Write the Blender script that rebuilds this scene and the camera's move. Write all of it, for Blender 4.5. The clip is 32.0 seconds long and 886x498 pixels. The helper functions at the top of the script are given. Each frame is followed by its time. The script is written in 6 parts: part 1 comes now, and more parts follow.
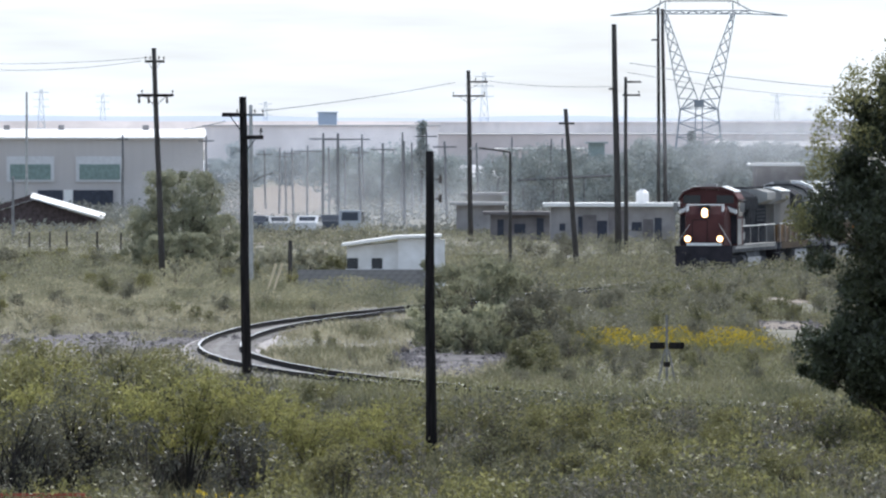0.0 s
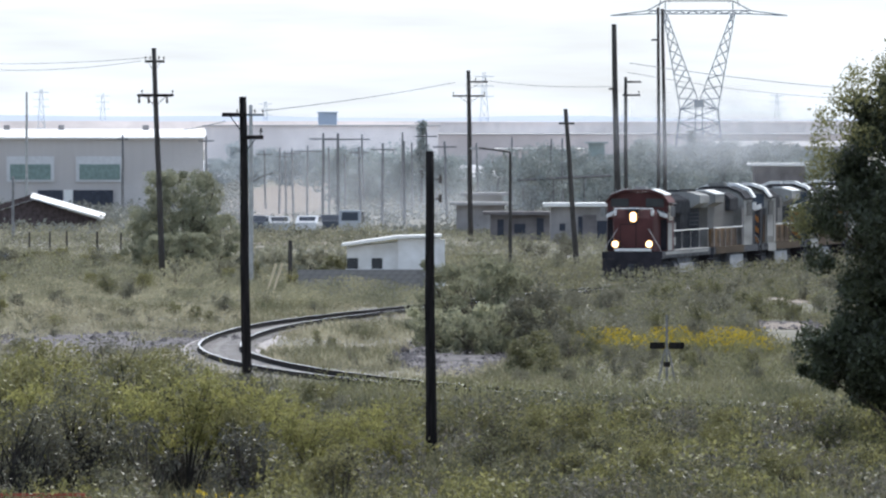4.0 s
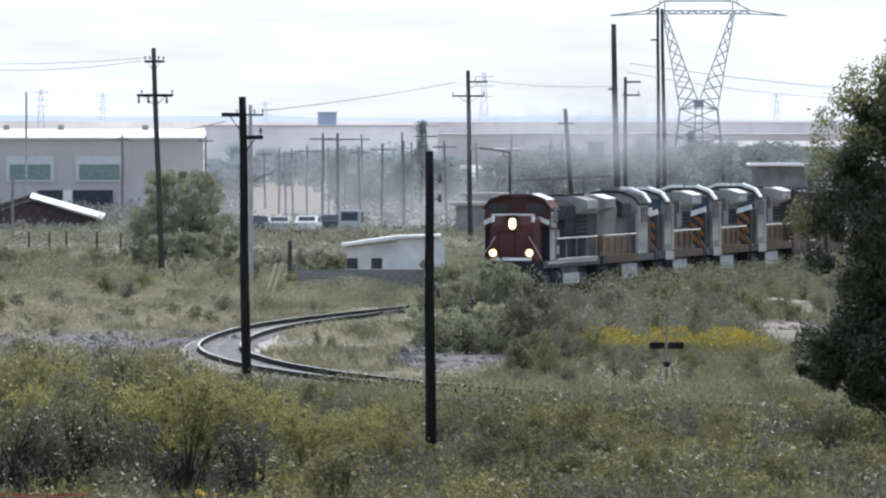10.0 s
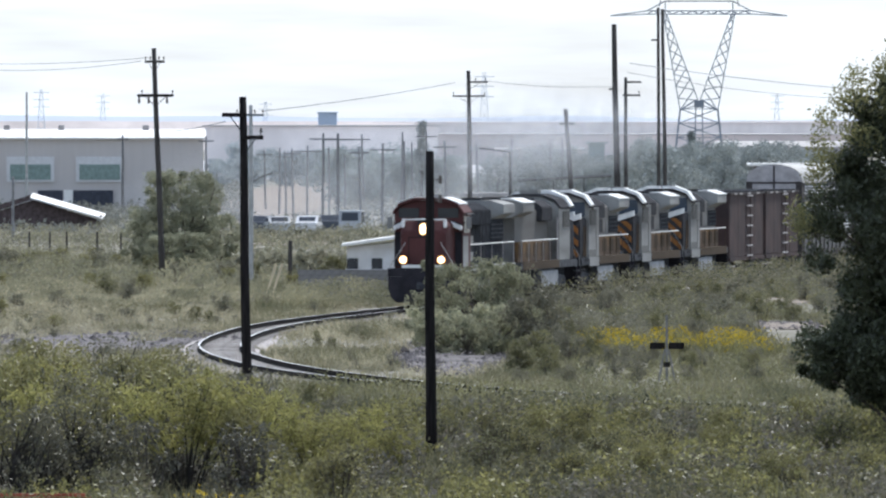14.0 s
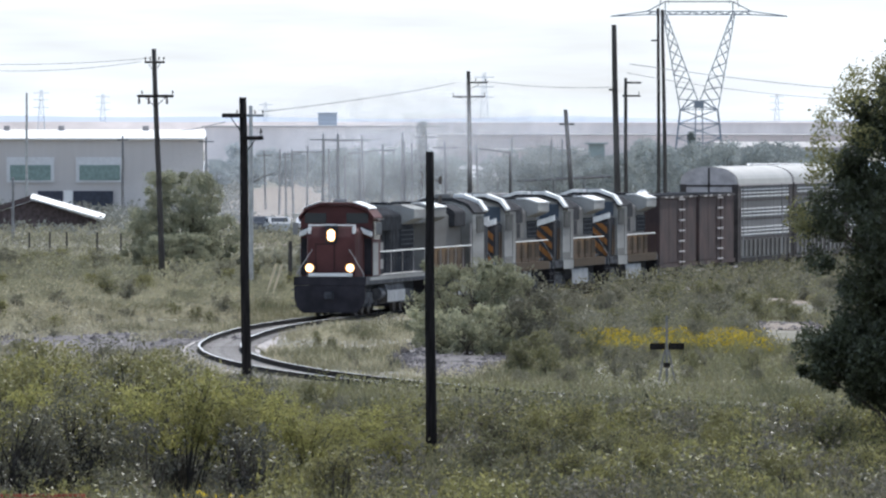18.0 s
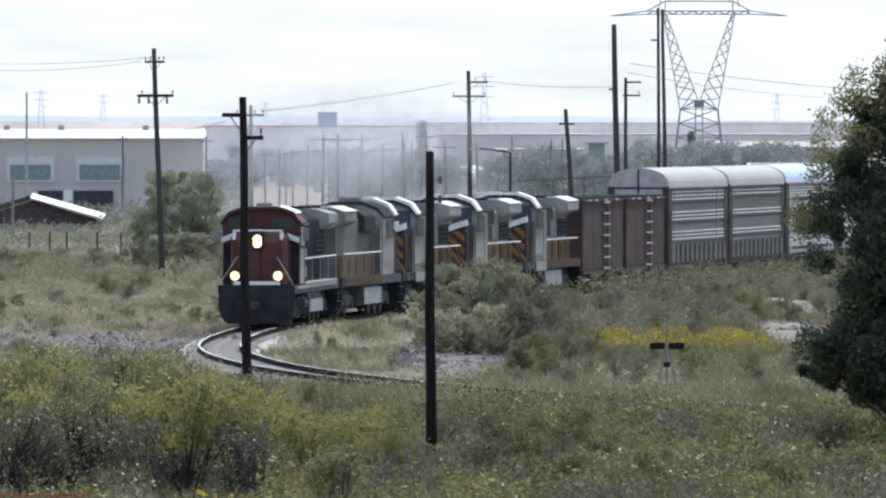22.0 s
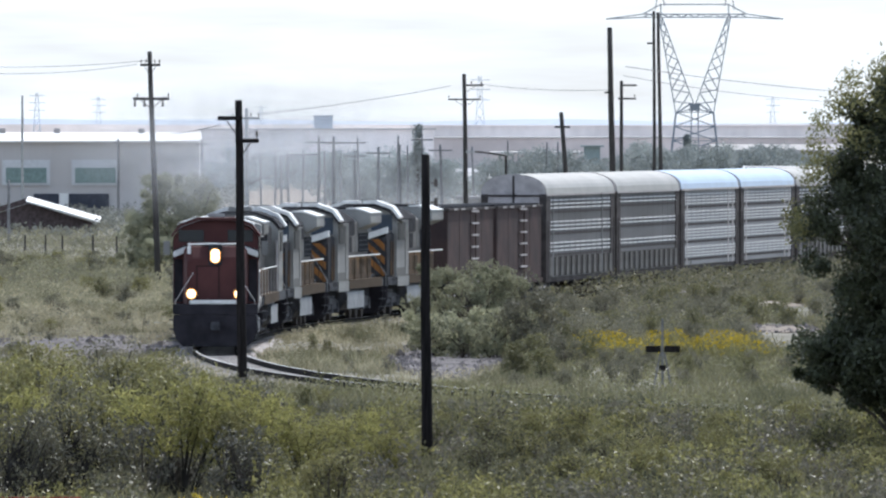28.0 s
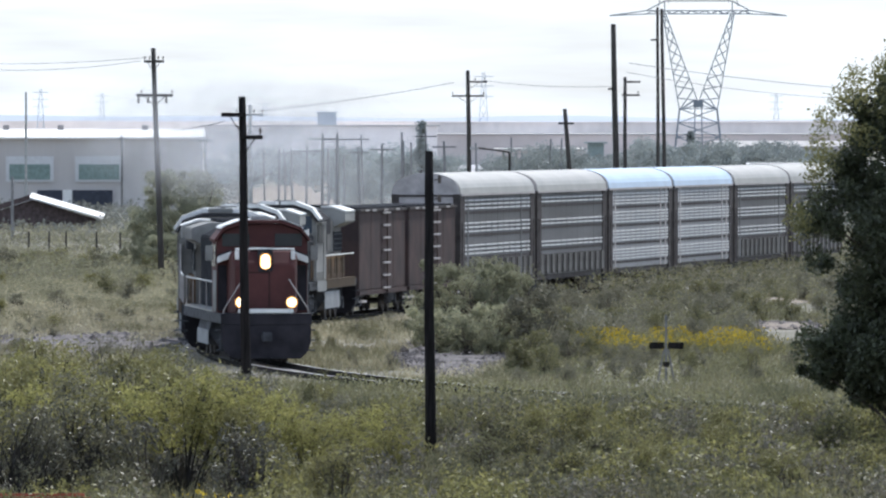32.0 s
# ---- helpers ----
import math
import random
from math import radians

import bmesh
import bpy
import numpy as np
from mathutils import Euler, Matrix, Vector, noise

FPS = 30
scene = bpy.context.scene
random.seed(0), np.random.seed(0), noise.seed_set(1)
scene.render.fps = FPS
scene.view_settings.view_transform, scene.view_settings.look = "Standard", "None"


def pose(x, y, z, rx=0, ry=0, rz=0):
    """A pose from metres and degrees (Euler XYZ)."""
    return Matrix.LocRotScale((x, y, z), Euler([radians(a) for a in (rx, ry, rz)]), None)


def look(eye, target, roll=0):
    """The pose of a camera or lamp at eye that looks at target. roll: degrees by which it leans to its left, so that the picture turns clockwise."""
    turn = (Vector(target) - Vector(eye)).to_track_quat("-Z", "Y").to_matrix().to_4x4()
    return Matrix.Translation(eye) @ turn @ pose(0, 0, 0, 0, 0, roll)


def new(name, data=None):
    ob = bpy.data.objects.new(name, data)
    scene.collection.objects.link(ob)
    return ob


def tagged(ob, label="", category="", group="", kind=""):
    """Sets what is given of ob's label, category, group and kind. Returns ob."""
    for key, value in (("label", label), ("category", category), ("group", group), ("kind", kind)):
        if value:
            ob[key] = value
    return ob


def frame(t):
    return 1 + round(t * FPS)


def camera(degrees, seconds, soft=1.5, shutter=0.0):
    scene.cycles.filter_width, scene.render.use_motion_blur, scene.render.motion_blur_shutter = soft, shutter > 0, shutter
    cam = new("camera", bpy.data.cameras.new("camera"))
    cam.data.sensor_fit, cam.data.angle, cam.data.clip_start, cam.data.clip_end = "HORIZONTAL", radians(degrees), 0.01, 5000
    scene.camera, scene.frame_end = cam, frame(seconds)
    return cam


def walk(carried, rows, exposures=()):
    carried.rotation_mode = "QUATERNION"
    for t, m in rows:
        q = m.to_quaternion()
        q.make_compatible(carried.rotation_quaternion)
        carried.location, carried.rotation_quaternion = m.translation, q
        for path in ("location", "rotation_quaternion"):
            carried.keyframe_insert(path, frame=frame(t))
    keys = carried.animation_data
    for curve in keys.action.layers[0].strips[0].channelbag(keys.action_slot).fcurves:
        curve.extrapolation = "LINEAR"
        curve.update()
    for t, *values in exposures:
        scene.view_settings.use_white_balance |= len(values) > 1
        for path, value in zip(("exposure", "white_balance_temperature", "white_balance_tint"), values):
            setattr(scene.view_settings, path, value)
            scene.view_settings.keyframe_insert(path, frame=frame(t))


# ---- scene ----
# camera: a long lens on a bridge parapet, almost still
EYE = Vector((0.0, 0.0, 7.73))
cam = camera(4.0055, 32.0, soft=2.3)


def aim(dx, dy):
    """View straight down the valley, nudged by small angles (radians)."""
    return look(EYE, EYE + Vector((-100 * math.tan(dx), 100, -100 * math.tan(0.009544 - dy))))


U = 4.46e-5
walk(cam, [(t, aim(a * U, b * U)) for t, a, b in (
    (0, 0, 0), (8, 0, 0), (8.6, -0.3, 1.2), (9.4, 0, 0.3), (10.6, -1.2, 0), (12, -0.3, 0), (13, -0.7, 0.6), (14, 0, 0.3),
    (16.5, 0, 1.3), (19.5, 0, 1.3), (20.8, -1.2, 1.3), (22, 0, 0.6), (24, -0.2, 1), (25.5, 0.3, 0.8),
    (27.5, -7.6, 10.6), (28, -7.6, 6.1), (28.5, -1.5, 0), (29, -0.4, -0.4), (30, -1.2, -0.3), (31, -1, -1.5), (31.5, 0, -1.5), (32, -1.2, 0))],
    exposures=[(0, 0.2, 6090, 10), (32, 0.2, 6090, 10)])

# sky and sun: a bright hazy afternoon, sun high behind the train and to its side
SUN_AZ, SUN_EL = 20.0, 52.0
sun = new("sun", bpy.data.lights.new("sun", "SUN"))
sun.data.energy, sun.data.angle, sun.data.color = 4.0, radians(0.6), (1.0, 0.95, 0.87)
to_sun = Vector((math.sin(radians(SUN_AZ)) * math.cos(radians(SUN_EL)), math.cos(radians(SUN_AZ)) * math.cos(radians(SUN_EL)), math.sin(radians(SUN_EL))))
sun.matrix_world = look((0, 300, 200), Vector((0, 300, 200)) - to_sun)
world = bpy.data.worlds.new("sky")
scene.world = world
world.use_nodes = True
wn = world.node_tree
sky = wn.nodes.new("ShaderNodeTexSky")
sky.sky_type, sky.sun_disc = "NISHITA", False
sky.sun_elevation, sky.sun_rotation = radians(SUN_EL), radians(SUN_AZ)
sky.air_density, sky.dust_density, sky.ozone_density = 1.0, 1.0, 1.0
bg = wn.nodes["Background"]
bg.inputs["Strength"].default_value = 0.06
# thin bright cloud veil over the clear sky, whitest some way above the horizon
wco = wn.nodes.new("ShaderNodeTexCoord")
wsep = wn.nodes.new("ShaderNodeSeparateXYZ")
wn.links.new(wco.outputs["Generated"], wsep.inputs[0])
wmap = wn.nodes.new("ShaderNodeMapping")
wmap.inputs["Scale"].default_value = (45, 45, 420)
wn.links.new(wco.outputs["Generated"], wmap.inputs[0])
wnoise = wn.nodes.new("ShaderNodeTexNoise")
wnoise.inputs["Scale"].default_value, wnoise.inputs["Detail"].default_value = 1.0, 4
wn.links.new(wmap.outputs[0], wnoise.inputs["Vector"])
wramp = wn.nodes.new("ShaderNodeValToRGB")
wramp.color_ramp.elements[0].position, wramp.color_ramp.elements[1].position = 0.0, 0.6
wramp.color_ramp.elements[0].color, wramp.color_ramp.elements[1].color = (0.54, 0.64, 0.77, 1), (0.40, 0.46, 0.55, 1)
mid = wramp.color_ramp.elements.new(0.18)
mid.color = (0.68, 0.74, 0.82, 1)
wn.links.new(wsep.outputs["Z"], wramp.inputs[0])
wk = wn.nodes.new("ShaderNodeMath")
wk.operation = "MULTIPLY_ADD"
wn.links.new(wnoise.outputs[0], wk.inputs[0])
wk.inputs[1].default_value, wk.inputs[2].default_value = 0.95, 0.40
wveil = wn.nodes.new("ShaderNodeBackground")
wn.links.new(wramp.outputs[0], wveil.inputs["Color"])
wn.links.new(wk.outputs[0], wveil.inputs["Strength"])
wadd = wn.nodes.new("ShaderNodeAddShader")
wn.links.new(sky.outputs[0], bg.inputs["Color"])
wn.links.new(bg.outputs[0], wadd.inputs[0])
wn.links.new(wveil.outputs[0], wadd.inputs[1])
wn.links.new(wadd.outputs[0], wn.nodes["World Output"].inputs["Surface"])


# ---- materials ----
def mat(name, color, rough=0.7, metal=0.0, var=0.25, scale=3.0, bump=0.0, fine=40.0, emit=0.0, island=0.0, rand=0.0, dirt=None, stretch=(1, 1, 1), trans=0.0, spec=0.4):
    """Surface with stains (large noise), grain (fine noise), optional per-piece tint and relief."""
    m = bpy.data.materials.new(name)
    m.use_nodes = True
    nt = m.node_tree
    b = nt.nodes["Principled BSDF"]
    b.inputs["Roughness"].default_value, b.inputs["Metallic"].default_value = rough, metal
    b.inputs["Specular IOR Level"].default_value = spec
    co = nt.nodes.new("ShaderNodeTexCoord")
    mp = nt.nodes.new("ShaderNodeMapping")
    mp.inputs["Scale"].default_value = stretch
    nt.links.new(co.outputs["Object"], mp.inputs[0])
    n1, n2 = nt.nodes.new("ShaderNodeTexNoise"), nt.nodes.new("ShaderNodeTexNoise")
    n1.inputs["Scale"].default_value, n1.inputs["Detail"].default_value = scale, 5
    n2.inputs["Scale"].default_value, n2.inputs["Detail"].default_value = fine, 3
    for n in (n1, n2):
        nt.links.new(mp.outputs[0], n.inputs["Vector"])
    ramp = nt.nodes.new("ShaderNodeValToRGB")
    lo = dirt if dirt else [c * (1 - var) for c in color]
    ramp.color_ramp.elements[0].position, ramp.color_ramp.elements[1].position = 0.35, 0.65
    ramp.color_ramp.elements[0].color, ramp.color_ramp.elements[1].color = (*lo, 1), (*[min(1, c * (1 + var * 0.5)) for c in color], 1)
    nt.links.new(n1.outputs[0], ramp.inputs[0])
    hsv = nt.nodes.new("ShaderNodeHueSaturation")
    nt.links.new(ramp.outputs[0], hsv.inputs["Color"])
    val = nt.nodes.new("ShaderNodeMath")
    val.operation = "MULTIPLY_ADD"
    nt.links.new(n2.outputs[0], val.inputs[0])
    val.inputs[1].default_value, val.inputs[2].default_value = var, 1 - var / 2
    last = val.outputs[0]
    for amount, node, out in ((island, "ShaderNodeNewGeometry", "Random Per Island"), (rand, "ShaderNodeObjectInfo", "Random")):
        if amount:
            g = nt.nodes.new(node)
            k = nt.nodes.new("ShaderNodeMath")
            k.operation = "MULTIPLY_ADD"
            k.inputs[1].default_value, k.inputs[2].default_value = amount, 1 - amount / 2
            nt.links.new(g.outputs[out], k.inputs[0])
            mu = nt.nodes.new("ShaderNodeMath")
            mu.operation = "MULTIPLY"
            nt.links.new(last, mu.inputs[0])
            nt.links.new(k.outputs[0], mu.inputs[1])
            last = mu.outputs[0]
    nt.links.new(last, hsv.inputs["Value"])
    nt.links.new(hsv.outputs[0], b.inputs["Base Color"])
    if bump:
        bp = nt.nodes.new("ShaderNodeBump")
        bp.inputs["Strength"].default_value, bp.inputs["Distance"].default_value = bump, 0.05
        nt.links.new(n2.outputs[0], bp.inputs["Height"])
        nt.links.new(bp.outputs[0], b.inputs["Normal"])
    if emit:
        b.inputs["Emission Color"].default_value, b.inputs["Emission Strength"].default_value = (*color, 1), emit
    if trans:
        tr = nt.nodes.new("ShaderNodeBsdfTranslucent")
        nt.links.new(hsv.outputs[0], tr.inputs["Color"])
        mix = nt.nodes.new("ShaderNodeMixShader")
        mix.inputs[0].default_value = trans
        nt.links.new(b.outputs[0], mix.inputs[1])
        nt.links.new(tr.outputs[0], mix.inputs[2])
        nt.links.new(mix.outputs[0], nt.nodes["Material Output"].inputs[0])
    return m


M_SOIL = mat("soil", (0.20, 0.183, 0.15), 0.95, var=0.4, scale=0.08, fine=1.5, bump=0.5, dirt=(0.12, 0.115, 0.08))
M_GRAVEL = mat("gravel", (0.140, 0.126, 0.126), 0.95, var=0.5, scale=0.8, fine=9, bump=0.8)
M_STONE = mat("loose_stone", (0.145, 0.131, 0.132), 0.9, var=0.3, island=0.8, spec=0.15)
M_PALEDIRT = mat("pale_dirt", (0.265, 0.226, 0.192), 0.95, var=0.2, scale=0.1, fine=1.0, spec=0.1)
M_BALLAST = mat("ballast_stone", (0.42, 0.385, 0.37), 0.95, var=0.5, scale=1.2, fine=14, bump=0.9)
M_RAIL = mat("rail_steel", (0.018, 0.016, 0.015), 0.9, 0.0, var=0.3, spec=0.08)
M_RAILTOP = mat("polished_rail", (0.42, 0.42, 0.43), 0.45, 0.8, var=0.1)
M_SLEEPER = mat("sleeper_concrete", (0.36, 0.335, 0.315), 0.9, var=0.3, rand=0.3)
M_POLE = mat("creosote_wood", (0.024, 0.021, 0.021), 0.9, var=0.5, scale=2, fine=20, bump=0.5, stretch=(8, 8, 0.6), spec=0.1)
M_POLE2 = mat("weathered_wood", (0.060, 0.054, 0.050), 0.9, var=0.4, scale=2, fine=20, rand=0.4, stretch=(8, 8, 0.6))
# Pole wood lightened for distance haze; also reused as a plain pale grey.
M_POLEFAR = mat("haze_pale_wood", (0.20, 0.197, 0.20), 0.9, var=0.3, rand=0.4)
M_CONCP = mat("cast_concrete", (0.42, 0.42, 0.41), 0.85, var=0.2)
# Distant tower steel, whitened towards the sky to paint haze.
M_STEELHAZE = mat("haze_pale_steel", (0.62, 0.68, 0.76), 0.8, var=0.05)
M_CERAMIC = mat("brown_ceramic", (0.09, 0.07, 0.06), 0.3)
M_WIRE = mat("wire", (0.10, 0.10, 0.11), 0.5, 0.3, var=0.1)
M_GALV = mat("galvanised_steel", (0.22, 0.24, 0.26), 0.5, 0.2, var=0.15)
M_STEELFAR = mat("tower_steel", (0.25, 0.28, 0.32), 0.6, 0.2, var=0.1)


def leafmat(name, c, var=0.45, trans=0.35, spec=0.14, patch_to=None):
    if patch_to:
        # stands that change colour from clump to clump
        return mat(name, c, 0.6, var=0.3, scale=0.55, fine=5, island=var, trans=trans, spec=spec, dirt=patch_to, stretch=(1, 0.11, 1))
    return mat(name, c, 0.5, var=0.25, scale=0.7, fine=5, island=var, rand=0.35, trans=trans, spec=spec)


M_LEAF = leafmat("olive_leaf", (0.190, 0.184, 0.090), var=0.9, spec=0.4)
M_LEAF2 = leafmat("yellowgreen_leaf", (0.238, 0.224, 0.096), var=0.8, spec=0.3)
M_LEAF3 = leafmat("greygreen_leaf", (0.200, 0.192, 0.140))
M_LEAFD = mat("dark_leaf", (0.082, 0.094, 0.052), 0.4, var=0.25, scale=0.7, fine=5, island=0.8, trans=0.32, spec=0.5)
# Dull brown and grey leaves, also darkened in colour for thicket shade.
M_LEAF4 = leafmat("shaded_brown_leaf", (0.150, 0.142, 0.092), var=0.8, spec=0.45)
M_SHADYL = leafmat("shaded_grey_leaf", (0.140, 0.134, 0.102), var=0.8, spec=0.5)
M_LEAFB = leafmat("bluegreen_leaf", (0.32, 0.322, 0.215), trans=0.5)
# Olive scrub leaf, lightened in colour for haze over the flats.
M_LEAF5 = leafmat("hazy_olive_leaf", (0.315, 0.295, 0.19), var=0.25, spec=0.05, patch_to=(0.17, 0.172, 0.115))
M_LEAFG5 = leafmat("pale_grey_leaf", (0.25, 0.235, 0.175), var=0.25, spec=0.05, patch_to=(0.15, 0.147, 0.115))
# Lit, yellower counterpart of the dark crown leaf.
M_LEAFY = leafmat("sunlit_yellow_leaf", (0.22, 0.215, 0.10), trans=0.45)
# The next two leaf colours are paled and blued to paint distance haze.
M_LEAFHAZE = leafmat("haze_pale_leaf", (0.38, 0.42, 0.43), var=0.2, trans=0.45, spec=0.05)
M_LEAFMID = leafmat("haze_belt_leaf", (0.33, 0.37, 0.36), var=0.2, trans=0.45, spec=0.05)
M_WEEDY = leafmat("fresh_weed_leaf", (0.228, 0.216, 0.086), var=0.9, trans=0.42, spec=0.2)
M_WEEDO = leafmat("dark_weed_leaf", (0.146, 0.141, 0.083), var=0.9, trans=0.4, spec=0.25)
M_WEEDG = leafmat("grey_brown_weed_leaf", (0.165, 0.150, 0.112), var=0.7, trans=0.3, spec=0.3)
# Litter brown made dark enough to stand for shade between the weeds.
M_GAPSHADE = mat("gap_shade_litter", (0.055, 0.05, 0.038), 0.95, var=0.5, scale=0.5, fine=6, bump=0.4, spec=0.1)
# Leaf colour raised pale for the haze around the broad tree.
M_LEAFW = leafmat("willow_leaf", (0.34, 0.345, 0.245), var=0.3, trans=0.45, spec=0.05)
M_FLOWER = leafmat("yellow_blossom", (0.52, 0.385, 0.035))
M_GRASSD = leafmat("dry_grass", (0.45, 0.405, 0.285), var=0.5, trans=0.3, patch_to=(0.215, 0.20, 0.125))
M_GRASSG = leafmat("green_grass", (0.23, 0.215, 0.13), var=0.6, trans=0.3, patch_to=(0.13, 0.13, 0.075))
M_BARK = mat("bark", (0.085, 0.072, 0.06), 0.95, var=0.4, scale=4, fine=30)
# Far scrub and tree leaves: haze is mixed into the base colour.
M_SCRUBFAR = leafmat("haze_scrub_leaf", (0.24, 0.245, 0.215), var=0.2, trans=0.2, spec=0.05)
M_LEAFFAR = leafmat("haze_far_leaf", (0.35, 0.375, 0.36), var=0.25, trans=0.2, spec=0.05)


# ---- mesh helpers ----
def box(bm, x0, x1, y0, y1, z0, z1):
    v = [bm.verts.new((x, y, z)) for x in (x0, x1) for y in (y0, y1) for z in (z0, z1)]
    for f in ((0, 1, 3, 2), (4, 6, 7, 5), (0, 4, 5, 1), (2, 3, 7, 6), (0, 2, 6, 4), (1, 5, 7, 3)):
        bm.faces.new([v[i] for i in f])
    return bm


def prism(bm, prof, a, b, axis="x", closed=True):
    """A profile of (u, v) pulled along an axis from a to b. x: (y, z); y: (x, z); z: (x, y)."""
    def at(u, v, w):
        return {"x": (w, u, v), "y": (u, w, v), "z": (u, v, w)}[axis]
    r0, r1 = [bm.verts.new(at(u, v, a)) for u, v in prof], [bm.verts.new(at(u, v, b)) for u, v in prof]
    n = len(prof)
    for i in range(n):
        j = (i + 1) % n
        bm.faces.new((r0[i], r0[j], r1[j], r1[i]))
    bm.faces.new(r0[::-1])
    bm.faces.new(r1)
    return bm


def rod(bm, p, q, r0, r1=None, n=6):
    p, q = Vector(p), Vector(q)
    r1 = r0 if r1 is None else r1
    d = (q - p).normalized()
    u = d.orthogonal().normalized()
    w = d.cross(u)
    rings = []
    for c, r in ((p, r0), (q, r1)):
        rings.append([bm.verts.new(c + (u * math.cos(k * 2 * math.pi / n) + w * math.sin(k * 2 * math.pi / n)) * r) for k in range(n)])
    for i in range(n):
        j = (i + 1) % n
        bm.faces.new((rings[0][i], rings[0][j], rings[1][j], rings[1][i]))
    bm.faces.new(rings[0][::-1])
    bm.faces.new(rings[1])
    return bm


def tube(bm, pts, radii, n=6):
    """One continuous bent tube."""
    pts = [Vector(p) for p in pts]
    rings = []
    for i, p in enumerate(pts):
        d = (pts[min(i + 1, len(pts) - 1)] - pts[max(i - 1, 0)]).normalized()
        u = d.cross(Vector((0.31, 0.95, 0.05)) if abs(d.y) < 0.9 else Vector((1, 0, 0))).normalized()
        w = d.cross(u)
        r = radii[i] if isinstance(radii, (list, tuple)) else radii
        rings.append([bm.verts.new(p + (u * math.cos(k * 2 * math.pi / n) + w * math.sin(k * 2 * math.pi / n)) * r) for k in range(n)])
    for a, b in zip(rings, rings[1:]):
        for i in range(n):
            j = (i + 1) % n
            bm.faces.new((a[i], a[j], b[j], b[i]))
    bm.faces.new(rings[0][::-1])
    bm.faces.new(rings[-1])
    return bm


def BM():
    return bmesh.new()


def finish(name, bm, material, bevel=0.0, smooth=False):
    if bevel:
        bmesh.ops.bevel(bm, geom=bm.edges[:], offset=bevel, segments=2, affect="EDGES", clamp_overlap=True)
    bmesh.ops.recalc_face_normals(bm, faces=bm.faces)
    me = bpy.data.meshes.new(name)
    bm.to_mesh(me)
    bm.free()
    me.materials.append(material)
    if smooth:
        for p in me.polygons:
            p.use_smooth = True
    return me


def part(name, bm, material, parent, label="", bevel=0.0, smooth=False, at=None):
    me = bm if isinstance(bm, bpy.types.Mesh) else finish(name, bm, material, bevel, smooth)
    ob = new(name, me)
    ob.parent = parent
    if at is not None:
        ob.location = at
    return tagged(ob, label) if label else ob


def thing(name, label, category, loc=(0, 0, 0), rz=0.0, group="", kind=""):
    ob = new(name)
    ob.location, ob.rotation_euler = loc, (0, 0, radians(rz))
    return tagged(ob, label, category, group, kind)


def solo(name, bm, material, label, category, loc=(0, 0, 0), rz=0.0, group="", kind="", bevel=0.0, smooth=False):
    me = bm if isinstance(bm, bpy.types.Mesh) else finish(name, bm, material, bevel, smooth)
    ob = new(name, me)
    ob.location, ob.rotation_euler = loc, (0, 0, radians(rz))
    return tagged(ob, label, category, group, kind)


def raw(name, verts, faces, material):
    me = bpy.data.meshes.new(name)
    me.from_pydata(verts, [], faces)
    me.materials.append(material)
    return me


# ---- the railway's line in plan: arc length runs from the near end of the curve away to the far straight ----
KNOT = [-80, -45, -10, 25, 60, 100, 150, 220, 300, 420]
TURN = [-0.360, -0.236, -0.111, -0.024, 0.029, 0.122, 0.139, 0.138, 0.142, 0.146]
ARC = np.arange(-140, 700, 2.0)
_th = np.convolve(np.pad(np.interp(ARC, KNOT, TURN), 7, mode="edge"), np.ones(15) / 15, "valid")
# the tightest part of the curve swings out a little further
_th = _th + 0.17 * 2 * (ARC - 30) / 21.0 ** 2 * np.exp(-((ARC - 30) / 21.0) ** 2)
_x, _y = np.cumsum(np.sin(_th)) * 2, np.cumsum(np.cos(_th)) * 2
_i = int(np.argmin(abs(ARC)))
_x, _y = _x - _x[_i] - 6.393, _y - _y[_i] + 423.62


def line(s, lat=0.0):
    """Place on the track's centre line at arc s, lat metres to the inner side, and the heading."""
    x, y, th = (float(np.interp(s, ARC, a)) for a in (_x, _y, _th))
    return x + lat * math.cos(th), y - lat * math.sin(th), th


GZ = -0.3


def ground_z(x, y):
    return GZ + 0.10 * noise.noise((x * 0.06, y * 0.03, 3.1)) + 0.05 * noise.noise((x * 0.3, y * 0.2, 7.7))


# ---- ground ----
def build_ground():
    xs = np.unique(np.concatenate([np.linspace(-2600, -60, 9), np.linspace(-60, 60, 61), np.linspace(60, 2600, 9)]))
    ys = np.unique(np.concatenate([np.linspace(-800, 200, 6), np.linspace(200, 760, 141), np.linspace(760, 1200, 23), np.linspace(1200, 4900, 20)]))
    verts = [(x, y, ground_z(x, y) if abs(x) < 60 and 200 < y < 760 else GZ) for y in ys for x in xs]
    n = len(xs)
    faces = [(j * n + i, j * n + i + 1, (j + 1) * n + i + 1, (j + 1) * n + i) for j in range(len(ys) - 1) for i in range(n - 1)]
    me = raw("ground", verts, faces, M_SOIL)
    for p in me.polygons:
        p.use_smooth = True
    tagged(new("ground", me), "dry scrubland soil with sparse grass reaching the horizon", "ground", kind="structure")


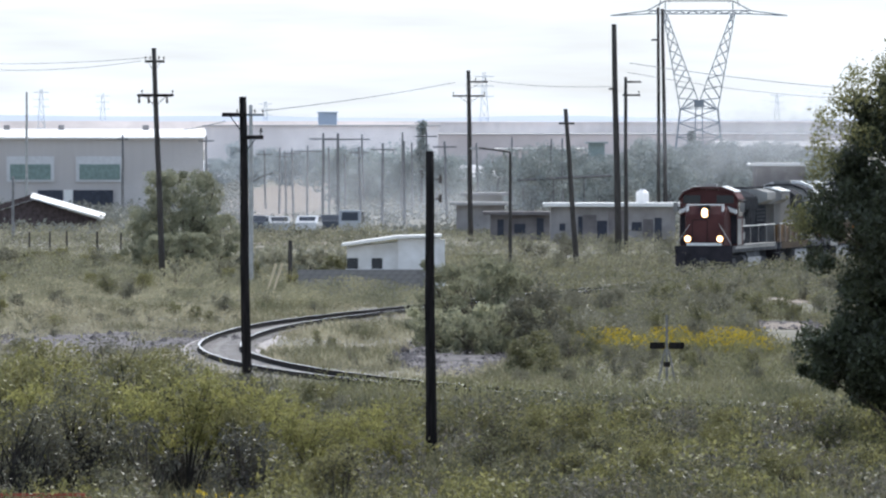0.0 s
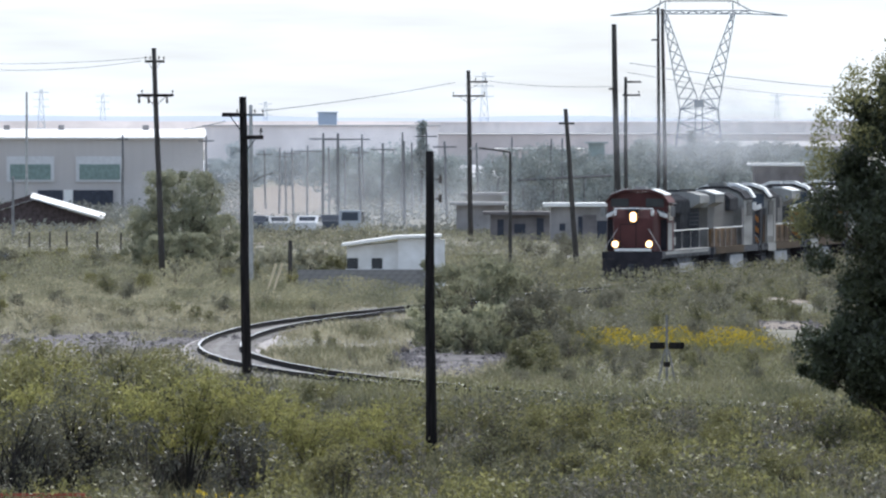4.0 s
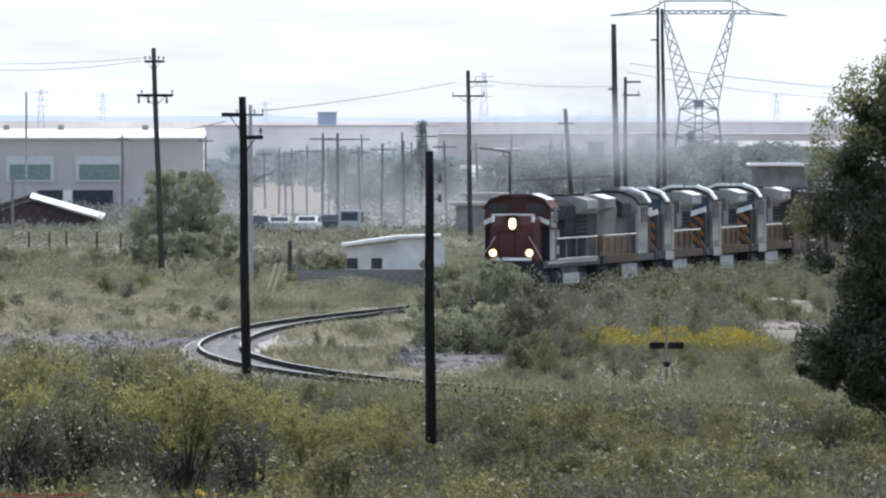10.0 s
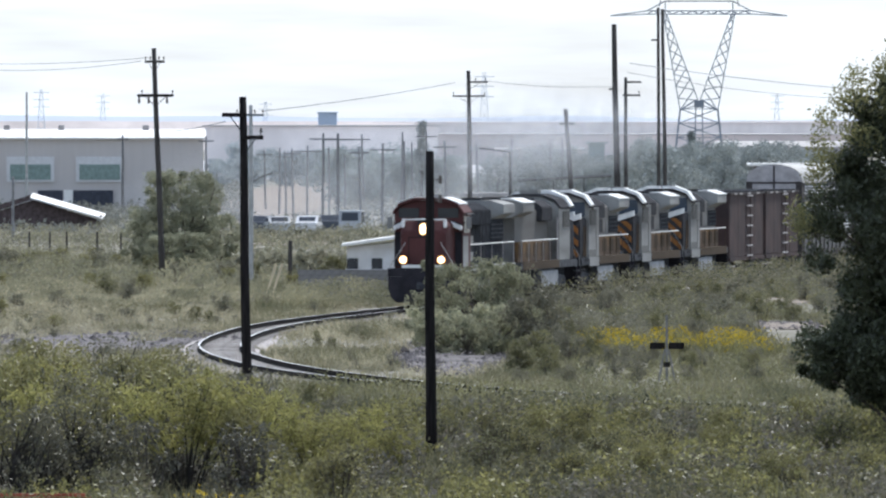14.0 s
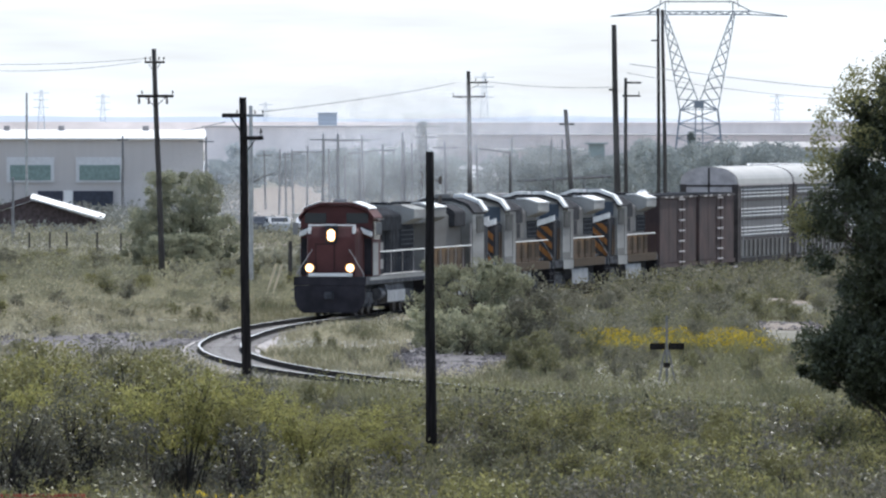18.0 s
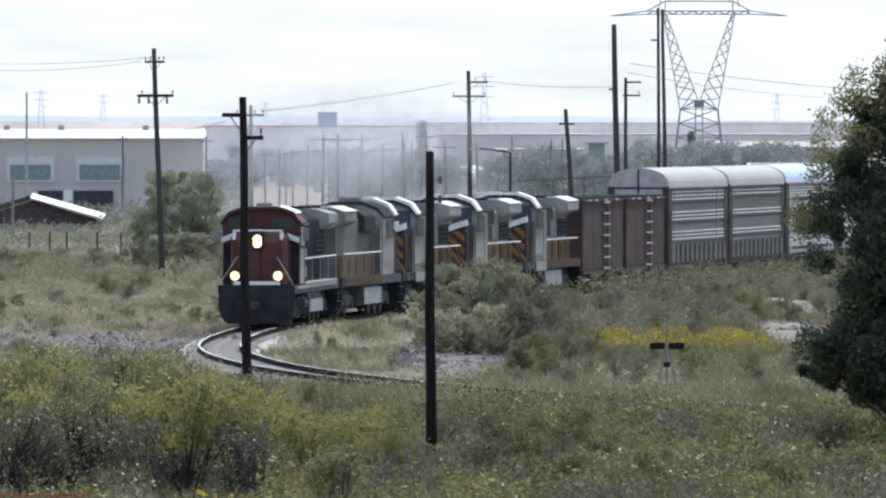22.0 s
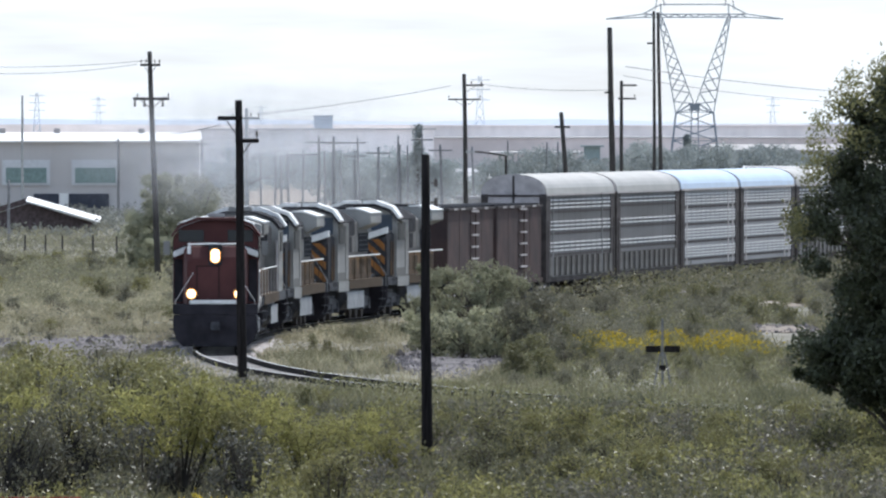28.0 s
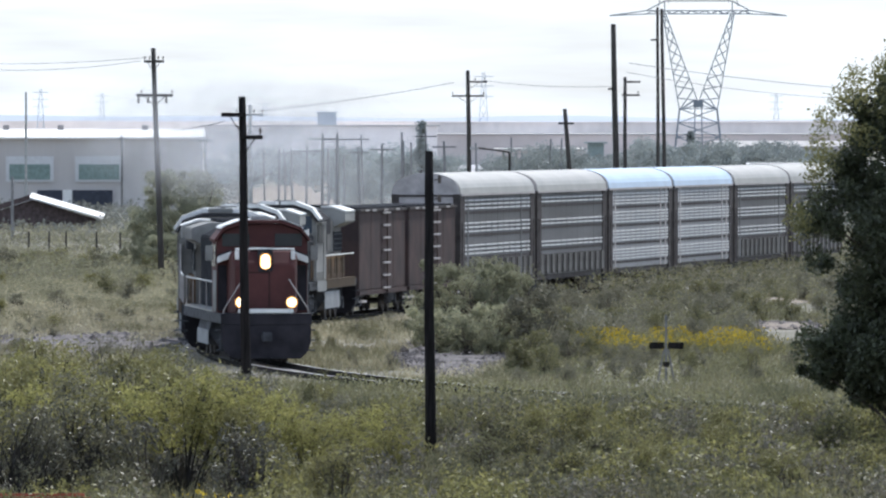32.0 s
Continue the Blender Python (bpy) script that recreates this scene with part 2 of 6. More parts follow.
def patch(name, cx, cy, rx, ry, material, label, seed):
    r = random.Random(seed)
    ring = []
    for k in range(40):
        a = k * math.pi / 20
        q = 1 + 0.22 * noise.noise((math.cos(a) * 2 + seed, math.sin(a) * 2, seed)) + 0.05 * r.random()
        ring.append((cx + rx * q * math.cos(a), cy + ry * q * math.sin(a)))
    verts = [(cx, cy, ground_z(cx, cy) + 0.09)]
    for f in (0.35, 0.7, 1.0):
        verts += [(cx + (x - cx) * f, cy + (y - cy) * f, ground_z(cx + (x - cx) * f, cy + (y - cy) * f) + 0.09 * (1 - f) + 0.03) for x, y in ring]
    faces = [(0, 1 + k, 1 + (k + 1) % 40) for k in range(40)]
    for b in (1, 41):
        faces += [(b + k, b + 40 + k, b + 40 + (k + 1) % 40, b + (k + 1) % 40) for k in range(40)]
    tagged(new(name, raw(name, verts, faces, material)), label, "gravel", kind="structure")


# ---- track ----
def build_track():
    track = thing("railway_track", "single railway track curving on pale stone ballast", "railway track", kind="structure")
    ss = list(np.arange(-130, 500, 2.0))
    prof = [(-2.0, -0.40), (-1.38, -0.21), (1.38, -0.21), (2.0, -0.40)]
    verts, faces = [], []
    for s in ss:
        for u, v in prof:
            x, y, _ = line(s, u)
            verts.append((x, y, v + 0.03 * noise.noise((x, y, u))))
    for i in range(len(ss) - 1):
        for k in range(3):
            faces.append((i * 4 + k, i * 4 + k + 1, i * 4 + 5 + k, i * 4 + 4 + k))
    part("ballast", raw("ballast", verts, faces, M_BALLAST), None, track, "pale grey crushed stone ballast")
    rail = [(-0.075, -0.21), (-0.075, -0.18), (-0.02, -0.16), (-0.02, -0.05), (-0.04, -0.035), (-0.04, 0.0), (0.04, 0.0), (0.04, -0.035), (0.02, -0.05), (0.02, -0.16), (0.075, -0.18), (0.075, -0.21)]
    for side in (-0.75, 0.75):
        verts, faces = [], []
        n = len(rail)
        for s in ss:
            for u, v in rail:
                x, y, _ = line(s, side + u)
                verts.append((x, y, v))
        for i in range(len(ss) - 1):
            for k in range(n):
                faces.append((i * n + k, i * n + (k + 1) % n, (i + 1) * n + (k + 1) % n, (i + 1) * n + k))
        me = raw("rail", verts, faces, M_RAIL)
        me.materials.append(M_RAILTOP)
        for f, p in enumerate(me.polygons):
            if f % n == 5:
                p.material_index = 1
        part("rail", me, None, track, "rusty steel rail with a polished head")
    bm = box(BM(), -1.25, 1.25, -0.12, 0.12, -0.23, -0.18)
    me = finish("sleeper", bm, M_SLEEPER)
    for k in range(295):
        x, y, th = line(-48 + k * 0.62)
        ob = part("sleeper", me, None, track)
        ob.location, ob.rotation_euler = (x, y, 0), (0, 0, -th)


# ---- poles and lines ----
def insulator(bm, x, y, z, h=0.22, r=0.05):
    rod(bm, (x, y, z), (x, y, z + h * 0.5), r * 0.35, n=5)
    rod(bm, (x, y, z + h * 0.4), (x, y, z + h * 0.7), r * 1.1, r * 0.9, n=6)
    rod(bm, (x, y, z + h * 0.7), (x, y, z + h), r * 0.8, r * 0.5, n=6)


def pole(x, y, h, r, top_dx=0.0, arms=(), material=None, label="tarred wooden utility pole", name="utility_pole", base=GZ, braces=True, arm_mat=None):
    """arms: (height, from, to, [insulator places], up or down)"""
    material = material or M_POLE
    p = thing(name, label, "utility pole", (x, y, base - 0.3))
    bm = BM()
    steps = 6
    q = [k / steps for k in range(steps + 1)]
    tube(bm, [(top_dx * a + 0.012 * math.sin(a * 9 + x), 0, (h + 0.3) * a) for a in q], [r * (1.15 - 0.35 * a) for a in q], 9)
    part("shaft", bm, material, p, smooth=True)
    for z, a, b, ins, up in arms:
        cx = top_dx * (z + 0.3) / (h + 0.3)
        arm = part("crossarm", box(BM(), cx + a, cx + b, -r - 0.1, -r + 0.02, z + 0.24, z + 0.36), arm_mat or material, p)
        if braces:
            bm = BM()
            for e in (a, b):
                if abs(e) > 0.3:
                    rod(bm, (cx + e * 0.6, -r - 0.04, z + 0.25), (cx, -r - 0.02, z - 0.25), 0.02, n=4)
            if len(bm.verts):
                part("brace", bm, material, p)
            else:
                bm.free()
        for u in ins:
            bm = BM()
            if up >= 0:
                insulator(bm, cx + u, -r - 0.04, z + 0.36)
            else:
                rod(bm, (cx + u, -r - 0.04, z + 0.24), (cx + u, -r - 0.04, z - 0.1), 0.05, 0.07, n=6)
            part("insulator", bm, M_CERAMIC, p, "ceramic insulator")
    return p


def wire(p, q, sag, r=0.013, label="thin sagging power line"):
    bm = BM()
    p, q = Vector(p), Vector(q)
    pts = [p.lerp(q, k / 12) - Vector((0, 0, sag * 4 * (k / 12) * (1 - k / 12))) for k in range(13)]
    tube(bm, pts, r, 4)
    solo("power_line", bm, M_WIRE, label, "power line", group="overhead wires")


def street_lamp(x, y, h, reach, rise=0.25, steel=None, label="grey street lamp with a curved arm"):
    p = thing("street_lamp", label, "street lamp", (x, y, GZ))
    part("post", rod(BM(), (0, 0, 0), (0, 0, h), 0.11, 0.075, 8), steel or M_POLE2, p)
    bm = BM()
    pts = [(reach * a, 0, h + rise * math.sin(a * math.pi / 2)) for a in (0, 0.15, 0.35, 0.6, 0.85)]
    tube(bm, pts, 0.05, 6)
    part("arm", bm, steel or M_POLE2, p)
    e, h = reach, h + rise - 0.25
    part("lamp_head", box(BM(), min(e * 0.82, e * 1.08), max(e * 0.82, e * 1.08), -0.12, 0.12, h + 0.17, h + 0.31), M_CONCP, p, "pale lamp head", bevel=0.04)


def build_poles():
    # the two near black poles
    pole(-5.73, 370, 8.95, 0.135, top_dx=-0.12, arms=[
        (8.42, -0.61, 0.1, [], 1), (7.76, -0.1, 0.59, [0.52], 1)], label="black tarred wooden pole with two short crossarms")
    b = pole(-0.29, 305, 7.48, 0.125, top_dx=-0.04, arms=[], label="bare black tarred pole with side insulators")
    for z in (7.09, 6.63):
        bm = rod(BM(), (0.1, -0.05, z), (0.24, -0.05, z), 0.02, n=5)
        rod(bm, (0.22, -0.05, z - 0.09), (0.22, -0.05, z + 0.1), 0.045, n=6)
        part("insulator", bm, M_CERAMIC, b, "dark side-mounted insulator")
    # tall line pole by the warehouse side
    pole(-14.6, 660, 12.2, 0.15, top_dx=-0.47, arms=[
        (11.5, -0.5, 0.55, [-0.45, -0.2, 0.25, 0.5], 1), (9.75, -0.95, 0.95, [-0.7, 0.9], 1), (9.72, -0.9, 0.9, [-0.85, -0.35, 0.6], -1)],
        material=M_POLE2, label="leaning wooden power pole with two insulated crossarms")
    pole(1.96, 895, 12.1, 0.17, top_dx=-0.16, arms=[(11.3, 0.1, 1.35, [0.5, 1.2], 1), (10.3, -1.15, 1.15, [-1.1, 1.1], 1)], material=M_POLE2, label="wooden power pole with two crossarms")
    pole(7.77, 735, 9.15, 0.15, top_dx=-0.66, arms=[(8.3, -0.45, 0.45, [], 1)], material=M_POLE2, label="leaning wooden pole with a small crossarm", braces=False)
    pole(11.1, 800, 14.6, 0.2, top_dx=-0.32, arms=[(10.5, -0.4, 0.1, [], 1)], material=M_POLE2, label="stout tall dark wooden pole", braces=False)
    pole(11.78, 815, 11.3, 0.13, top_dx=-0.04, arms=[(10.15, -0.2, 0.95, [0.85], 1), (11.0, 0.1, 1.0, [], 1)], material=M_POLE2, label="slender wooden pole with a crossarm", braces=False)
    pole(15.33, 900, 16.6, 0.125, top_dx=-0.04, arms=[(14.3, -0.5, 0.0, [], 1)], material=M_POLE2, label="tall twin wooden pole", braces=False)
    pole(15.86, 900, 16.5, 0.14, top_dx=-0.28, arms=[], material=M_POLE2, label="tall twin wooden pole")
    # pale concrete pole behind the near black one
    pole(-9.7, 640, 9.2, 0.12, arms=[(8.7, -0.8, 0.65, [-0.7, 0.2, 0.6], 1)], material=M_CONCP, label="pale concrete pole with a crossarm", braces=False, arm_mat=M_GALV)
    pole(-37.8, 1150, 11.3, 0.12, material=M_CONCP, label="thin pale concrete mast beside the warehouse")
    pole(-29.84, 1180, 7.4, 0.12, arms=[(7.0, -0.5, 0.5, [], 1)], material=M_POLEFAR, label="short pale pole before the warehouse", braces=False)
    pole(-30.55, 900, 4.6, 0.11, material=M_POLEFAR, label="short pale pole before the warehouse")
    # the far forest of poles, their wood lightened to paint haze
    for px, top, d, arm in ((366, 240, 1300, 0.7), (470, 265, 1250, 0.8), (494, 262, 1400, 0), (506, 268, 1300, 0.9), (519, 262, 1500, 0.8), (543, 258, 1120, 1.3), (571, 236, 1100, 1.2), (583, 262, 1500, 0),
                            (598, 236, 1000, 1.3), (611, 275, 1500, 0), (638, 260, 1060, 0.9), (644, 238, 1600, 0.8), (676, 254, 1000, 1.0), (711, 234, 1150, 0.0), (716, 249, 1050, 0), (730, 252, 1150, 0), (757, 232, 1600, 1.0), (791, 250, 1080, 1.0),
                            (847, 253, 1200, 0.9), (906, 243, 1300, 0), (972, 246, 1300, 0), (996, 245, 1200, 0)):
        d = d if d < 1300 else 1130 + (px * 7) % 110
        top_z = 7.73 - (top - 227) * d / 22421.8
        pole((px - 784) * d / 22421.8, d, top_z - GZ, 0.125 if d < 1120 else 0.1, top_dx=(px % 7 - 3) * 0.07, arms=[(top_z - GZ - 0.5, -arm, arm, [], 1)] if arm else [], material=M_POLEFAR, label="distant wooden pole in haze-pale colour", braces=False)
    street_lamp(3.95, 745, 6.6, -2.19)
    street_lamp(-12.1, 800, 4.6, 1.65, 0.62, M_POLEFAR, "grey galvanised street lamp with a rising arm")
    # overhead wires
    wire((-26.35, 700, 11.32), (-15.37, 660, 11.41), 0.15)
    wire((-26.35, 700, 11.01), (-15.72, 660, 11.23), 0.25)
    wire((-14.16, 660, 7.58), (-6.4, 372, 7.93), 0.05)
    wire((-8.96, 640, 8.61), (0.84, 895, 10.96), 0.12, 0.02)
    wire((3.03, 895, 11.08), (11.12, 815, 10.42), 0.2, 0.016)
    wire((12.03, 815, 11.91), (40.85, 1000, 10.36), 0.35, 0.022)
    wire((11.85, 815, 11.33), (34.36, 900, 9.7), 0.5, 0.016)


def lattice(x, y, s, label, steel=None):
    """A waisted transmission pylon, seen square on; s scales it."""
    t = thing("transmission_tower", label, "pylon", (x, y, GZ))
    def bars(name, segs, r):
        bm = BM()
        for p, q in segs:
            rod(bm, [c * s for c in p], [c * s for c in q], r * s, n=4)
        part(name, bm, steel or M_STEELFAR, t)
    # legs from the feet to the waist
    w0, zw, za = 4.1, 11.6, 25.6
    for sx in (-1, 1):
        for sy in (-1, 1):
            bars("leg", [((sx * w0, sy * w0, 0), (sx * 2.9, sy * 2.0, 10.8)), ((sx * 2.9, sy * 2.0, 10.8), (sx * 0.5, sy * 0.5, zw + 0.8))], 0.14)
    for sy in (-1, 1):
        for k in range(5):
            z0, z1 = k * 2.2, (k + 1) * 2.2
            a0, a1 = w0 - 1.2 * z0 / 10.8, w0 - 1.2 * z1 / 10.8
            seg = [((-a0, sy * a0, z0), (a1, sy * a1, z1)), ((a0, sy * a0, z0), (-a1, sy * a1, z1)), ((-a1, sy * a1, z1), (a1, sy * a1, z1))]
            bars("bracing", seg, 0.08)
    bars("mast", [((0.7, 0, 0), (0.5, 0, zw)), ((-0.7, 0, 0), (-0.5, 0, zw))], 0.12)
    part("waist_plate", box(BM(), -0.75 * s, 0.75 * s, -0.6 * s, 0.6 * s, (zw - 0.4) * s, (zw + 0.7) * s), steel or M_STEELFAR, t)
    # the two arms of the window
    for sx in (-1, 1):
        seg = [((sx * 0.15, 0, zw + 0.7), (sx * 5.0, 0, za)), ((sx * 2.9, 0, 10.8), (sx * 5.5, 0, za)), ((sx * 0.3, 0, zw), (sx * 2.9, 0, 10.8))]
        n = 8
        for k in range(n):
            a, b = k / n, (k + 1) / n
            i0, i1 = ((sx * (0.15 + 4.85 * q), 0, zw + 0.7 + (za - zw - 0.7) * q) for q in (a, b))
            o0, o1 = ((sx * (2.9 + 2.6 * q), 0, 10.8 + (za - 10.8) * q) for q in (a, b))
            seg += [(i0, o1), (o0, i1)]
        bars("window_arm", seg, 0.105)
    seg = [((-8, 0, za + 0.5), (8, 0, za + 0.5)), ((-8, 0, za), (8, 0, za)), ((-5.2, 0, za + 2.0), (5.2, 0, za + 2.0))]
    for sx in (-1, 1):
        seg += [((sx * 8, 0, za + 0.5), (sx * 13.6, 0, za - 0.25)), ((sx * 8, 0, za), (sx * 13.6, 0, za - 0.25)), ((sx * 5.2, 0, za + 2.0), (sx * 8, 0, za + 0.5)), ((sx * 5.2, 0, za + 2.0), (sx * 5.2, 0, za - 0.1))]
    for k in range(-8, 8, 2):
        seg += [((k, 0, za), (k + 1, 0, za + 0.5)), ((k + 1, 0, za + 0.5), (k + 2, 0, za))]
    bars("crossarm", seg, 0.12)
    for sx in (-1, 1):
        bars("earth_peak", [((sx * 4.6, 0, za + 1.75), (sx * 5.4, 0, za + 5)), ((sx * 6.1, 0, za + 1.2), (sx * 5.4, 0, za + 5))], 0.1)
    return t


def build_towers():
    lattice(39.4, 1950, 1.0, "tall steel lattice transmission tower")
    for px, py, d in ((857, 128, 3300), (73, 158, 4200), (182, 165, 4700), (1375, 165, 4800), (470, 180, 4800)):
        slim_tower((px - 784) * d / 22421.8, d, 8.03 - (py - 227) * d / 22421.8)


def slim_tower(x, y, h):
    """Narrow four-legged line tower with three short crossarms."""
    t = thing("transmission_tower", "faint distant slim lattice tower", "pylon", (x, y, GZ))
    for sx in (-1, 1):
        for sy in (-1, 1):
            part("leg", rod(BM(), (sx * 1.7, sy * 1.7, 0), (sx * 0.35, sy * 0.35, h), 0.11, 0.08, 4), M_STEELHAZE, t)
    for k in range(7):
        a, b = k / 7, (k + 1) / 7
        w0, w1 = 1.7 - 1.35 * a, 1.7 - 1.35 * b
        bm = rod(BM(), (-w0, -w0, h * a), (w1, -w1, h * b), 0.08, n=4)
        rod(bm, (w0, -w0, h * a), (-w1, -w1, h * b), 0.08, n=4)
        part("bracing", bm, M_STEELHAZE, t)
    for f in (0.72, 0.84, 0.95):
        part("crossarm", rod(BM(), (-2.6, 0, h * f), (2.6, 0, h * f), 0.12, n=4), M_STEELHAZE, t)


# ---- buildings ----
M_WHWALL = mat("warehouse_cladding", (0.52, 0.488, 0.472), 0.7, var=0.03, scale=0.3, fine=3, stretch=(6, 6, 0.1))
M_WHROOF = mat("white_sheet_roof", (0.85, 0.83, 0.80), 0.5, var=0.06)
M_GREENP = mat("green_louvre", (0.21, 0.285, 0.265), 0.6, var=0.2)
M_DARKBAY = mat("dark_opening", (0.05, 0.055, 0.075), 0.8, var=0.2)
M_PALEFR = mat("pale_frame", (0.62, 0.62, 0.63), 0.7, var=0.08)
M_HUT = mat("whitewash", (0.80, 0.80, 0.81), 0.9, var=0.12, scale=1.2, dirt=(0.68, 0.67, 0.66), spec=0.15)
M_BLOCK = mat("grey_block", (0.25, 0.24, 0.235), 0.95, var=0.25, scale=2, spec=0.1)
M_GREYB = mat("grey_render", (0.33, 0.31, 0.305), 0.9, var=0.3, scale=0.6)
M_BROWNG = mat("brown_grey_block", (0.22, 0.20, 0.20), 0.95, var=0.3, scale=0.8, spec=0.1)
M_BROWNW = mat("brown_shed_wall", (0.10, 0.075, 0.075), 0.9, var=0.4)
# Wall colour raised pale so the far halls look hazy.
M_FARWALL = mat("haze_pale_wall", (0.83, 0.77, 0.74), 0.9, var=0.22, scale=0.05, fine=0.4, stretch=(1, 1, 0.6))
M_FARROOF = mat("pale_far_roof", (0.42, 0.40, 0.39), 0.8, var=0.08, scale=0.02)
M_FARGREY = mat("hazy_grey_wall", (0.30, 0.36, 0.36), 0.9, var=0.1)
# Blue of distance haze is put into this wall and the hill.
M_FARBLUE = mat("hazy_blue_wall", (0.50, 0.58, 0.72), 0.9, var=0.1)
M_HILL = mat("haze_blue_hill", (0.70, 0.75, 0.83), 1.0, var=0.12, scale=0.004, fine=0.05)
M_TANHILL = mat("tan_far_plain", (0.64, 0.57, 0.54), 1.0, var=0.25, scale=0.03, fine=0.3)
# Haze colour for the ground sheet before the far halls.
M_FARHAZE = mat("haze_ground", (0.50, 0.49, 0.50), 0.95, var=0.15, scale=0.02, fine=0.2, spec=0.1)
M_GLASSD = mat("dark_glass", (0.03, 0.035, 0.045), 0.12, var=0.1, spec=0.6)


def build_warehouse():
    d = 1240
    w = thing("warehouse", "large grey clad warehouse with white roof and green louvres", "warehouse", (-23.45, d, GZ), 1.25)
    x0 = -28.76
    eave, ridge = 6.98, 7.92
    part("wall", box(BM(), x0, 0, 0, 70, 0, eave), M_WHWALL, w)
    roof = prism(BM(), [(-0.5, eave), (-0.5, eave + 0.15), (34, ridge + 0.02), (70.5, eave + 0.15), (70.5, eave)], x0 - 0.3, 0.3)
    part("roof", roof, M_WHROOF, w, "shallow white sheet roof")
    for px, ww in ((78, 78), (191, 78)):
        a, b = 0.06 * (px - ww / 2 - 360), 0.06 * (px + ww / 2 - 360)
        bay = part("louvre_bay", box(BM(), a, b, -0.25, -0.002, 2.78, 5.26), M_PALEFR, w, "pale framed louvre bay")
        part("louvre", box(BM(), a + 0.35, b - 0.35, -0.32, -0.252, 3.0, 4.49), M_GREENP, bay, "green louvre panel")
    for pa, pb in ((90, 131), (148, 213)):
        part("dock_door", box(BM(), 0.06 * (pa - 360), 0.06 * (pb - 360), -0.2, -0.002, 0, 1.95), M_DARKBAY, w, "dark open loading door")
    part("door_panel", box(BM(), 0.06 * (132 - 360), 0.06 * (147 - 360), -0.35, -0.205, 0, 2.0), M_WHROOF, w, "white dock door panel")
    for px in (33, 124, 265):
        part("roof_vent", box(BM(), 0.06 * (px - 365), 0.06 * (px - 355), 30, 31, ridge - 0.1, ridge + 0.42), M_GREYB, w, "small grey roof vent", bevel=0.05)
    # brown shed with a bright sloping roof in front
    s = thing("lean_to_shed", "dark brown shed with bright white sloping roof", "shed", (-30.81, 1010, GZ))
    z0, z1 = 2.62, 0.96
    xa, xb = -2.07, 3.78
    rb = BM()
    lo = [rb.verts.new(p) for p in ((xa, -1.2, z0 - 0.18), (xb, -1.2, z1 - 0.18), (xb, 4.9, z1 + 0.14), (xa, 4.9, z0 + 0.14))]
    hi = [rb.verts.new(v.co + Vector((0, 0, 0.1))) for v in lo]
    rb.faces.new(lo[::-1])
    rb.faces.new(hi)
    for i in range(4):
        rb.faces.new((lo[i], lo[(i + 1) % 4], hi[(i + 1) % 4], hi[i]))
    part("roof", rb, M_WHROOF, s, "bright white sheet roof")
    part("wall", prism(BM(), [(xa - 4.2, 0), (xb - 0.3, 0), (xb - 0.3, z1 - 0.3), (xa + 0.1, z0 - 0.33), (xa - 4.2, z1 - 0.1)], 0, 4.8, "y"), M_BROWNW, s)
    part("roof_back", prism(BM(), [(xa - 0.01, z0 - 0.3), (xa - 0.01, z0 + 0.1), (xa - 4.4, z1 + 0.35), (xa - 4.4, z1 - 0.05)], -0.3, 5, "y"), M_BROWNW, s, "dark brown roof slope")


def build_hut():
    d = 605
    h = thing("hut", "small whitewashed hut with flat sloping roof", "hut", (-2.16, d, GZ))
    x0, xm, x1 = -2.43, 0, 2.05
    zt0, zt1 = 2.39, 2.71
    part("wall", prism(BM(), [(x0, 0), (xm, 0), (xm, zt1 - 0.1), (x0, zt0 - 0.05)], 0, 4, "y"), M_HUT, h)
    part("side_wall", box(BM(), xm + 0.003, x1, -0.4, 3.6, 0, zt1 + 0.05), M_HUT, h)
    part("roof", prism(BM(), [(x0 - 0.25, zt0), (xm + 0.1, zt1 + 0.06), (x1 + 0.05, zt1 + 0.12), (x1 + 0.05, zt1 + 0.24), (xm, zt1 + 0.19), (x0 - 0.25, zt0 + 0.12)], -0.75, 4.3, "y"), M_WHROOF, h, "pale roof slab")
    for px in (632, 671):
        a = (px - 704) * 0.03
        win = part("window", box(BM(), a - 0.26, a + 0.26, -0.05, 0.1, 1.31, 1.82), M_GLASSD, h, "small dark window")
        part("sill", box(BM(), a - 0.32, a + 0.32, -0.12, 0.0, 1.25, 1.31), M_PALEFR, win)
    part("pilaster", box(BM(), x1 + 0.003, x1 + 0.2, -0.45, 0.2, 0, zt1 + 0.0), M_HUT, h)
    w = thing("block_wall", "low wall of grey concrete blocks", "wall", (-3.8, 592, GZ))
    rng = random.Random(4)
    me = finish("block", box(BM(), -0.195, 0.195, -0.075, 0.075, -0.095, 0.095), M_BLOCK)
    part("mortar_core", box(BM(), -2.95, 2.95, -0.05, 0.05, 0, 1.42), M_BLOCK, w)
    n, rows = 14, 7
    for j in range(rows):
        for i in range(n):
            part("block", me, None, w, at=(-2.8 + (i + 0.5 * (j % 2)) * 0.4, rng.uniform(-0.006, 0.006), 0.1 + j * 0.2))


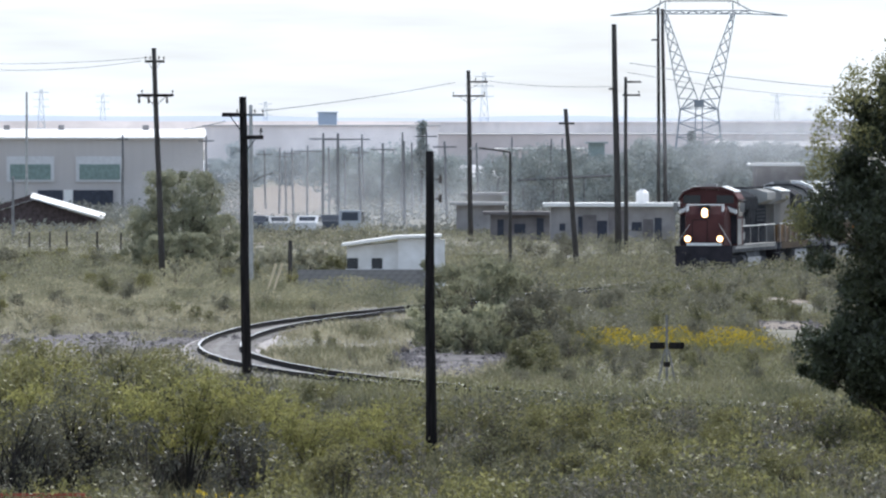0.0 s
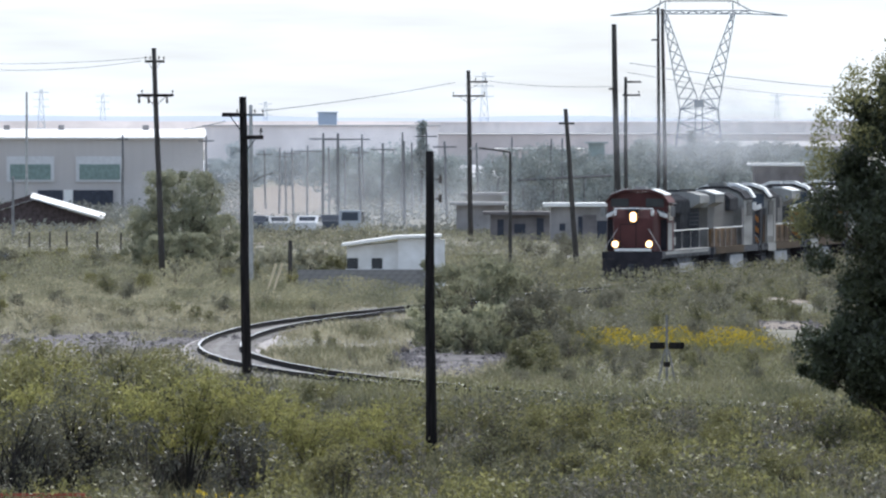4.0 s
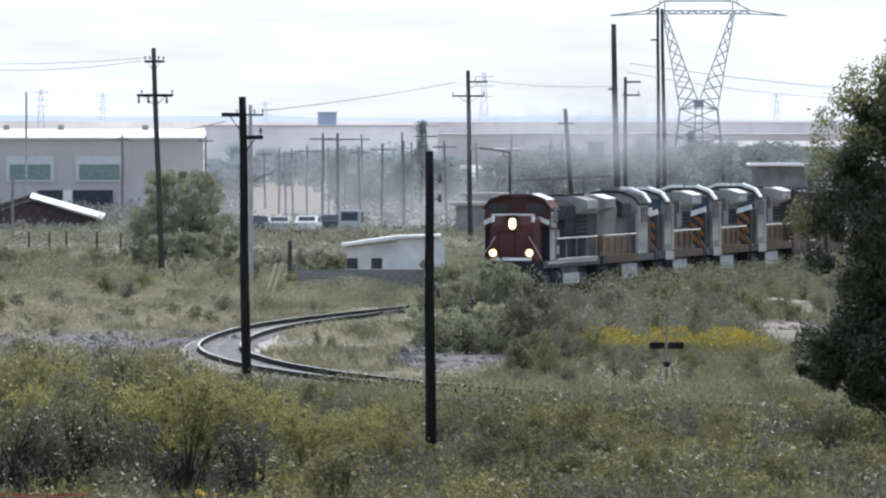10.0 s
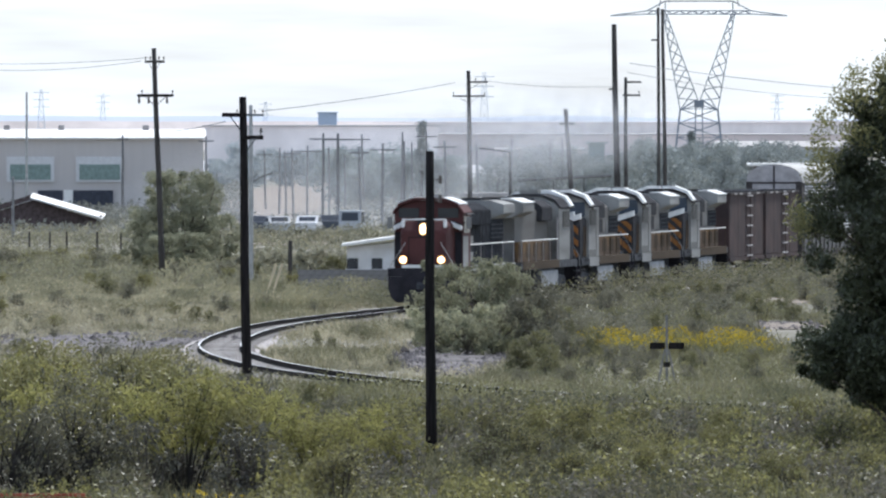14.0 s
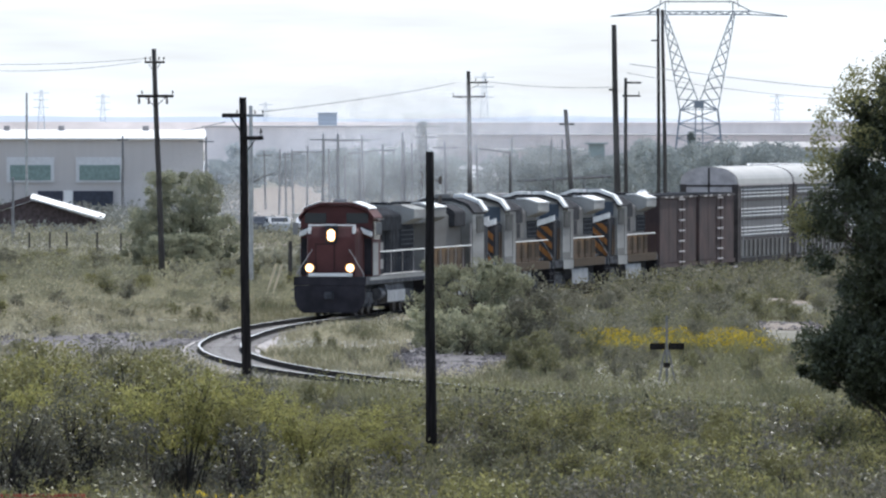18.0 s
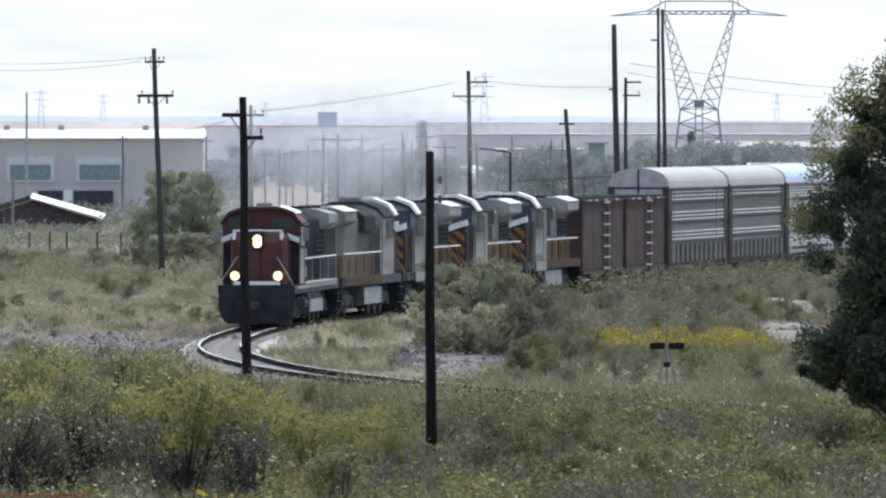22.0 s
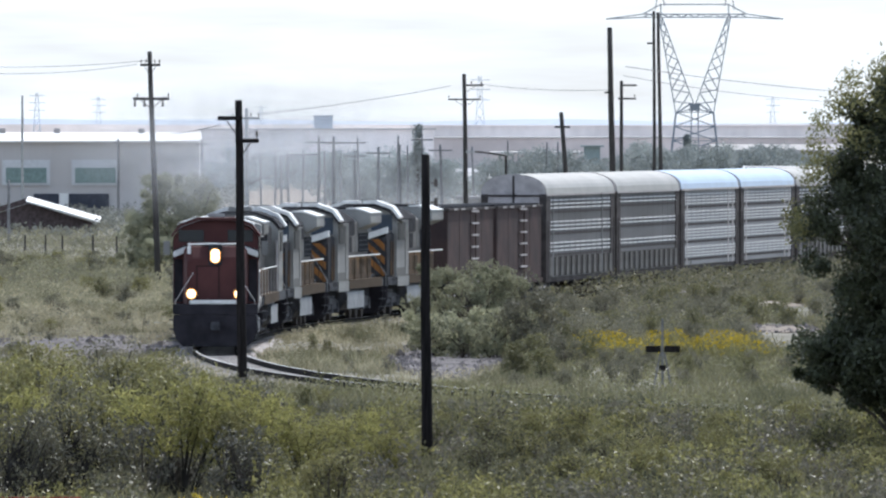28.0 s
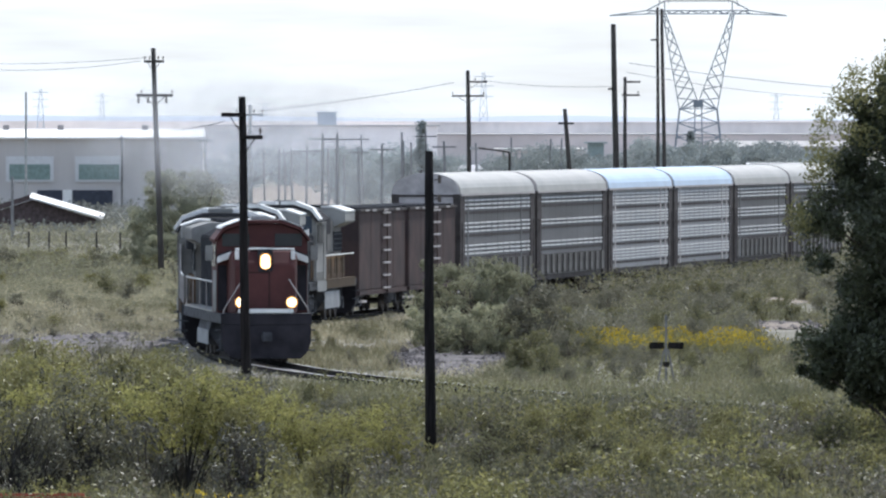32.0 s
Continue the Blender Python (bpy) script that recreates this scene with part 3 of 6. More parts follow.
def hall(px0, px1, top, bot, d, depth, wallm, roofm, label, slope=0.0, name="industrial_hall"):
    x0, x1 = (px0 - 784) * d / 22421.8, (px1 - 784) * d / 22421.8
    zt, zb = 7.73 - (top - 227) * d / 22421.8, 7.73 - (bot - 227) * d / 22421.8
    b = thing(name, label, "building", (x0, d, GZ))
    part("wall", box(BM(), 0, x1 - x0, 0, depth, 0, zb - GZ), wallm, b)
    part("roof", prism(BM(), [(-0.6, zb - GZ + 0.005), (-0.6, zb - GZ + 0.25), (depth * 0.5, zt - GZ), (depth + 0.6, zb - GZ + 0.25), (depth + 0.6, zb - GZ + 0.005)], -0.5, x1 - x0 + 0.5), roofm, b)
    return b


def build_buildings():
    build_warehouse()
    build_hut()
    ls = hall(975, 1195, 360, 366, 880, 7, M_GREYB, M_WHROOF, "long low grey shed with white roof edge", name="long_shed")
    for a, b, z0, z1 in ((0.6, 1.0, 0.9, 1.4), (1.9, 2.2, 0, 1.9), (3.2, 3.9, 0.2, 1.6), (5.6, 6.3, 0.9, 1.5), (7.2, 7.7, 0, 1.8)):
        part("opening", box(BM(), a, b, -0.04, -0.003, z0, z1), M_DARKBAY, ls, "dark opening in the shed wall")
    for a, b, z1 in ((2.25, 3.15, 2.0), (4.0, 5.1, 2.3), (6.4, 7.1, 1.7)):
        part("wall_patch", box(BM(), a, b, -0.03, -0.003, 0, z1), M_BROWNG, ls, "brown repaired stretch of wall")
    ls = hall(868, 980, 376, 381, 905, 6, M_BROWNG, M_BROWNG, "low brown-grey shed with dull roof", name="low_shed")
    for a, b, z0, z1 in ((0.5, 0.95, 0, 1.5), (1.7, 2.5, 0.5, 1.2), (3.3, 3.8, 0, 1.6)):
        part("opening", box(BM(), a, b, -0.04, -0.003, z0, z1), M_DARKBAY, ls, "dark doorway")
    hall(808, 893, 358, 364, 960, 6, M_GREYB, M_FARROOF, "low grey shed with pale roof", name="low_shed")
    hall(825, 890, 341, 347, 1050, 6, M_GREYB, M_GREYB, "low grey shed with dull roof", name="low_shed")
    t = thing("water_tank", "white plastic water tank on a roof", "water tank", (13.95, 886, 2.47))
    bm = rod(BM(), (0, 0, 0), (0, 0, 0.75), 0.46, n=14)
    rod(bm, (0, 0, 0.75), (0, 0, 0.95), 0.46, 0.2, n=14)
    part("tank", bm, M_WHROOF, t)
    part("lid", rod(BM(), (0, 0, 0.95), (0, 0, 1.02), 0.2, n=12), M_PALEFR, t)
    # far works and hills along the skyline, haze painted into their colours
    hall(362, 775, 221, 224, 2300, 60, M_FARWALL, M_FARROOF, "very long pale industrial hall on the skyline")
    hall(735, 1500, 216, 218, 3000, 70, M_FARWALL, M_FARWALL, "very long haze-pale industrial hall on the skyline")
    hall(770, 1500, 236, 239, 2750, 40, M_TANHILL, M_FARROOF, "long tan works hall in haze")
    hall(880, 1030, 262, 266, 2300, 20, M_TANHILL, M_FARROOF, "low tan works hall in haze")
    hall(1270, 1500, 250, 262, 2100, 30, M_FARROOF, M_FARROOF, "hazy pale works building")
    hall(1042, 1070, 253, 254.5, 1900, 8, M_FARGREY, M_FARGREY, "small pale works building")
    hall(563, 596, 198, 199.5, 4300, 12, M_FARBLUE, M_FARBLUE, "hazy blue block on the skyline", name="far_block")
    hall(1338, 1425, 291, 294, 1090, 12, M_BROWNG, M_WHROOF, "low brown-grey depot with pale flat roof")
    # conveyor or pipe run among the trees
    b = thing("pipe_bridge", "grey raised pipe run on thin legs", "pipe bridge", (0, 1150, GZ))
    part("beam", rod(BM(), (6.72, 0, 3.31), (15.28, 0, 3.72), 0.14, n=6), M_POLEFAR, b)
    for px in (930, 985, 1040):
        x = (px - 784) * 0.05
        part("leg", rod(BM(), (x, 0, 0), (x, 0, 3.47), 0.08, n=5), M_POLEFAR, b)
    rng = np.random.RandomState(5)
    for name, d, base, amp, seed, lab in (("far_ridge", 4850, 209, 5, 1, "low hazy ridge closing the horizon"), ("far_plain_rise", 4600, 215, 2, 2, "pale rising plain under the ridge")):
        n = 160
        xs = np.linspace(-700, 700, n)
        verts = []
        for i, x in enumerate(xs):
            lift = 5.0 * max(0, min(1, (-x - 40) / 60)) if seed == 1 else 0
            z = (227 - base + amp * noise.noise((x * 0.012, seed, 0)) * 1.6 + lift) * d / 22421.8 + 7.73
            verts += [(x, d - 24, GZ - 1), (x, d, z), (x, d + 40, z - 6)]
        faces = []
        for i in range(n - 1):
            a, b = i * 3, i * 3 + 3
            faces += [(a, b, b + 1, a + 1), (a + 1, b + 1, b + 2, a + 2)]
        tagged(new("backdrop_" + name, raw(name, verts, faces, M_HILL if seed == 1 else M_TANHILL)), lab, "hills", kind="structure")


# ---- plants ----
def leaves(rng, centres, radii, n, size, squash=0.8, edge=0.55):
    """n leaf quads through ellipsoid clumps, denser near the clump's skin."""
    k = rng.randint(0, len(centres), n)
    c, r = np.asarray(centres)[k], np.asarray(radii)[k]
    d = rng.normal(size=(n, 3))
    d /= np.linalg.norm(d, axis=1)[:, None]
    rad = rng.uniform(edge, 1.05, n) ** 0.7 * np.where(rng.uniform(0, 1, n) < 0.14, rng.uniform(1.1, 1.5, n), 1.0)
    p = c + d * (r * rad)[:, None] * np.array([1, 1, squash])
    u = rng.normal(size=(n, 3))
    u /= np.linalg.norm(u, axis=1)[:, None]
    v = np.cross(u, rng.normal(size=(n, 3)))
    v /= np.linalg.norm(v, axis=1)[:, None]
    s = size * rng.uniform(0.6, 1.4, n)[:, None]
    quad = np.stack([p - u * s, p + v * s * 0.45, p + u * s, p - v * s * 0.45], 1).reshape(-1, 3)
    return quad, np.arange(4 * n).reshape(-1, 4)


def plant_meshes(name, seed, h, w, n, size, material, clumps=14, stems=7, low=0.15, squash=0.8, ragged=1.0, bark=None):
    """Meshes of one bush: stems that fork, and a crown of leaf clumps with gaps."""
    rng = np.random.RandomState(seed)
    cs, rs, bm = [], [], BM()
    for k in range(clumps):
        a, q = rng.uniform(0, 2 * np.pi), rng.uniform(0.1, 1) ** 0.6
        z = h * (low + (0.92 - low) * rng.uniform(0, 1) ** 0.8)
        taper = 1 - 0.55 * abs(z / h - 0.5) * 1.6
        cs.append((np.cos(a) * q * w * 0.42 * taper, np.sin(a) * q * w * 0.42 * taper, z))
        rs.append(rng.uniform(0.10, 0.24) * min(h, w) * ragged)
    for k in range(stems):
        c = Vector(cs[k % clumps])
        b = Vector((rng.uniform(-0.1, 0.1) * w, rng.uniform(-0.1, 0.1) * w, -0.15))
        m = b.lerp(c, 0.5) + Vector((rng.uniform(-0.08, 0.08) * w, rng.uniform(-0.08, 0.08) * w, 0.05 * h))
        r = 0.012 * h + 0.008
        rod(bm, b, m, r, r * 0.75, 5)
        rod(bm, m, c, r * 0.75, r * 0.3, 5)
        for _ in range(2):
            e = Vector(cs[rng.randint(clumps)])
            rod(bm, m, m.lerp(e, 0.8), r * 0.5, r * 0.2, 4)
    stem = finish(name + "_stems", bm, bark or M_BARK)
    v, f = leaves(rng, cs, rs, n, size, squash)
    return stem, raw(name + "_leaves", v.tolist(), f.tolist(), material)


def plant(name, meshes, label, category, loc, rz, sc, group=""):
    p = thing(name, label, category, loc, rz, group)
    p.scale = (sc, sc, sc)
    tagged(part("stem", meshes[0], None, p, "dark forking stems"), kind="stuff")
    part("foliage", meshes[1], None, p)
    return p


def bare(x, y):
    """Gravel left clear of grass on both sides of the curve."""
    if ((x - -11.7) / 5.0) ** 2 + ((y - 474) / 24) ** 2 < 0.75 + 1.6 * noise.noise((x * 0.5, y * 0.08, 9.0)):
        return True
    if ((x - 13.9) / 1.7) ** 2 + ((y - 497) / 32) ** 2 < 1 or ((x - 15.6) / 1.5) ** 2 + ((y - 573) / 28) ** 2 < 1:
        return True
    return ((x - 0.32) / 2.3) ** 2 + ((y - 440) / 26) ** 2 < 1


def pole_foot(x, y):
    return (260 < y < 304 and abs(x / y + 0.00094) < 0.0009) or (325 < y < 369 and abs(x / y + 0.01548) < 0.0008)


def near_track(x, y, gap):
    d = np.hypot(_x - x, _y - y)
    return float(d.min()) < gap


def build_shrubs():
    rng = random.Random(11)
    kinds = [
        ("yellow green thorny shrub in leaf", [plant_meshes("shrub", 20 + k, 2.0, 2.4, 2700, 0.05, M_LEAF2, 20, 9, 0.2) for k in range(3)]),
        ("olive green thorny shrub in dry grass", [plant_meshes("shrub", 30 + k, 1.8, 2.2, 2800, 0.048, M_LEAF, 20, 9, 0.08) for k in range(4)]),
        ("dusty grey green low shrub", [plant_meshes("shrub", 40 + k, 1.6, 2.2, 2300, 0.046, M_LEAF3, 18, 10, 0.06) for k in range(3)]),
        ("leafless twiggy shrub with sparse leaves", [plant_meshes("shrub", 50 + k, 2.0, 2.2, 900, 0.05, M_LEAF3, 18, 12, 0.25) for k in range(2)]),
    ]
    kinds.append(("dark grey brown twiggy shrub", [plant_meshes("shrub", 56 + k, 2.0, 2.3, 1500, 0.055, M_SHADYL, 20, 14, 0.1) for k in range(2)]))
    count = 0

    def put(x, y, kind, sc):
        nonlocal count
        if bare(x, y) or pole_foot(x + 0.5, y) or pole_foot(x - 0.5, y) or pole_foot(x, y):
            return
        lab, ms = kinds[kind]
        plant("shrub", rng.choice(ms), lab, "shrub", (x, y, ground_z(x, y)), rng.uniform(0, 360), sc, "scrub shrubs")
        count += 1

    # foreground belt
    for y in (266, 274, 283, 292, 302, 313, 324, 336, 348, 360):
        half = y * 0.0352 + 1.0
        x = -half
        while x < half:
            px = x / y
            left = px < -0.0155
            if not near_track(x, y, 2.6) and not (y > 340 and px > 0.004):
                if left:
                    put(x, y + rng.uniform(-4, 4), rng.choice((0, 0, 1, 4, 3, 4)) if y > 285 else rng.choice((4, 4, 3, 1)), rng.uniform(0.75, 1.05))
                else:
                    put(x, y + rng.uniform(-4, 4), rng.choice((0, 0, 1, 2)), rng.uniform(0.4, 0.65))
                    x += rng.uniform(1.5, 3.5)
            x += rng.uniform(1.5, 2.5)
    # olive belt on the inner side of the curve, and scattered low scrub beyond
    for y, a, b, lo, hi, step in ((395, 0.006, 0.034, 0.3, 0.5, 1.8), (412, 0.006, 0.035, 0.3, 0.55, 1.8), (432, 0.008, 0.035, 0.3, 0.5, 2.2), (458, 0.006, 0.012, 0.5, 0.7, 1.4), (478, 0.008, 0.035, 0.4, 0.6, 1.8),
                                  (500, 0.007, 0.035, 0.5, 0.75, 1.5), (525, 0.007, 0.035, 0.5, 0.8, 1.5), (550, 0.010, 0.036, 0.5, 0.75, 1.6), (568, 0.010, 0.036, 0.45, 0.7, 1.6), (590, 0.014, 0.036, 0.45, 0.7, 1.6), (612, 0.018, 0.036, 0.45, 0.65, 1.6)):
        x = a * y
        while x < b * y:
            if not near_track(x, y, 2.8):
                put(x, y + rng.uniform(-5, 5), rng.choice((1, 2, 2)), rng.uniform(lo, hi))
            x += step * rng.uniform(0.7, 1.3)
    for px, y, kind, sc in ((905, 434, 2, 0.75), (940, 430, 1, 0.7), (975, 436, 2, 0.8), (1010, 430, 2, 0.7), (1040, 440, 1, 0.7), (1080, 425, 2, 0.5), (1115, 420, 2, 0.5), (1150, 426, 2, 0.55), (1210, 424, 1, 0.5), (1090, 405, 2, 0.45), (1240, 415, 2, 0.5), (925, 412, 1, 0.7), (960, 405, 1, 0.65)):
        put((px - 784) * y / 22421.8, y, kind, sc)
    for k in range(110):
        y = rng.uniform(395, 640)
        x = rng.uniform(-0.036, -0.004) * y
        if not near_track(x, y, 3.0) and not bare(x, y):
            put(x, y, rng.choice((2, 2, 1, 3)), rng.uniform(0.16, 0.32))
    for k in range(80):
        y = rng.uniform(470, 760) if k < 46 else rng.uniform(640, 780)
        x = rng.uniform(-0.036, -0.006 if k < 46 else -0.012) * y
        if not near_track(x, y, 3.2):
            put(x, y, rng.choice((1, 2, 2, 0)), rng.uniform(0.3, 0.75))
    for _ in range(22):
        y = rng.uniform(700, 860)
        x = rng.uniform(0.002, 0.022) * y
        put(x, y, 2, rng.uniform(0.35, 0.75))


def fan_bush(seed, h, w, leaf, bark, n=7000):
    """Stems that fan out from one root and carry loose sprays of small leaves near their ends."""
    g = np.random.RandomState(seed)
    bm, cs, rs = BM(), [], []
    for k in range(15):
        a, q = g.uniform(0, 2 * np.pi), 0.25 + 0.75 * math.sqrt(g.uniform(0, 1))
        tip = Vector((math.cos(a) * q * w / 2, math.sin(a) * q * w / 2, h * (0.98 - 0.3 * q * q) * g.uniform(0.85, 1)))
        root = Vector((g.normal(0, 0.07), g.normal(0, 0.07), -0.2))
        bend = Vector((g.normal(0, 0.08), g.normal(0, 0.08), 0.12 * h))
        pts = [root.lerp(tip, f) + bend * (4 * f * (1 - f)) for f in (0, 0.25, 0.5, 0.75, 1)]
        tube(bm, pts, [0.024, 0.02, 0.015, 0.011, 0.005], 5)
        for f in (0.42, 0.54, 0.66, 0.77, 0.88, 1.0):
            p = root.lerp(tip, f) + bend * (4 * f * (1 - f))
            for _ in range(2):
                d = Vector((g.normal(0, 1), g.normal(0, 1), g.uniform(-0.1, 1.2))).normalized() * g.uniform(0.25, 0.5)
                rod(bm, p, p + d, 0.008, 0.003, 3)
                cs.append(tuple(p + d * 0.8))
                rs.append(g.uniform(0.12, 0.27))
    v, f = leaves(g, cs, rs, n, 0.042, 0.9, 0.2)
    return finish("mesquite_stems", bm, bark), raw("mesquite_leaves", v.tolist(), f.tolist(), leaf)


def build_trees():
    rng = random.Random(3)
    dark = mat("dark_stem_bark", (0.040, 0.036, 0.032), 0.95, var=0.4, scale=4, fine=30)
    mq = [plant_meshes("mesquite", 60 + k, 3.0, 3.6, 2600, 0.055, M_LEAF2 if k else M_LEAF4, 30, 20, 0.35, ragged=0.8, bark=dark) for k in range(2)]
    for x, y, k, sc in ((-5.59, 276, 1, 0.95), (-4.3, 270, 1, 0.7), (-7.94, 268, 0, 0.8), (-8.95, 266, 0, 0.75), (-7.3, 272, 1, 0.8), (-8.03, 284, 0, 0.85), (-9.54, 280, 1, 1.0), (-4.74, 292, 0, 0.8), (-7.28, 300, 1, 0.9), (-9.6, 310, 1, 0.95)):
        plant("mesquite", mq[k], "tall thin mesquite bush with dark forked stems", "shrub", (x, y, GZ), rng.uniform(0, 360), sc, "mesquite bushes")
    vivid = leafmat("bright_mesquite_leaf", (0.33, 0.315, 0.115), var=0.7, trans=0.5)
    fan = fan_bush(67, 2.95, 3.1, vivid, dark)
    for px, d, sc, rz in ((335, 271, 1.0, 20), (405, 277, 0.88, 130), (255, 279, 0.86, 250), (460, 290, 0.72, 60), (60, 300, 0.95, 200), (545, 283, 0.62, 300), (640, 290, 0.6, 100), (20, 272, 0.9, 40), (110, 276, 0.78, 310), (690, 280, 0.5, 10)):
        plant("mesquite", fan, "mesquite bush with fanned dark stems and bright leaves", "shrub", ((px - 784) * d / 22421.8, d, GZ), rz, sc, "mesquite bushes")
    # slender upright bushes standing out of the weeds
    spire = [fan_bush(90 + k, 1.75, 1.15, mt, M_BARK, 1300) for k, mt in enumerate((M_LEAF2, M_WEEDY, M_LEAF))]
    for k in range(38):
        d = rng.uniform(262, 318)
        x = rng.uniform(-0.011, 0.035) * d
        if not pole_foot(x, d) and not pole_foot(x + 0.4, d) and not pole_foot(x - 0.4, d):
            plant("upright_bush", spire[k % 3], "slender upright bush with thin dark stems", "shrub", (x, d, ground_z(x, d)), rng.uniform(0, 360), rng.uniform(0.5, 0.85), "upright bushes")
    # dense rounded bush inside the curve and its grey neighbour
    m = plant_meshes("bush", 71, 3.5, 6.4, 26000, 0.05, M_LEAFB, 130, 18, 0.05, ragged=0.46)
    plant("bush", m, "dense dark green rounded bush beside the track", "bush", (0.97, 455, GZ), 40, 1.0)
    m = plant_meshes("bush", 72, 2.2, 2.6, 3000, 0.06, M_LEAF3, 26, 12, 0.05, ragged=0.8)
    plant("bush", m, "grey-green bush beside the track", "bush", (3.3, 447, GZ), 0, 1.15)
    plant("bush", m, "grey-green bush beside the track", "bush", (2.9, 470, GZ), 120, 1.3)
    skirt = plant_meshes("bush", 75, 1.5, 2.4, 3000, 0.06, M_LEAFB, 26, 8, 0.0, ragged=0.9)
    for x, y, k in ((-0.18, 450, 10), (0.82, 446, 90), (1.92, 449, 200), (2.87, 456, 280), (-0.49, 462, 150)):
        plant("bush", skirt, "low green bush crowding a larger bush", "bush", (x, y, GZ), k, 1.0 + 0.1 * (k % 3))
    # weeds before the parked cars
    palew = leafmat("dusty_pale_leaf", (0.40, 0.385, 0.29), var=0.25, spec=0.05)
    weed = plant_meshes("bush", 77, 1.05, 2.2, 1300, 0.07, palew, 22, 6, 0.0, ragged=0.9)
    for k, px in enumerate((452, 478, 503, 523, 547, 566, 588, 608, 632, 654, 676)):
        plant("bush", weed, "dusty olive weed bush before parked cars", "bush", ((px - 784) * 880 / 22421.8, 880 + 6 * (k % 3), GZ), k * 70, 0.6 + 0.1 * (k % 3))
    for k, px in enumerate((452, 472, 492, 512, 533, 553, 573)):
        plant("bush", weed, "dusty olive bush before a low shed", "bush", ((px - 784) * 680 / 22421.8, 680 - 5 * (k % 2), GZ), k * 55, 1.3 + 0.15 * (k % 3))
    # willow-like tree by the tall pole
    m = plant_meshes("tree", 73, 5.9, 6.6, 44000, 0.065, M_LEAFW, 170, 14, 0.05, ragged=0.42)
    plant("tree", m, "broad grey-green tree beside a power pole", "tree", (-14.86, 715, GZ), 0, 1.0)
    side = plant_meshes("bush", 78, 2.9, 3.6, 9000, 0.065, M_LEAFW, 60, 8, 0.0, ragged=0.5)
    for px, d, rz, sc in ((258, 722, 0, 1.0), (382, 724, 80, 1.1), (340, 706, 160, 0.8), (286, 708, 240, 0.75)):
        plant("bush", side, "grey-green bush under a broad tree", "bush", ((px - 784) * d / 22421.8, d, GZ), rz, sc)
    plant("tree", plant_meshes("tree", 74, 2.6, 3.0, 1800, 0.09, M_LEAF, 16, 8), "small green tree in tall weeds", "tree", (-5.62, 650, GZ), 0, 0.6)
    # the big dark tree at the side, trunk with limbs and many hanging leaves
    t = thing("tree", "tall dark green tree with drooping leafy branches", "tree", (11.6, 300, GZ))
    g = np.random.RandomState(9)
    bm = BM()
    trunk = [(0, 0, -0.2), (0.1, 0.1, 1.6), (-0.15, 0, 3.4), (0.1, -0.1, 5.4), (0.2, 0, 7.6), (0.25, 0, 9.6)]
    rr = [0.26, 0.22, 0.18, 0.13, 0.08, 0.03]
    for a, b, r0, r1 in zip(trunk, trunk[1:], rr, rr[1:]):
        rod(bm, a, b, r0, r1, 8)
    part("trunk", bm, M_BARK, t)
    cs, rs = [], []
    def reach(z):
        return float(np.interp(z, [1.6, 2.3, 3.0, 3.5, 4.0, 5.0, 5.9, 6.7, 7.7, 8.4, 9.05, 9.7, 10.2], [2.1, 3.2, 3.4, 2.75, 2.95, 3.35, 3.5, 2.9, 2.35, 2.05, 1.75, 1.05, 0.35]))
    while len(cs) < 620:
        z, a, r = (g.uniform(1.9, 3.4) if g.uniform() < 0.15 else g.uniform(1.9, 9.9)), g.uniform(0, 2 * np.pi), g.uniform(0.22, 0.6)
        if z < 2.2 + r * 0.6:
            r *= 0.6
        q = g.uniform(0.2, 1.0) ** 0.5
        out = max(0.1, reach(z) + 0.18 * g.normal() - r)
        c = Vector((math.cos(a) * out * q, math.sin(a) * out * q * 0.8, z))
        cs.append(tuple(c))
        rs.append(r)
        if len(cs) % 7 == 0:
            b = Vector(trunk[min(4, max(0, int((z - 0.8) / 2)))])
            lm = BM()
            rod(lm, b, b.lerp(c, 0.5) + Vector((0, 0, 0.3)), 0.06, 0.045, 5)
            rod(lm, b.lerp(c, 0.5) + Vector((0, 0, 0.3)), c, 0.045, 0.012, 5)
            part("limb", lm, M_BARK, t)
    for k in range(70):
        cs.append((g.uniform(-1.9, 0.6), g.uniform(-1.6, 1.2), g.uniform(1.6, 2.6)))
        rs.append(g.uniform(0.25, 0.5))
    v, f = leaves(g, cs, rs, 225000, 0.058, 0.95, 0.15)
    part("crown", raw("crown", v.tolist(), f.tolist(), M_LEAFD), None, t)
    # Outer tips get lighter leaves that paint sun on the crown.
    tips = [(-2.7, 7.6), (-2.55, 8.2), (-2.2, 8.7), (-1.7, 8.8), (-1.3, 9.3), (-2.0, 7.9), (-3.2, 6.0), (-3.1, 5.7), (-2.8, 7.0), (-1.2, 8.6), (-0.9, 9.6), (-2.4, 7.3), (-1.9, 9.2), (-1.5, 7.8)]
    v, f = leaves(g, [(x, y, z) for x, z in tips for y in (-1.1, 0.2)], [0.34] * (2 * len(tips)), 3800, 0.05, 1.3, 0.1)
    part("young_foliage", raw("young_foliage", v.tolist(), f.tolist(), M_LEAFY), None, t, "young tip leaves coloured light as sunlit")
    # far tree belts, with distance haze put into their leaf and bark colours
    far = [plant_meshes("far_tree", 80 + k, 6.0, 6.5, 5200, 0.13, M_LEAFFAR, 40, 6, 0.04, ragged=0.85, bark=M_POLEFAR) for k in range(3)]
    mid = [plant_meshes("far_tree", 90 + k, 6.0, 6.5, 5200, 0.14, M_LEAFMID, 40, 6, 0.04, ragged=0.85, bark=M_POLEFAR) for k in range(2)]
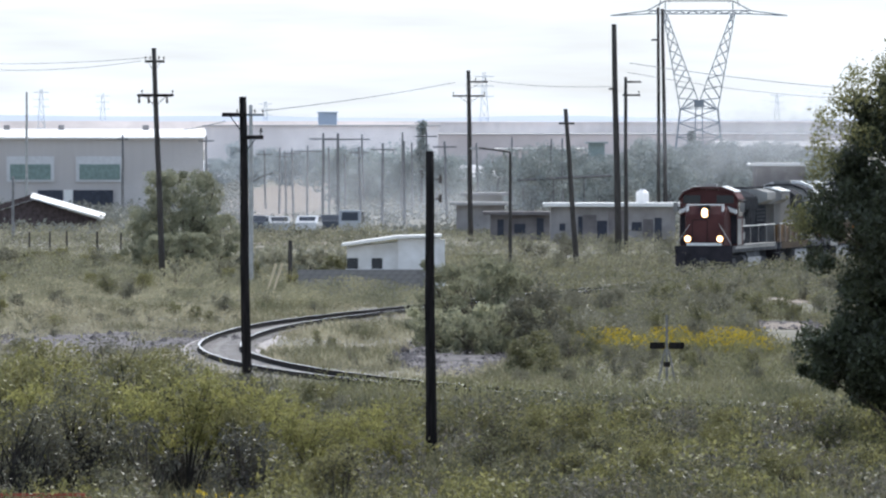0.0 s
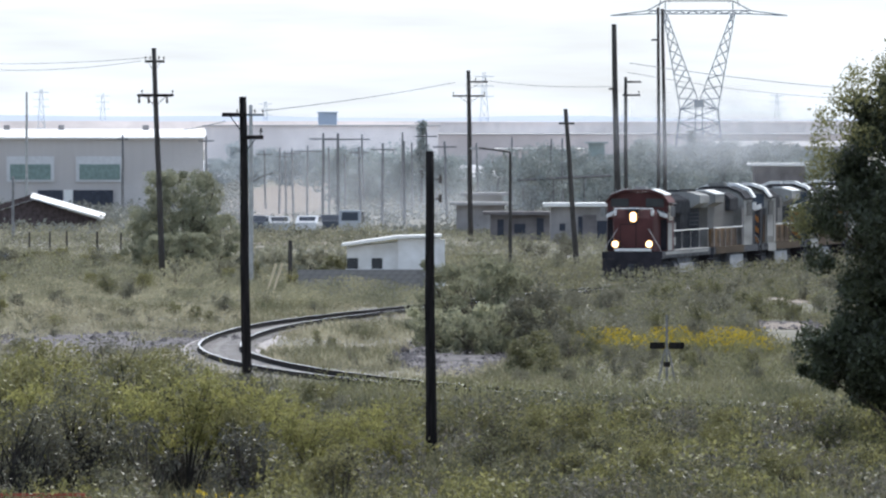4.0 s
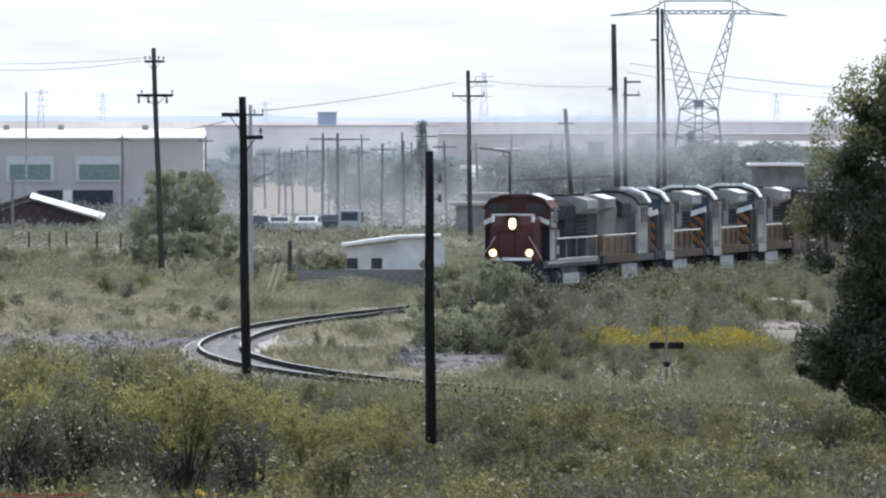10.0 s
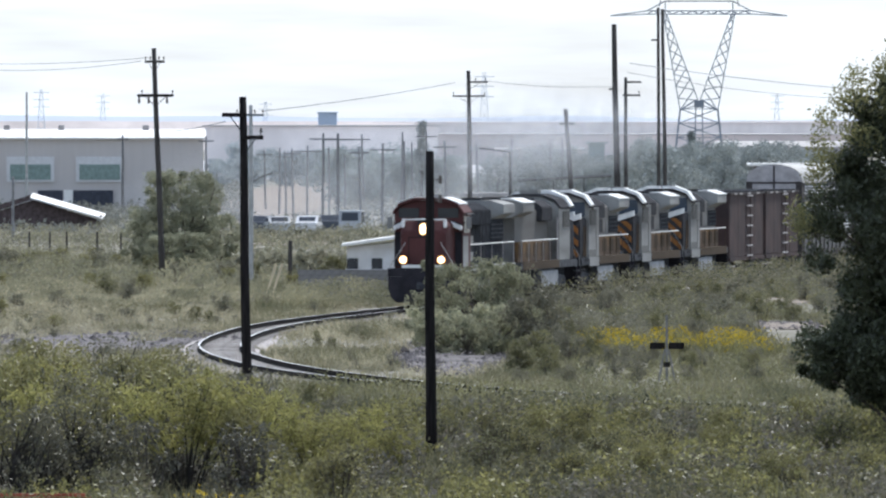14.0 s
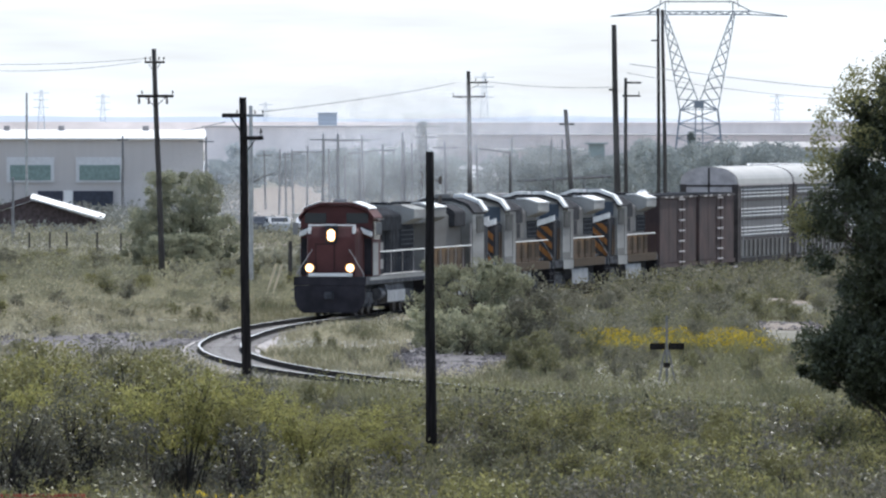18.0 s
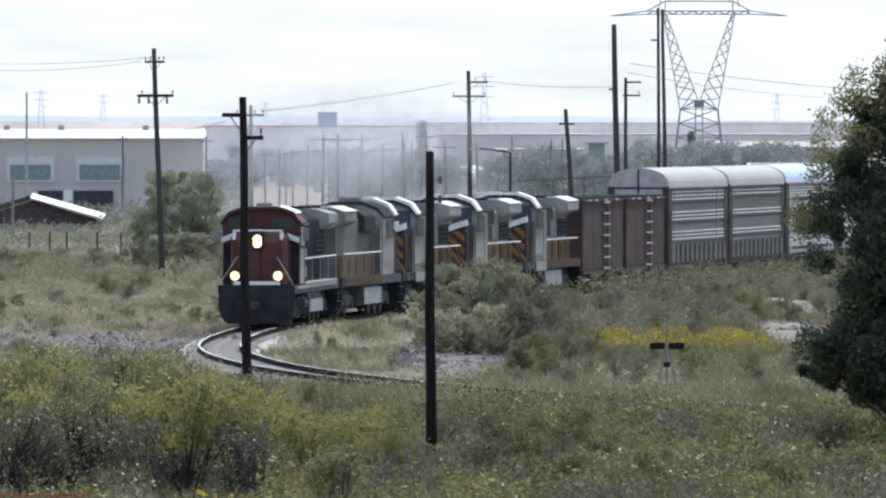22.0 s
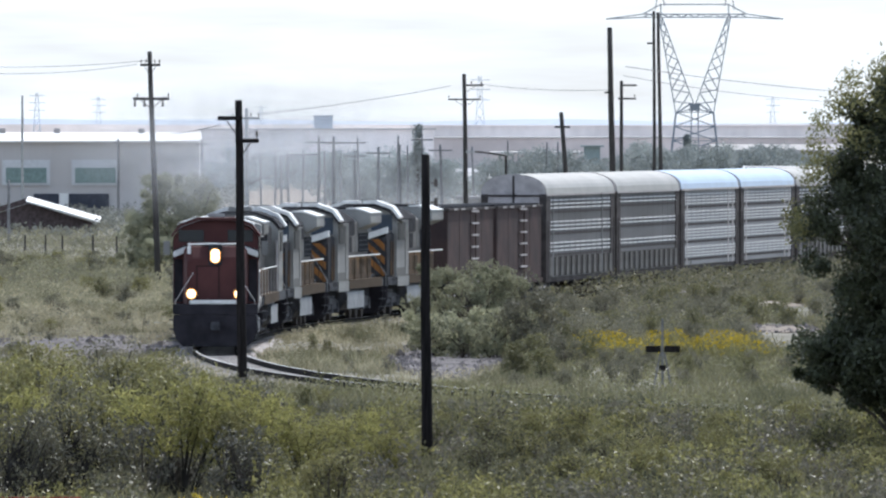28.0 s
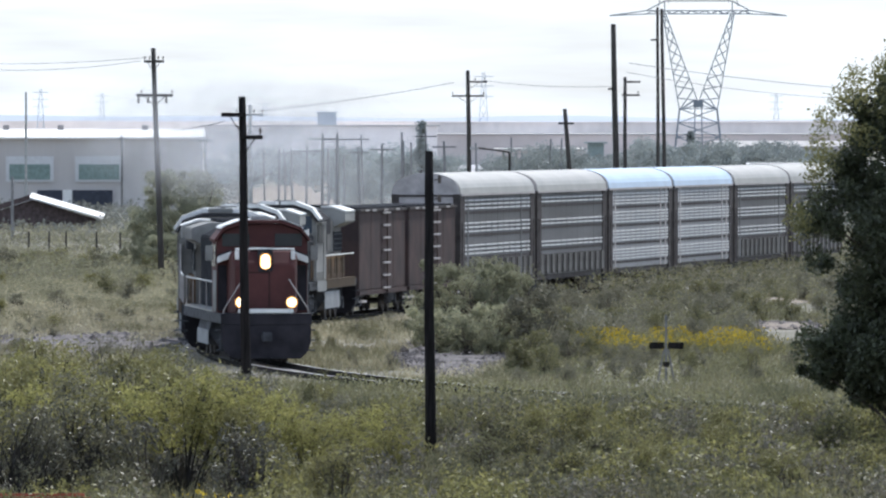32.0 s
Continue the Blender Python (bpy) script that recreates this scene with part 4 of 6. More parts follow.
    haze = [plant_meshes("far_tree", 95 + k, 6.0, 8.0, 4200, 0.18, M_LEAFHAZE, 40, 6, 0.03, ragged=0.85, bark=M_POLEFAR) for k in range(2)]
    spots = []
    for px in range(590, 820, 24):
        spots.append((px, rng.uniform(1250, 1500), rng.uniform(0.7, 1.1)))
    for px in range(880, 1090, 20):
        spots.append((px, rng.uniform(1150, 1350), rng.uniform(0.75, 1.05)))
    for px in range(1100, 1450, 17):
        spots.append((px, rng.uniform(1150, 1600), rng.uniform(0.75, 1.15)))
    for px in range(378, 640, 15):
        spots.append((px, rng.uniform(1700, 2050), rng.uniform(0.55, 1.0)))
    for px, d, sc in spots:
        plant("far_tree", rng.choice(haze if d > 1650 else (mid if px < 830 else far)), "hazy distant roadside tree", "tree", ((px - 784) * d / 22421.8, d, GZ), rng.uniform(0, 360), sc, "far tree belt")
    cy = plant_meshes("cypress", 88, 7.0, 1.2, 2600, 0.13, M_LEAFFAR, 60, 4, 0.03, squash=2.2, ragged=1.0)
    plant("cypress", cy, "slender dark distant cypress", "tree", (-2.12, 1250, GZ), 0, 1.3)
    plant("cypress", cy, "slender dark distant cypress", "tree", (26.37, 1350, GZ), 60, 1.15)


def build_grass():
    def field(name, spots, material, label, h0, h1, blades=7):
        g = np.random.RandomState(len(spots) % 1000)
        p = np.repeat(np.asarray(spots), blades, axis=0)
        n = len(p)
        h = g.uniform(h0, h1, n) * np.repeat(g.uniform(0.6, 1.2, len(spots)), blades)
        a = g.uniform(0, 2 * np.pi, n)
        base = p + np.stack([g.normal(0, 0.2, n), g.normal(0, 0.2, n), np.zeros(n)], 1)
        w = np.stack([np.cos(a), np.sin(a), np.zeros(n)], 1) * 0.03
        lean = np.stack([g.normal(0, 0.5, n), g.normal(0, 0.5, n), np.ones(n)], 1) * h[:, None]
        v = np.stack([base - w, base + w, base + lean], 1).reshape(-1, 3)
        tagged(new(name, raw(name, v.tolist(), np.arange(3 * n).reshape(-1, 3).tolist(), material)), label, "grass", kind="stuff")

    r = random.Random(21)

    def sow(n, y0, y1, a0, a1, gap, dens, lean=0.0):
        out = []
        while len(out) < n:
            y = math.sqrt(r.uniform(y0 * y0, y1 * y1))
            x = r.uniform(a0, a1) * y
            if r.random() < dens + lean * x / y / 0.035 + noise.noise((x * 0.22, y * 0.035, 1.0)) * 1.9 and not bare(x, y) and not near_track(x, y, gap):
                out.append((x, y, ground_z(x, y) - 0.02))
        return out

    field("dry_grass", sow(26000, 375, 760, -0.036, 0.036, 1.5, 0.6, -0.7), M_GRASSD, "pale dry grass tufts", 0.12, 0.36)
    field("green_grass", sow(20000, 375, 780, -0.036, 0.036, 1.7, 0.2, 0.6), M_GRASSG, "olive green weeds and grass", 0.2, 0.5)
    field("weeds", sow(4500, 255, 385, -0.037, 0.037, 1.9, 0.7), M_GRASSG, "tall green weeds between shrubs", 0.25, 0.7)
    field("trackside_grass", sow(2500, 385, 540, -0.036, 0.004, 1.35, 0.3), M_GRASSD, "short straw-coloured grass by the ballast", 0.08, 0.2)
    # low scrub covering the flats beyond the line, the farthest with haze in its colour
    g = np.random.RandomState(15)
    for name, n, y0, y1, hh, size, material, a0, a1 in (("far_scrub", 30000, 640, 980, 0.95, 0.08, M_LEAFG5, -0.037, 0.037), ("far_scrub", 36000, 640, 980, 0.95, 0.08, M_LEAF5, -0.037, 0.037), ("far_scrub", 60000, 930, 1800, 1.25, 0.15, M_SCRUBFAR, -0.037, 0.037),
                                                ("low_scrub", 30000, 478, 640, 0.95, 0.06, M_LEAF3, 0.008, 0.037), ("low_scrub", 14000, 500, 640, 0.85, 0.06, M_LEAF, 0.008, 0.037),
                                                ("undergrowth", 26000, 256, 352, 0.65, 0.07, M_WEEDO, -0.018, 0.037), ("undergrowth", 8000, 256, 352, 0.6, 0.06, M_WEEDG, -0.037, 0.037), ("undergrowth", 9000, 256, 280, 0.8, 0.045, M_LEAF, -0.037, -0.016), ("undergrowth", 18000, 256, 340, 0.75, 0.07, M_WEEDY, -0.0178, 0.037), ("thicket", 9000, 292, 345, 1.8, 0.05, M_LEAF2, -0.037, -0.0145), ("thicket", 15000, 266, 300, 1.6, 0.045, M_LEAF4, -0.037, -0.0172), ("thicket", 14000, 280, 345, 1.6, 0.05, M_LEAF, -0.037, -0.012),
                                                ("low_scrub", 9000, 382, 450, 0.45, 0.045, M_LEAF, 0.008, 0.037), ("low_scrub", 5200, 562, 588, 1.05, 0.06, M_LEAF5, -0.0125, -0.0008), ("low_scrub", 9000, 560, 640, 0.75, 0.06, M_LEAF5, -0.037, -0.011),
                                                ("low_scrub", 9000, 640, 760, 1.1, 0.08, M_LEAF5, -0.037, -0.012),
                                                ("bunch_grass", 16000, 385, 545, 0.42, 0.05, M_GRASSD, -0.037, 0.006), ("bunch_grass", 12000, 480, 640, 0.5, 0.055, M_GRASSD, -0.037, 0.0), ("bunch_grass", 7000, 400, 470, 0.35, 0.05, M_GRASSG, 0.004, 0.037)):
        y = np.sqrt(g.uniform(y0 * y0, y1 * y1, n))
        x = g.uniform(a0, a1, n) * y
        d = np.array([noise.noise((a * 0.22, b * 0.03, 4.0)) + 0.55 for a, b in zip(x, y)])
        keep = np.array([not near_track(a, b, 1.7 if name == "bunch_grass" else 3.0) for a, b in zip(x, y)]) & (d > (0.4 if name == "bunch_grass" else 0.05)) & ~((y > 1040) & (x / y > -0.0152) & (x / y < -0.0085))
        keep &= np.array([not pole_foot(a, b) and not bare(a, b) for a, b in zip(x, y)])
        keep &= ~((y < 277) & (x / y > -0.0232) & (x / y < -0.0152))
        x, y, d = x[keep], y[keep], d[keep]
        z = GZ + g.uniform(0, 1, len(x)) ** (0.4 if name == "thicket" else 0.7) * hh * np.clip(d, 0.1, 1.2)
        v, f = leaves(g, np.stack([x, y, z], 1), np.full(len(x), 0.12 + size), 2 * len(x), size)
        tagged(new(name, raw(name, v.tolist(), f.tolist(), material)), "low grey green scrub over the flats", "scrub", kind="stuff")
    # thicket of tall upright weeds before the line, in stands of changing colour and height
    n = 13000
    y = np.sqrt(g.uniform(256.0 ** 2, 374.0 ** 2, n))
    x = g.uniform(-0.0365, 0.0365, n) * y
    lift = np.array([0.75 + 0.85 * noise.noise((a * 0.33, b * 0.05, 11.0)) for a, b in zip(x, y)])
    lift = (lift + np.array([0.45 * noise.noise((a * 1.3, b * 0.2, 23.0)) for a, b in zip(x, y)])) * np.clip((374 - y) / 55, 0.15, 1.0)
    hue = np.array([noise.noise((a * 0.42, b * 0.055, 17.0)) + 0.25 * noise.noise((a * 1.6, b * 0.3, 19.0)) for a, b in zip(x, y)])
    ok = (lift > 0.12) & np.array([not near_track(a, b, 2.4) and not pole_foot(a, b) for a, b in zip(x, y)]) & ~((y < 277) & (x / y > -0.0232) & (x / y < -0.0152)) & ~((y > 352) & (x / y > 0.003))
    x, y, lift, hue = x[ok], y[ok], lift[ok], hue[ok]
    for material, sel, lab in ((M_WEEDY, hue > 0.13, "yellow-green tall weeds in a thicket"), (M_WEEDO, (hue <= 0.13) & (hue > -0.2), "olive green tall weeds in a thicket"), (M_WEEDG, hue <= -0.2, "dull grey-green tall weeds in a thicket")):
        px, py, hh = x[sel], y[sel], lift[sel] * g.uniform(0.6, 1.25, int(sel.sum()))
        m = len(px)
        foot = np.stack([px, py, np.full(m, GZ)], 1)
        tip = foot + np.stack([g.normal(0, 0.13, m), g.normal(0, 0.13, m), np.ones(m)], 1) * hh[:, None]
        side = np.stack([g.normal(0, 1, m), g.normal(0, 1, m), np.zeros(m)], 1)
        side *= 0.011 / np.linalg.norm(side, axis=1)[:, None]
        tagged(new("weed_stems", raw("weed_stems", np.stack([foot - side, foot + side, tip], 1).reshape(-1, 3).tolist(), np.arange(3 * m).reshape(-1, 3).tolist(), M_BARK)), "thin dark weed stems", "weeds", kind="stuff")
        k = 11
        f = g.uniform(0.3, 1.03, (m, k, 1))
        c = (foot[:, None] + (tip - foot)[:, None] * f + g.normal(0, 1, (m, k, 3)) * (0.035 + 0.10 * (1.05 - f))).reshape(-1, 3)
        u = g.normal(0, 1, (m * k, 3))
        u /= np.linalg.norm(u, axis=1)[:, None]
        v = np.cross(u, g.normal(0, 1, (m * k, 3)))
        v /= np.linalg.norm(v, axis=1)[:, None]
        z = g.uniform(0.03, 0.078, (m * k, 1))
        quad = np.stack([c - u * z, c + v * z * 0.5, c + u * z, c - v * z * 0.5], 1).reshape(-1, 3)
        tagged(new("tall_weeds", raw("tall_weeds", quad.tolist(), np.arange(4 * m * k).reshape(-1, 4).tolist(), material)), lab, "weeds", kind="stuff")
    # brush over the near end of the line
    n = 14000
    sa, la = g.uniform(-125, -47, n), g.uniform(-5.5, -1.15, n)
    la = np.where((sa < -60) & (g.uniform(0, 1, n) < 0.35), g.uniform(-1.5, 1.6, n), la)
    pts = np.array([line(a, b)[:2] for a, b in zip(sa, la)])
    z = GZ + g.uniform(0, 1, n) * np.array([0.65 + 0.4 * noise.noise((a * 0.2, b * 0.4, 6.0)) for a, b in zip(sa, la)])
    v, f = leaves(g, np.column_stack([pts, z]), np.full(n, 0.13), 2 * n, 0.045)
    tagged(new("trackside_brush", raw("trackside_brush", v.tolist(), f.tolist(), M_LEAF)), "green brush growing over the railway", "scrub", kind="stuff")
    # loose stones on the bare patches
    for cx, cy, rx, ry, n in ((0.42, 446, 2.2, 34, 1500), (-12.45, 474, 5.4, 34, 2600), (13.9, 513, 1.8, 9, 250)):
        a, q = g.uniform(0, 2 * np.pi, n), np.sqrt(g.uniform(0, 1.1, n))
        x, y = cx + np.cos(a) * q * rx, cy + np.sin(a) * q * ry
        r = g.uniform(0.03, 0.09, n) * np.where(g.uniform(0, 1, n) < 0.06, 2.2, 1)
        base = np.array([ground_z(u, w) + 0.05 for u, w in zip(x, y)])
        tips = np.array([(1, 0, 0), (0, 1, 0), (-1, 0, 0), (0, -1, 0), (0.1, 0.1, 0.8), (0, 0, -0.5)])
        vv = (np.stack([x, y, base], 1)[:, None] + tips[None] * (r[:, None, None] * g.uniform(0.7, 1.3, (n, 6, 1)))).reshape(-1, 3)
        tri = np.array([(0, 1, 4), (1, 2, 4), (2, 3, 4), (3, 0, 4), (1, 0, 5), (2, 1, 5), (3, 2, 5), (0, 3, 5)])
        ff = (np.arange(n)[:, None, None] * 6 + tri[None]).reshape(-1, 3)
        tagged(new("loose_stones", raw("loose_stones", vv.tolist(), ff.tolist(), M_STONE)), "loose grey stones on bare ground", "stones", kind="stuff")
    # brush crowding the inner side of the far straight
    n = 15000
    sa, la = g.uniform(150, 345, n), g.uniform(2.4, 8.0, n)
    pts = np.array([line(a, b)[:2] for a, b in zip(sa, la)])
    top = np.array([1.25 + 0.5 * noise.noise((a * 0.12, b * 0.3, 2.0)) for a, b in zip(sa, la)])
    z = GZ + g.uniform(0, 1, n) ** 0.8 * top
    for material, part_of in ((M_LEAF3, slice(0, 9000)), (M_LEAF, slice(9000, n))):
        c = np.column_stack([pts, z])[part_of]
        v, f = leaves(g, c, np.full(len(c), 0.16), 2 * len(c), 0.06)
        tagged(new("trackside_brush", raw("trackside_brush", v.tolist(), f.tolist(), material)), "olive green brush crowding the railway", "scrub", kind="stuff")
    # yellow flowers: stalks with small heads
    g = np.random.RandomState(5)
    n = 4000
    y = g.uniform(440, 468, n)
    x = g.uniform(5.25, 11.51, n) + g.normal(0, 0.3, n)
    keep = np.array([noise.noise((a * 0.9, b * 0.15, 2.0)) > -0.12 + 0.25 * noise.noise((a * 3.0, b * 0.5, 5.0)) for a, b in zip(x, y)])
    x, y = x[keep], y[keep]
    n = len(x)
    z = np.array([ground_z(a, b) for a, b in zip(x, y)]) + g.uniform(0.35, 0.75, n)
    v, f = leaves(g, np.stack([x, y, z], 1), np.full(n, 0.05), n, 0.055)
    tagged(new("wildflowers", raw("wildflowers", v.tolist(), f.tolist(), M_FLOWER)), "band of yellow wildflowers in the grass", "flowers", kind="stuff")
    for cx, cy, n in ((-10.62, 348, 260), (-4.78, 262, 38)):
        p = np.stack([cx + g.normal(0, 0.35, n), cy + g.normal(0, 2.0, n), GZ + g.uniform(0.9, 1.5, n) * (1.0 if cy > 300 else 0.35)], 1)
        v, f = leaves(g, p, np.full(n, 0.06), n, 0.05)
        tagged(new("wildflowers", raw("wildflowers", v.tolist(), f.tolist(), M_FLOWER)), "small clump of yellow wildflowers", "flowers", kind="stuff")
    field("flower_stalks", [(a, b, -0.3) for a, b in zip(x[:2400], y[:2400])], M_LEAF2, "green stalks of the yellow wildflowers", 0.3, 0.7, 4)


# ---- small things by the line ----
M_POSTG = mat("grey_post", (0.20, 0.20, 0.20), 0.9, var=0.3, scale=3, fine=25)
M_PLANK = mat("tan_plank", (0.72, 0.61, 0.42), 0.85, var=0.3, scale=2, fine=25, stretch=(6, 6, 0.5))


def build_small():
    s = thing("track_sign", "weathered wooden sign back with two dark boards", "sign", (6.87, 389, GZ))
    part("post", box(BM(), -0.035, 0.035, -0.05, 0.02, -0.2, 2.3), M_POSTG, s, "grey wooden post", bevel=0.01)
    z = 1.35
    part("board", box(BM(), -0.52, -0.055, -0.08, -0.03, z - 0.1, z + 0.1), M_POLE, s, "dark board", bevel=0.01)
    part("board", box(BM(), 0.055, 0.54, -0.08, -0.03, z - 0.1, z + 0.1), M_POLE, s, "dark board", bevel=0.01)
    for q in (-1, 1):
        part("brace", rod(BM(), (q * 0.06, 0, z - 0.1), (q * 0.3, 0, 0), 0.03, n=5), M_POLEFAR, s)
    part("plate", box(BM(), -0.1, 0.1, -0.09, -0.055, z - 0.65, z - 0.5), M_POLE, s, "small dark plate")
    # leaning pale planks by the far grass
    for x in (-8.42, -8.14):
        solo("plank", box(BM(), -0.06, 0.06, -0.02, 0.02, 0, 1.7), M_PLANK, "tan plank leaning in the grass", "plank", (x, 600, GZ), 0, "leaning planks").rotation_euler = (0, radians(18), 0)
    # fence posts before the warehouse
    for px in (52, 88, 118, 172, 214):
        d = 800
        solo("fence_post", rod(BM(), (0, 0, -0.2), (0, 0, 1.5), 0.07, 0.06, 6), M_POLE2, "short weathered wooden fence post", "fence post", ((px - 784) * d / 22421.8, d, GZ), 0, "field fence posts")
    solo("gate_post", rod(BM(), (0, 0, -0.2), (0.03, 0, 2.35), 0.11, 0.1, 8), M_POLE2, "stout weathered post standing in weeds", "post", (-7.74, 640, GZ))
    # red brick parapet at the near edge
    w = thing("brick_wall", "low red brick wall at the edge of the scrub", "wall", (-8.35, 258, GZ))
    mb = mat("red_brick", (0.30, 0.07, 0.045), 0.9, var=0.3, rand=0.4)
    me = finish("brick", box(BM(), -0.118, 0.118, -0.055, 0.055, -0.03, 0.03), mb)
    for j in range(7):
        for i in range(9):
            part("brick", me, None, w, at=(-1.05 + (i + 0.5 * (j % 2)) * 0.25, 0, 0.05 + j * 0.085))


M_CARW = mat("white_car_paint", (0.75, 0.75, 0.76), 0.25, var=0.05)
M_CARS = mat("silver_car_paint", (0.42, 0.43, 0.44), 0.3, var=0.05)
M_CARD = mat("dark_car_paint", (0.06, 0.07, 0.09), 0.25, var=0.05)
M_TYRE = mat("tyre_rubber", (0.02, 0.02, 0.02), 0.85)


def parked_car(px, d, paint, label, rz, van=False):
    c = thing("parked_car", label, "car", ((px - 784) * d / 22421.8, d, GZ), rz, "parked cars")
    h = 1.9 if van else 1.42
    prof = [(-2.1, 0.35), (2.1, 0.35), (2.15, 0.75), (1.3, 0.92), (0.65, h), (-1.6 if van else -0.95, h), (-2.0 if van else -1.5, 1.0), (-2.08, 0.93)]
    part("body", prism(BM(), prof, -0.82, 0.82, "y"), paint, c, bevel=0.05)
    part("glasshouse", prism(BM(), [(-1.5 if van else -1.1, 1.0), (1.05, 0.98), (0.58, h - 0.1), (-1.4 if van else -1.05, h - 0.1)], -0.83, 0.83, "y"), M_GLASSD, c, "dark car windows")
    part("windscreen", prism(BM(), [(1.27, 0.98), (1.33, 1.0), (0.79, h - 0.08), (0.73, h - 0.1)], -0.7, 0.7, "y"), M_GLASSD, c, "dark windscreen")
    part("rear_window", prism(BM(), [(-1.9, 1.15), (-1.97, 1.15), (-1.71, h - 0.14), (-1.64, h - 0.14)] if van else [(-1.42, 1.05), (-1.48, 1.06), (-1.05, h - 0.06), (-0.98, h - 0.07)], -0.62, 0.62, "y"), M_GLASSD, c, "dark rear window")
    for x in (-1.3, 1.3):
        for y in (-0.8, 0.8):
            part("wheel", rod(BM(), (x, y - 0.1, 0.31), (x, y + 0.1, 0.31), 0.31, n=14), M_TYRE, c)


def build_moving_car():
    c = thing("moving_car", "silver saloon driving behind tall weeds", "car", (-30, 736, GZ))
    prof = [(-2.1, 0.35), (2.1, 0.35), (2.15, 0.75), (1.3, 0.95), (0.7, 1.45), (-1.2, 1.45), (-2.0, 1.0)]
    part("body", prism(BM(), prof, -0.82, 0.82, "y"), M_GALV, c, bevel=0.05)
    part("glasshouse", prism(BM(), [(-1.1, 1.02), (1.05, 1.0), (0.6, 1.36), (-1.05, 1.36)], -0.83, 0.83, "y"), M_GLASSD, c, "dark car windows")
    part("roof", prism(BM(), [(-1.1, 1.452), (0.65, 1.452), (0.55, 1.5), (-1.0, 1.5)], -0.7, 0.7, "y"), M_CARW, c, "bright roof panel")
    for y in (-0.55, 0.55):
        part("headlight", box(BM(), 2.1, 2.18, y - 0.15, y + 0.15, 0.62, 0.76), M_WHITE, c)
    for x in (-1.3, 1.3):
        for y in (-0.8, 0.8):
            CARWHEELS.append(part("wheel", rod(BM(), (0, -0.1, 0), (0, 0.1, 0), 0.31, n=14), M_TYRE, c, at=(x, y, 0.31)))
    return c


CARWHEELS = []


def car_way(t):
    """Place of the moving car along its lane, which ends behind the broad tree."""
    return float(np.interp(t, [0, 4.5, 5.5, 6.5, 7.2, 8.0, 32], [-42.15, -25.57, -21.86, -18.45, -16.38, -15.4, -15.4]))


def build_cars():
    parked_car(461, 958, M_CARD, "dark hatchback parked among the weeds", 80)
    parked_car(491, 952, M_CARS, "silver saloon parked among the weeds", 98)
    parked_car(547, 955, M_CARW, "white saloon parked among the weeds", 84)
    parked_car(585, 968, M_CARD, "dark van parked among the weeds", 88)
    parked_car(624, 945, M_CARS, "silver van parked among the weeds", 84, True)


# ---- the train ----
ALONG = (0.12, 1, 1)
M_RED = mat("locomotive_orange_red", (0.086, 0.033, 0.032), 0.7, var=0.2, scale=0.9, fine=9, spec=0.2, stretch=ALONG)
# Hood grey lowered to include shadow cast by the radiator wings.
M_HOODG = mat("hood_grey", (0.155, 0.152, 0.147), 0.8, var=0.3, scale=0.8, dirt=(0.115, 0.108, 0.10), spec=0.12, stretch=ALONG)
M_CABG = mat("cab_grey", (0.30, 0.298, 0.288), 0.8, var=0.2, scale=0.8, dirt=(0.17, 0.165, 0.158), spec=0.12, stretch=ALONG)
M_HOODD = mat("dark_hood_grey", (0.055, 0.055, 0.06), 0.9, var=0.3, spec=0.03)
M_BLACK = mat("sooty_black", (0.040, 0.042, 0.048), 0.9, var=0.4, spec=0.01)
# Underframe colour lifted towards blue to paint haze over its dark parts.
M_UNDER = mat("greasy_underframe", (0.080, 0.083, 0.094), 0.8, var=0.5, scale=2, spec=0.12)
M_LGREY = mat("locomotive_grey", (0.275, 0.275, 0.268), 0.8, var=0.25, scale=0.8, dirt=(0.17, 0.165, 0.16), spec=0.12, stretch=ALONG)
M_YELL = mat("locomotive_yellow", (0.145, 0.086, 0.040), 0.8, var=0.35, scale=0.8, dirt=(0.070, 0.056, 0.048), spec=0.12, stretch=ALONG)
M_STAINR = mat("grimy_red", (0.055, 0.028, 0.028), 0.8, var=0.2, spec=0.1)
M_STAIN = mat("stained_yellow", (0.078, 0.056, 0.038), 0.85, var=0.3, scale=0.8, spec=0.1, stretch=ALONG)
M_STRIPE = mat("warning_orange", (0.34, 0.15, 0.05), 0.8, var=0.3, scale=1.5, spec=0.12)
M_PILOT = mat("pilot_blue_black", (0.032, 0.030, 0.036), 0.8, var=0.3, scale=2, spec=0.12)
M_WHITE = mat("white_paint", (0.78, 0.78, 0.77), 0.8, var=0.12, spec=0.12)
M_BLUEG = mat("blue_windscreen", (0.045, 0.065, 0.095), 0.2, var=0.1, spec=0.5)
M_WIN = mat("cab_window", (0.03, 0.032, 0.035), 0.25, var=0.1, spec=0.35)
M_WINF = mat("dusty_cab_window", (0.035, 0.033, 0.033), 0.5, var=0.2, spec=0.1)
M_TANK = mat("pale_fuel_tank", (0.30, 0.31, 0.325), 0.8, var=0.2, spec=0.12)
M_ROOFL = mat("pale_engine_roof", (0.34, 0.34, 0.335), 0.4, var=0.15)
M_LAMP = mat("headlamp", (1.0, 0.82, 0.52), 0.3, emit=4.0, var=0.02)
# Orange emission that imitates glare around the lamps.
M_LAMPHALO = mat("lamp_halo", (1.0, 0.50, 0.16), 0.3, emit=0.9, var=0.02)
M_STEELW = mat("wheel_steel", (0.10, 0.09, 0.085), 0.8, 0.5, var=0.3, spec=0.12)
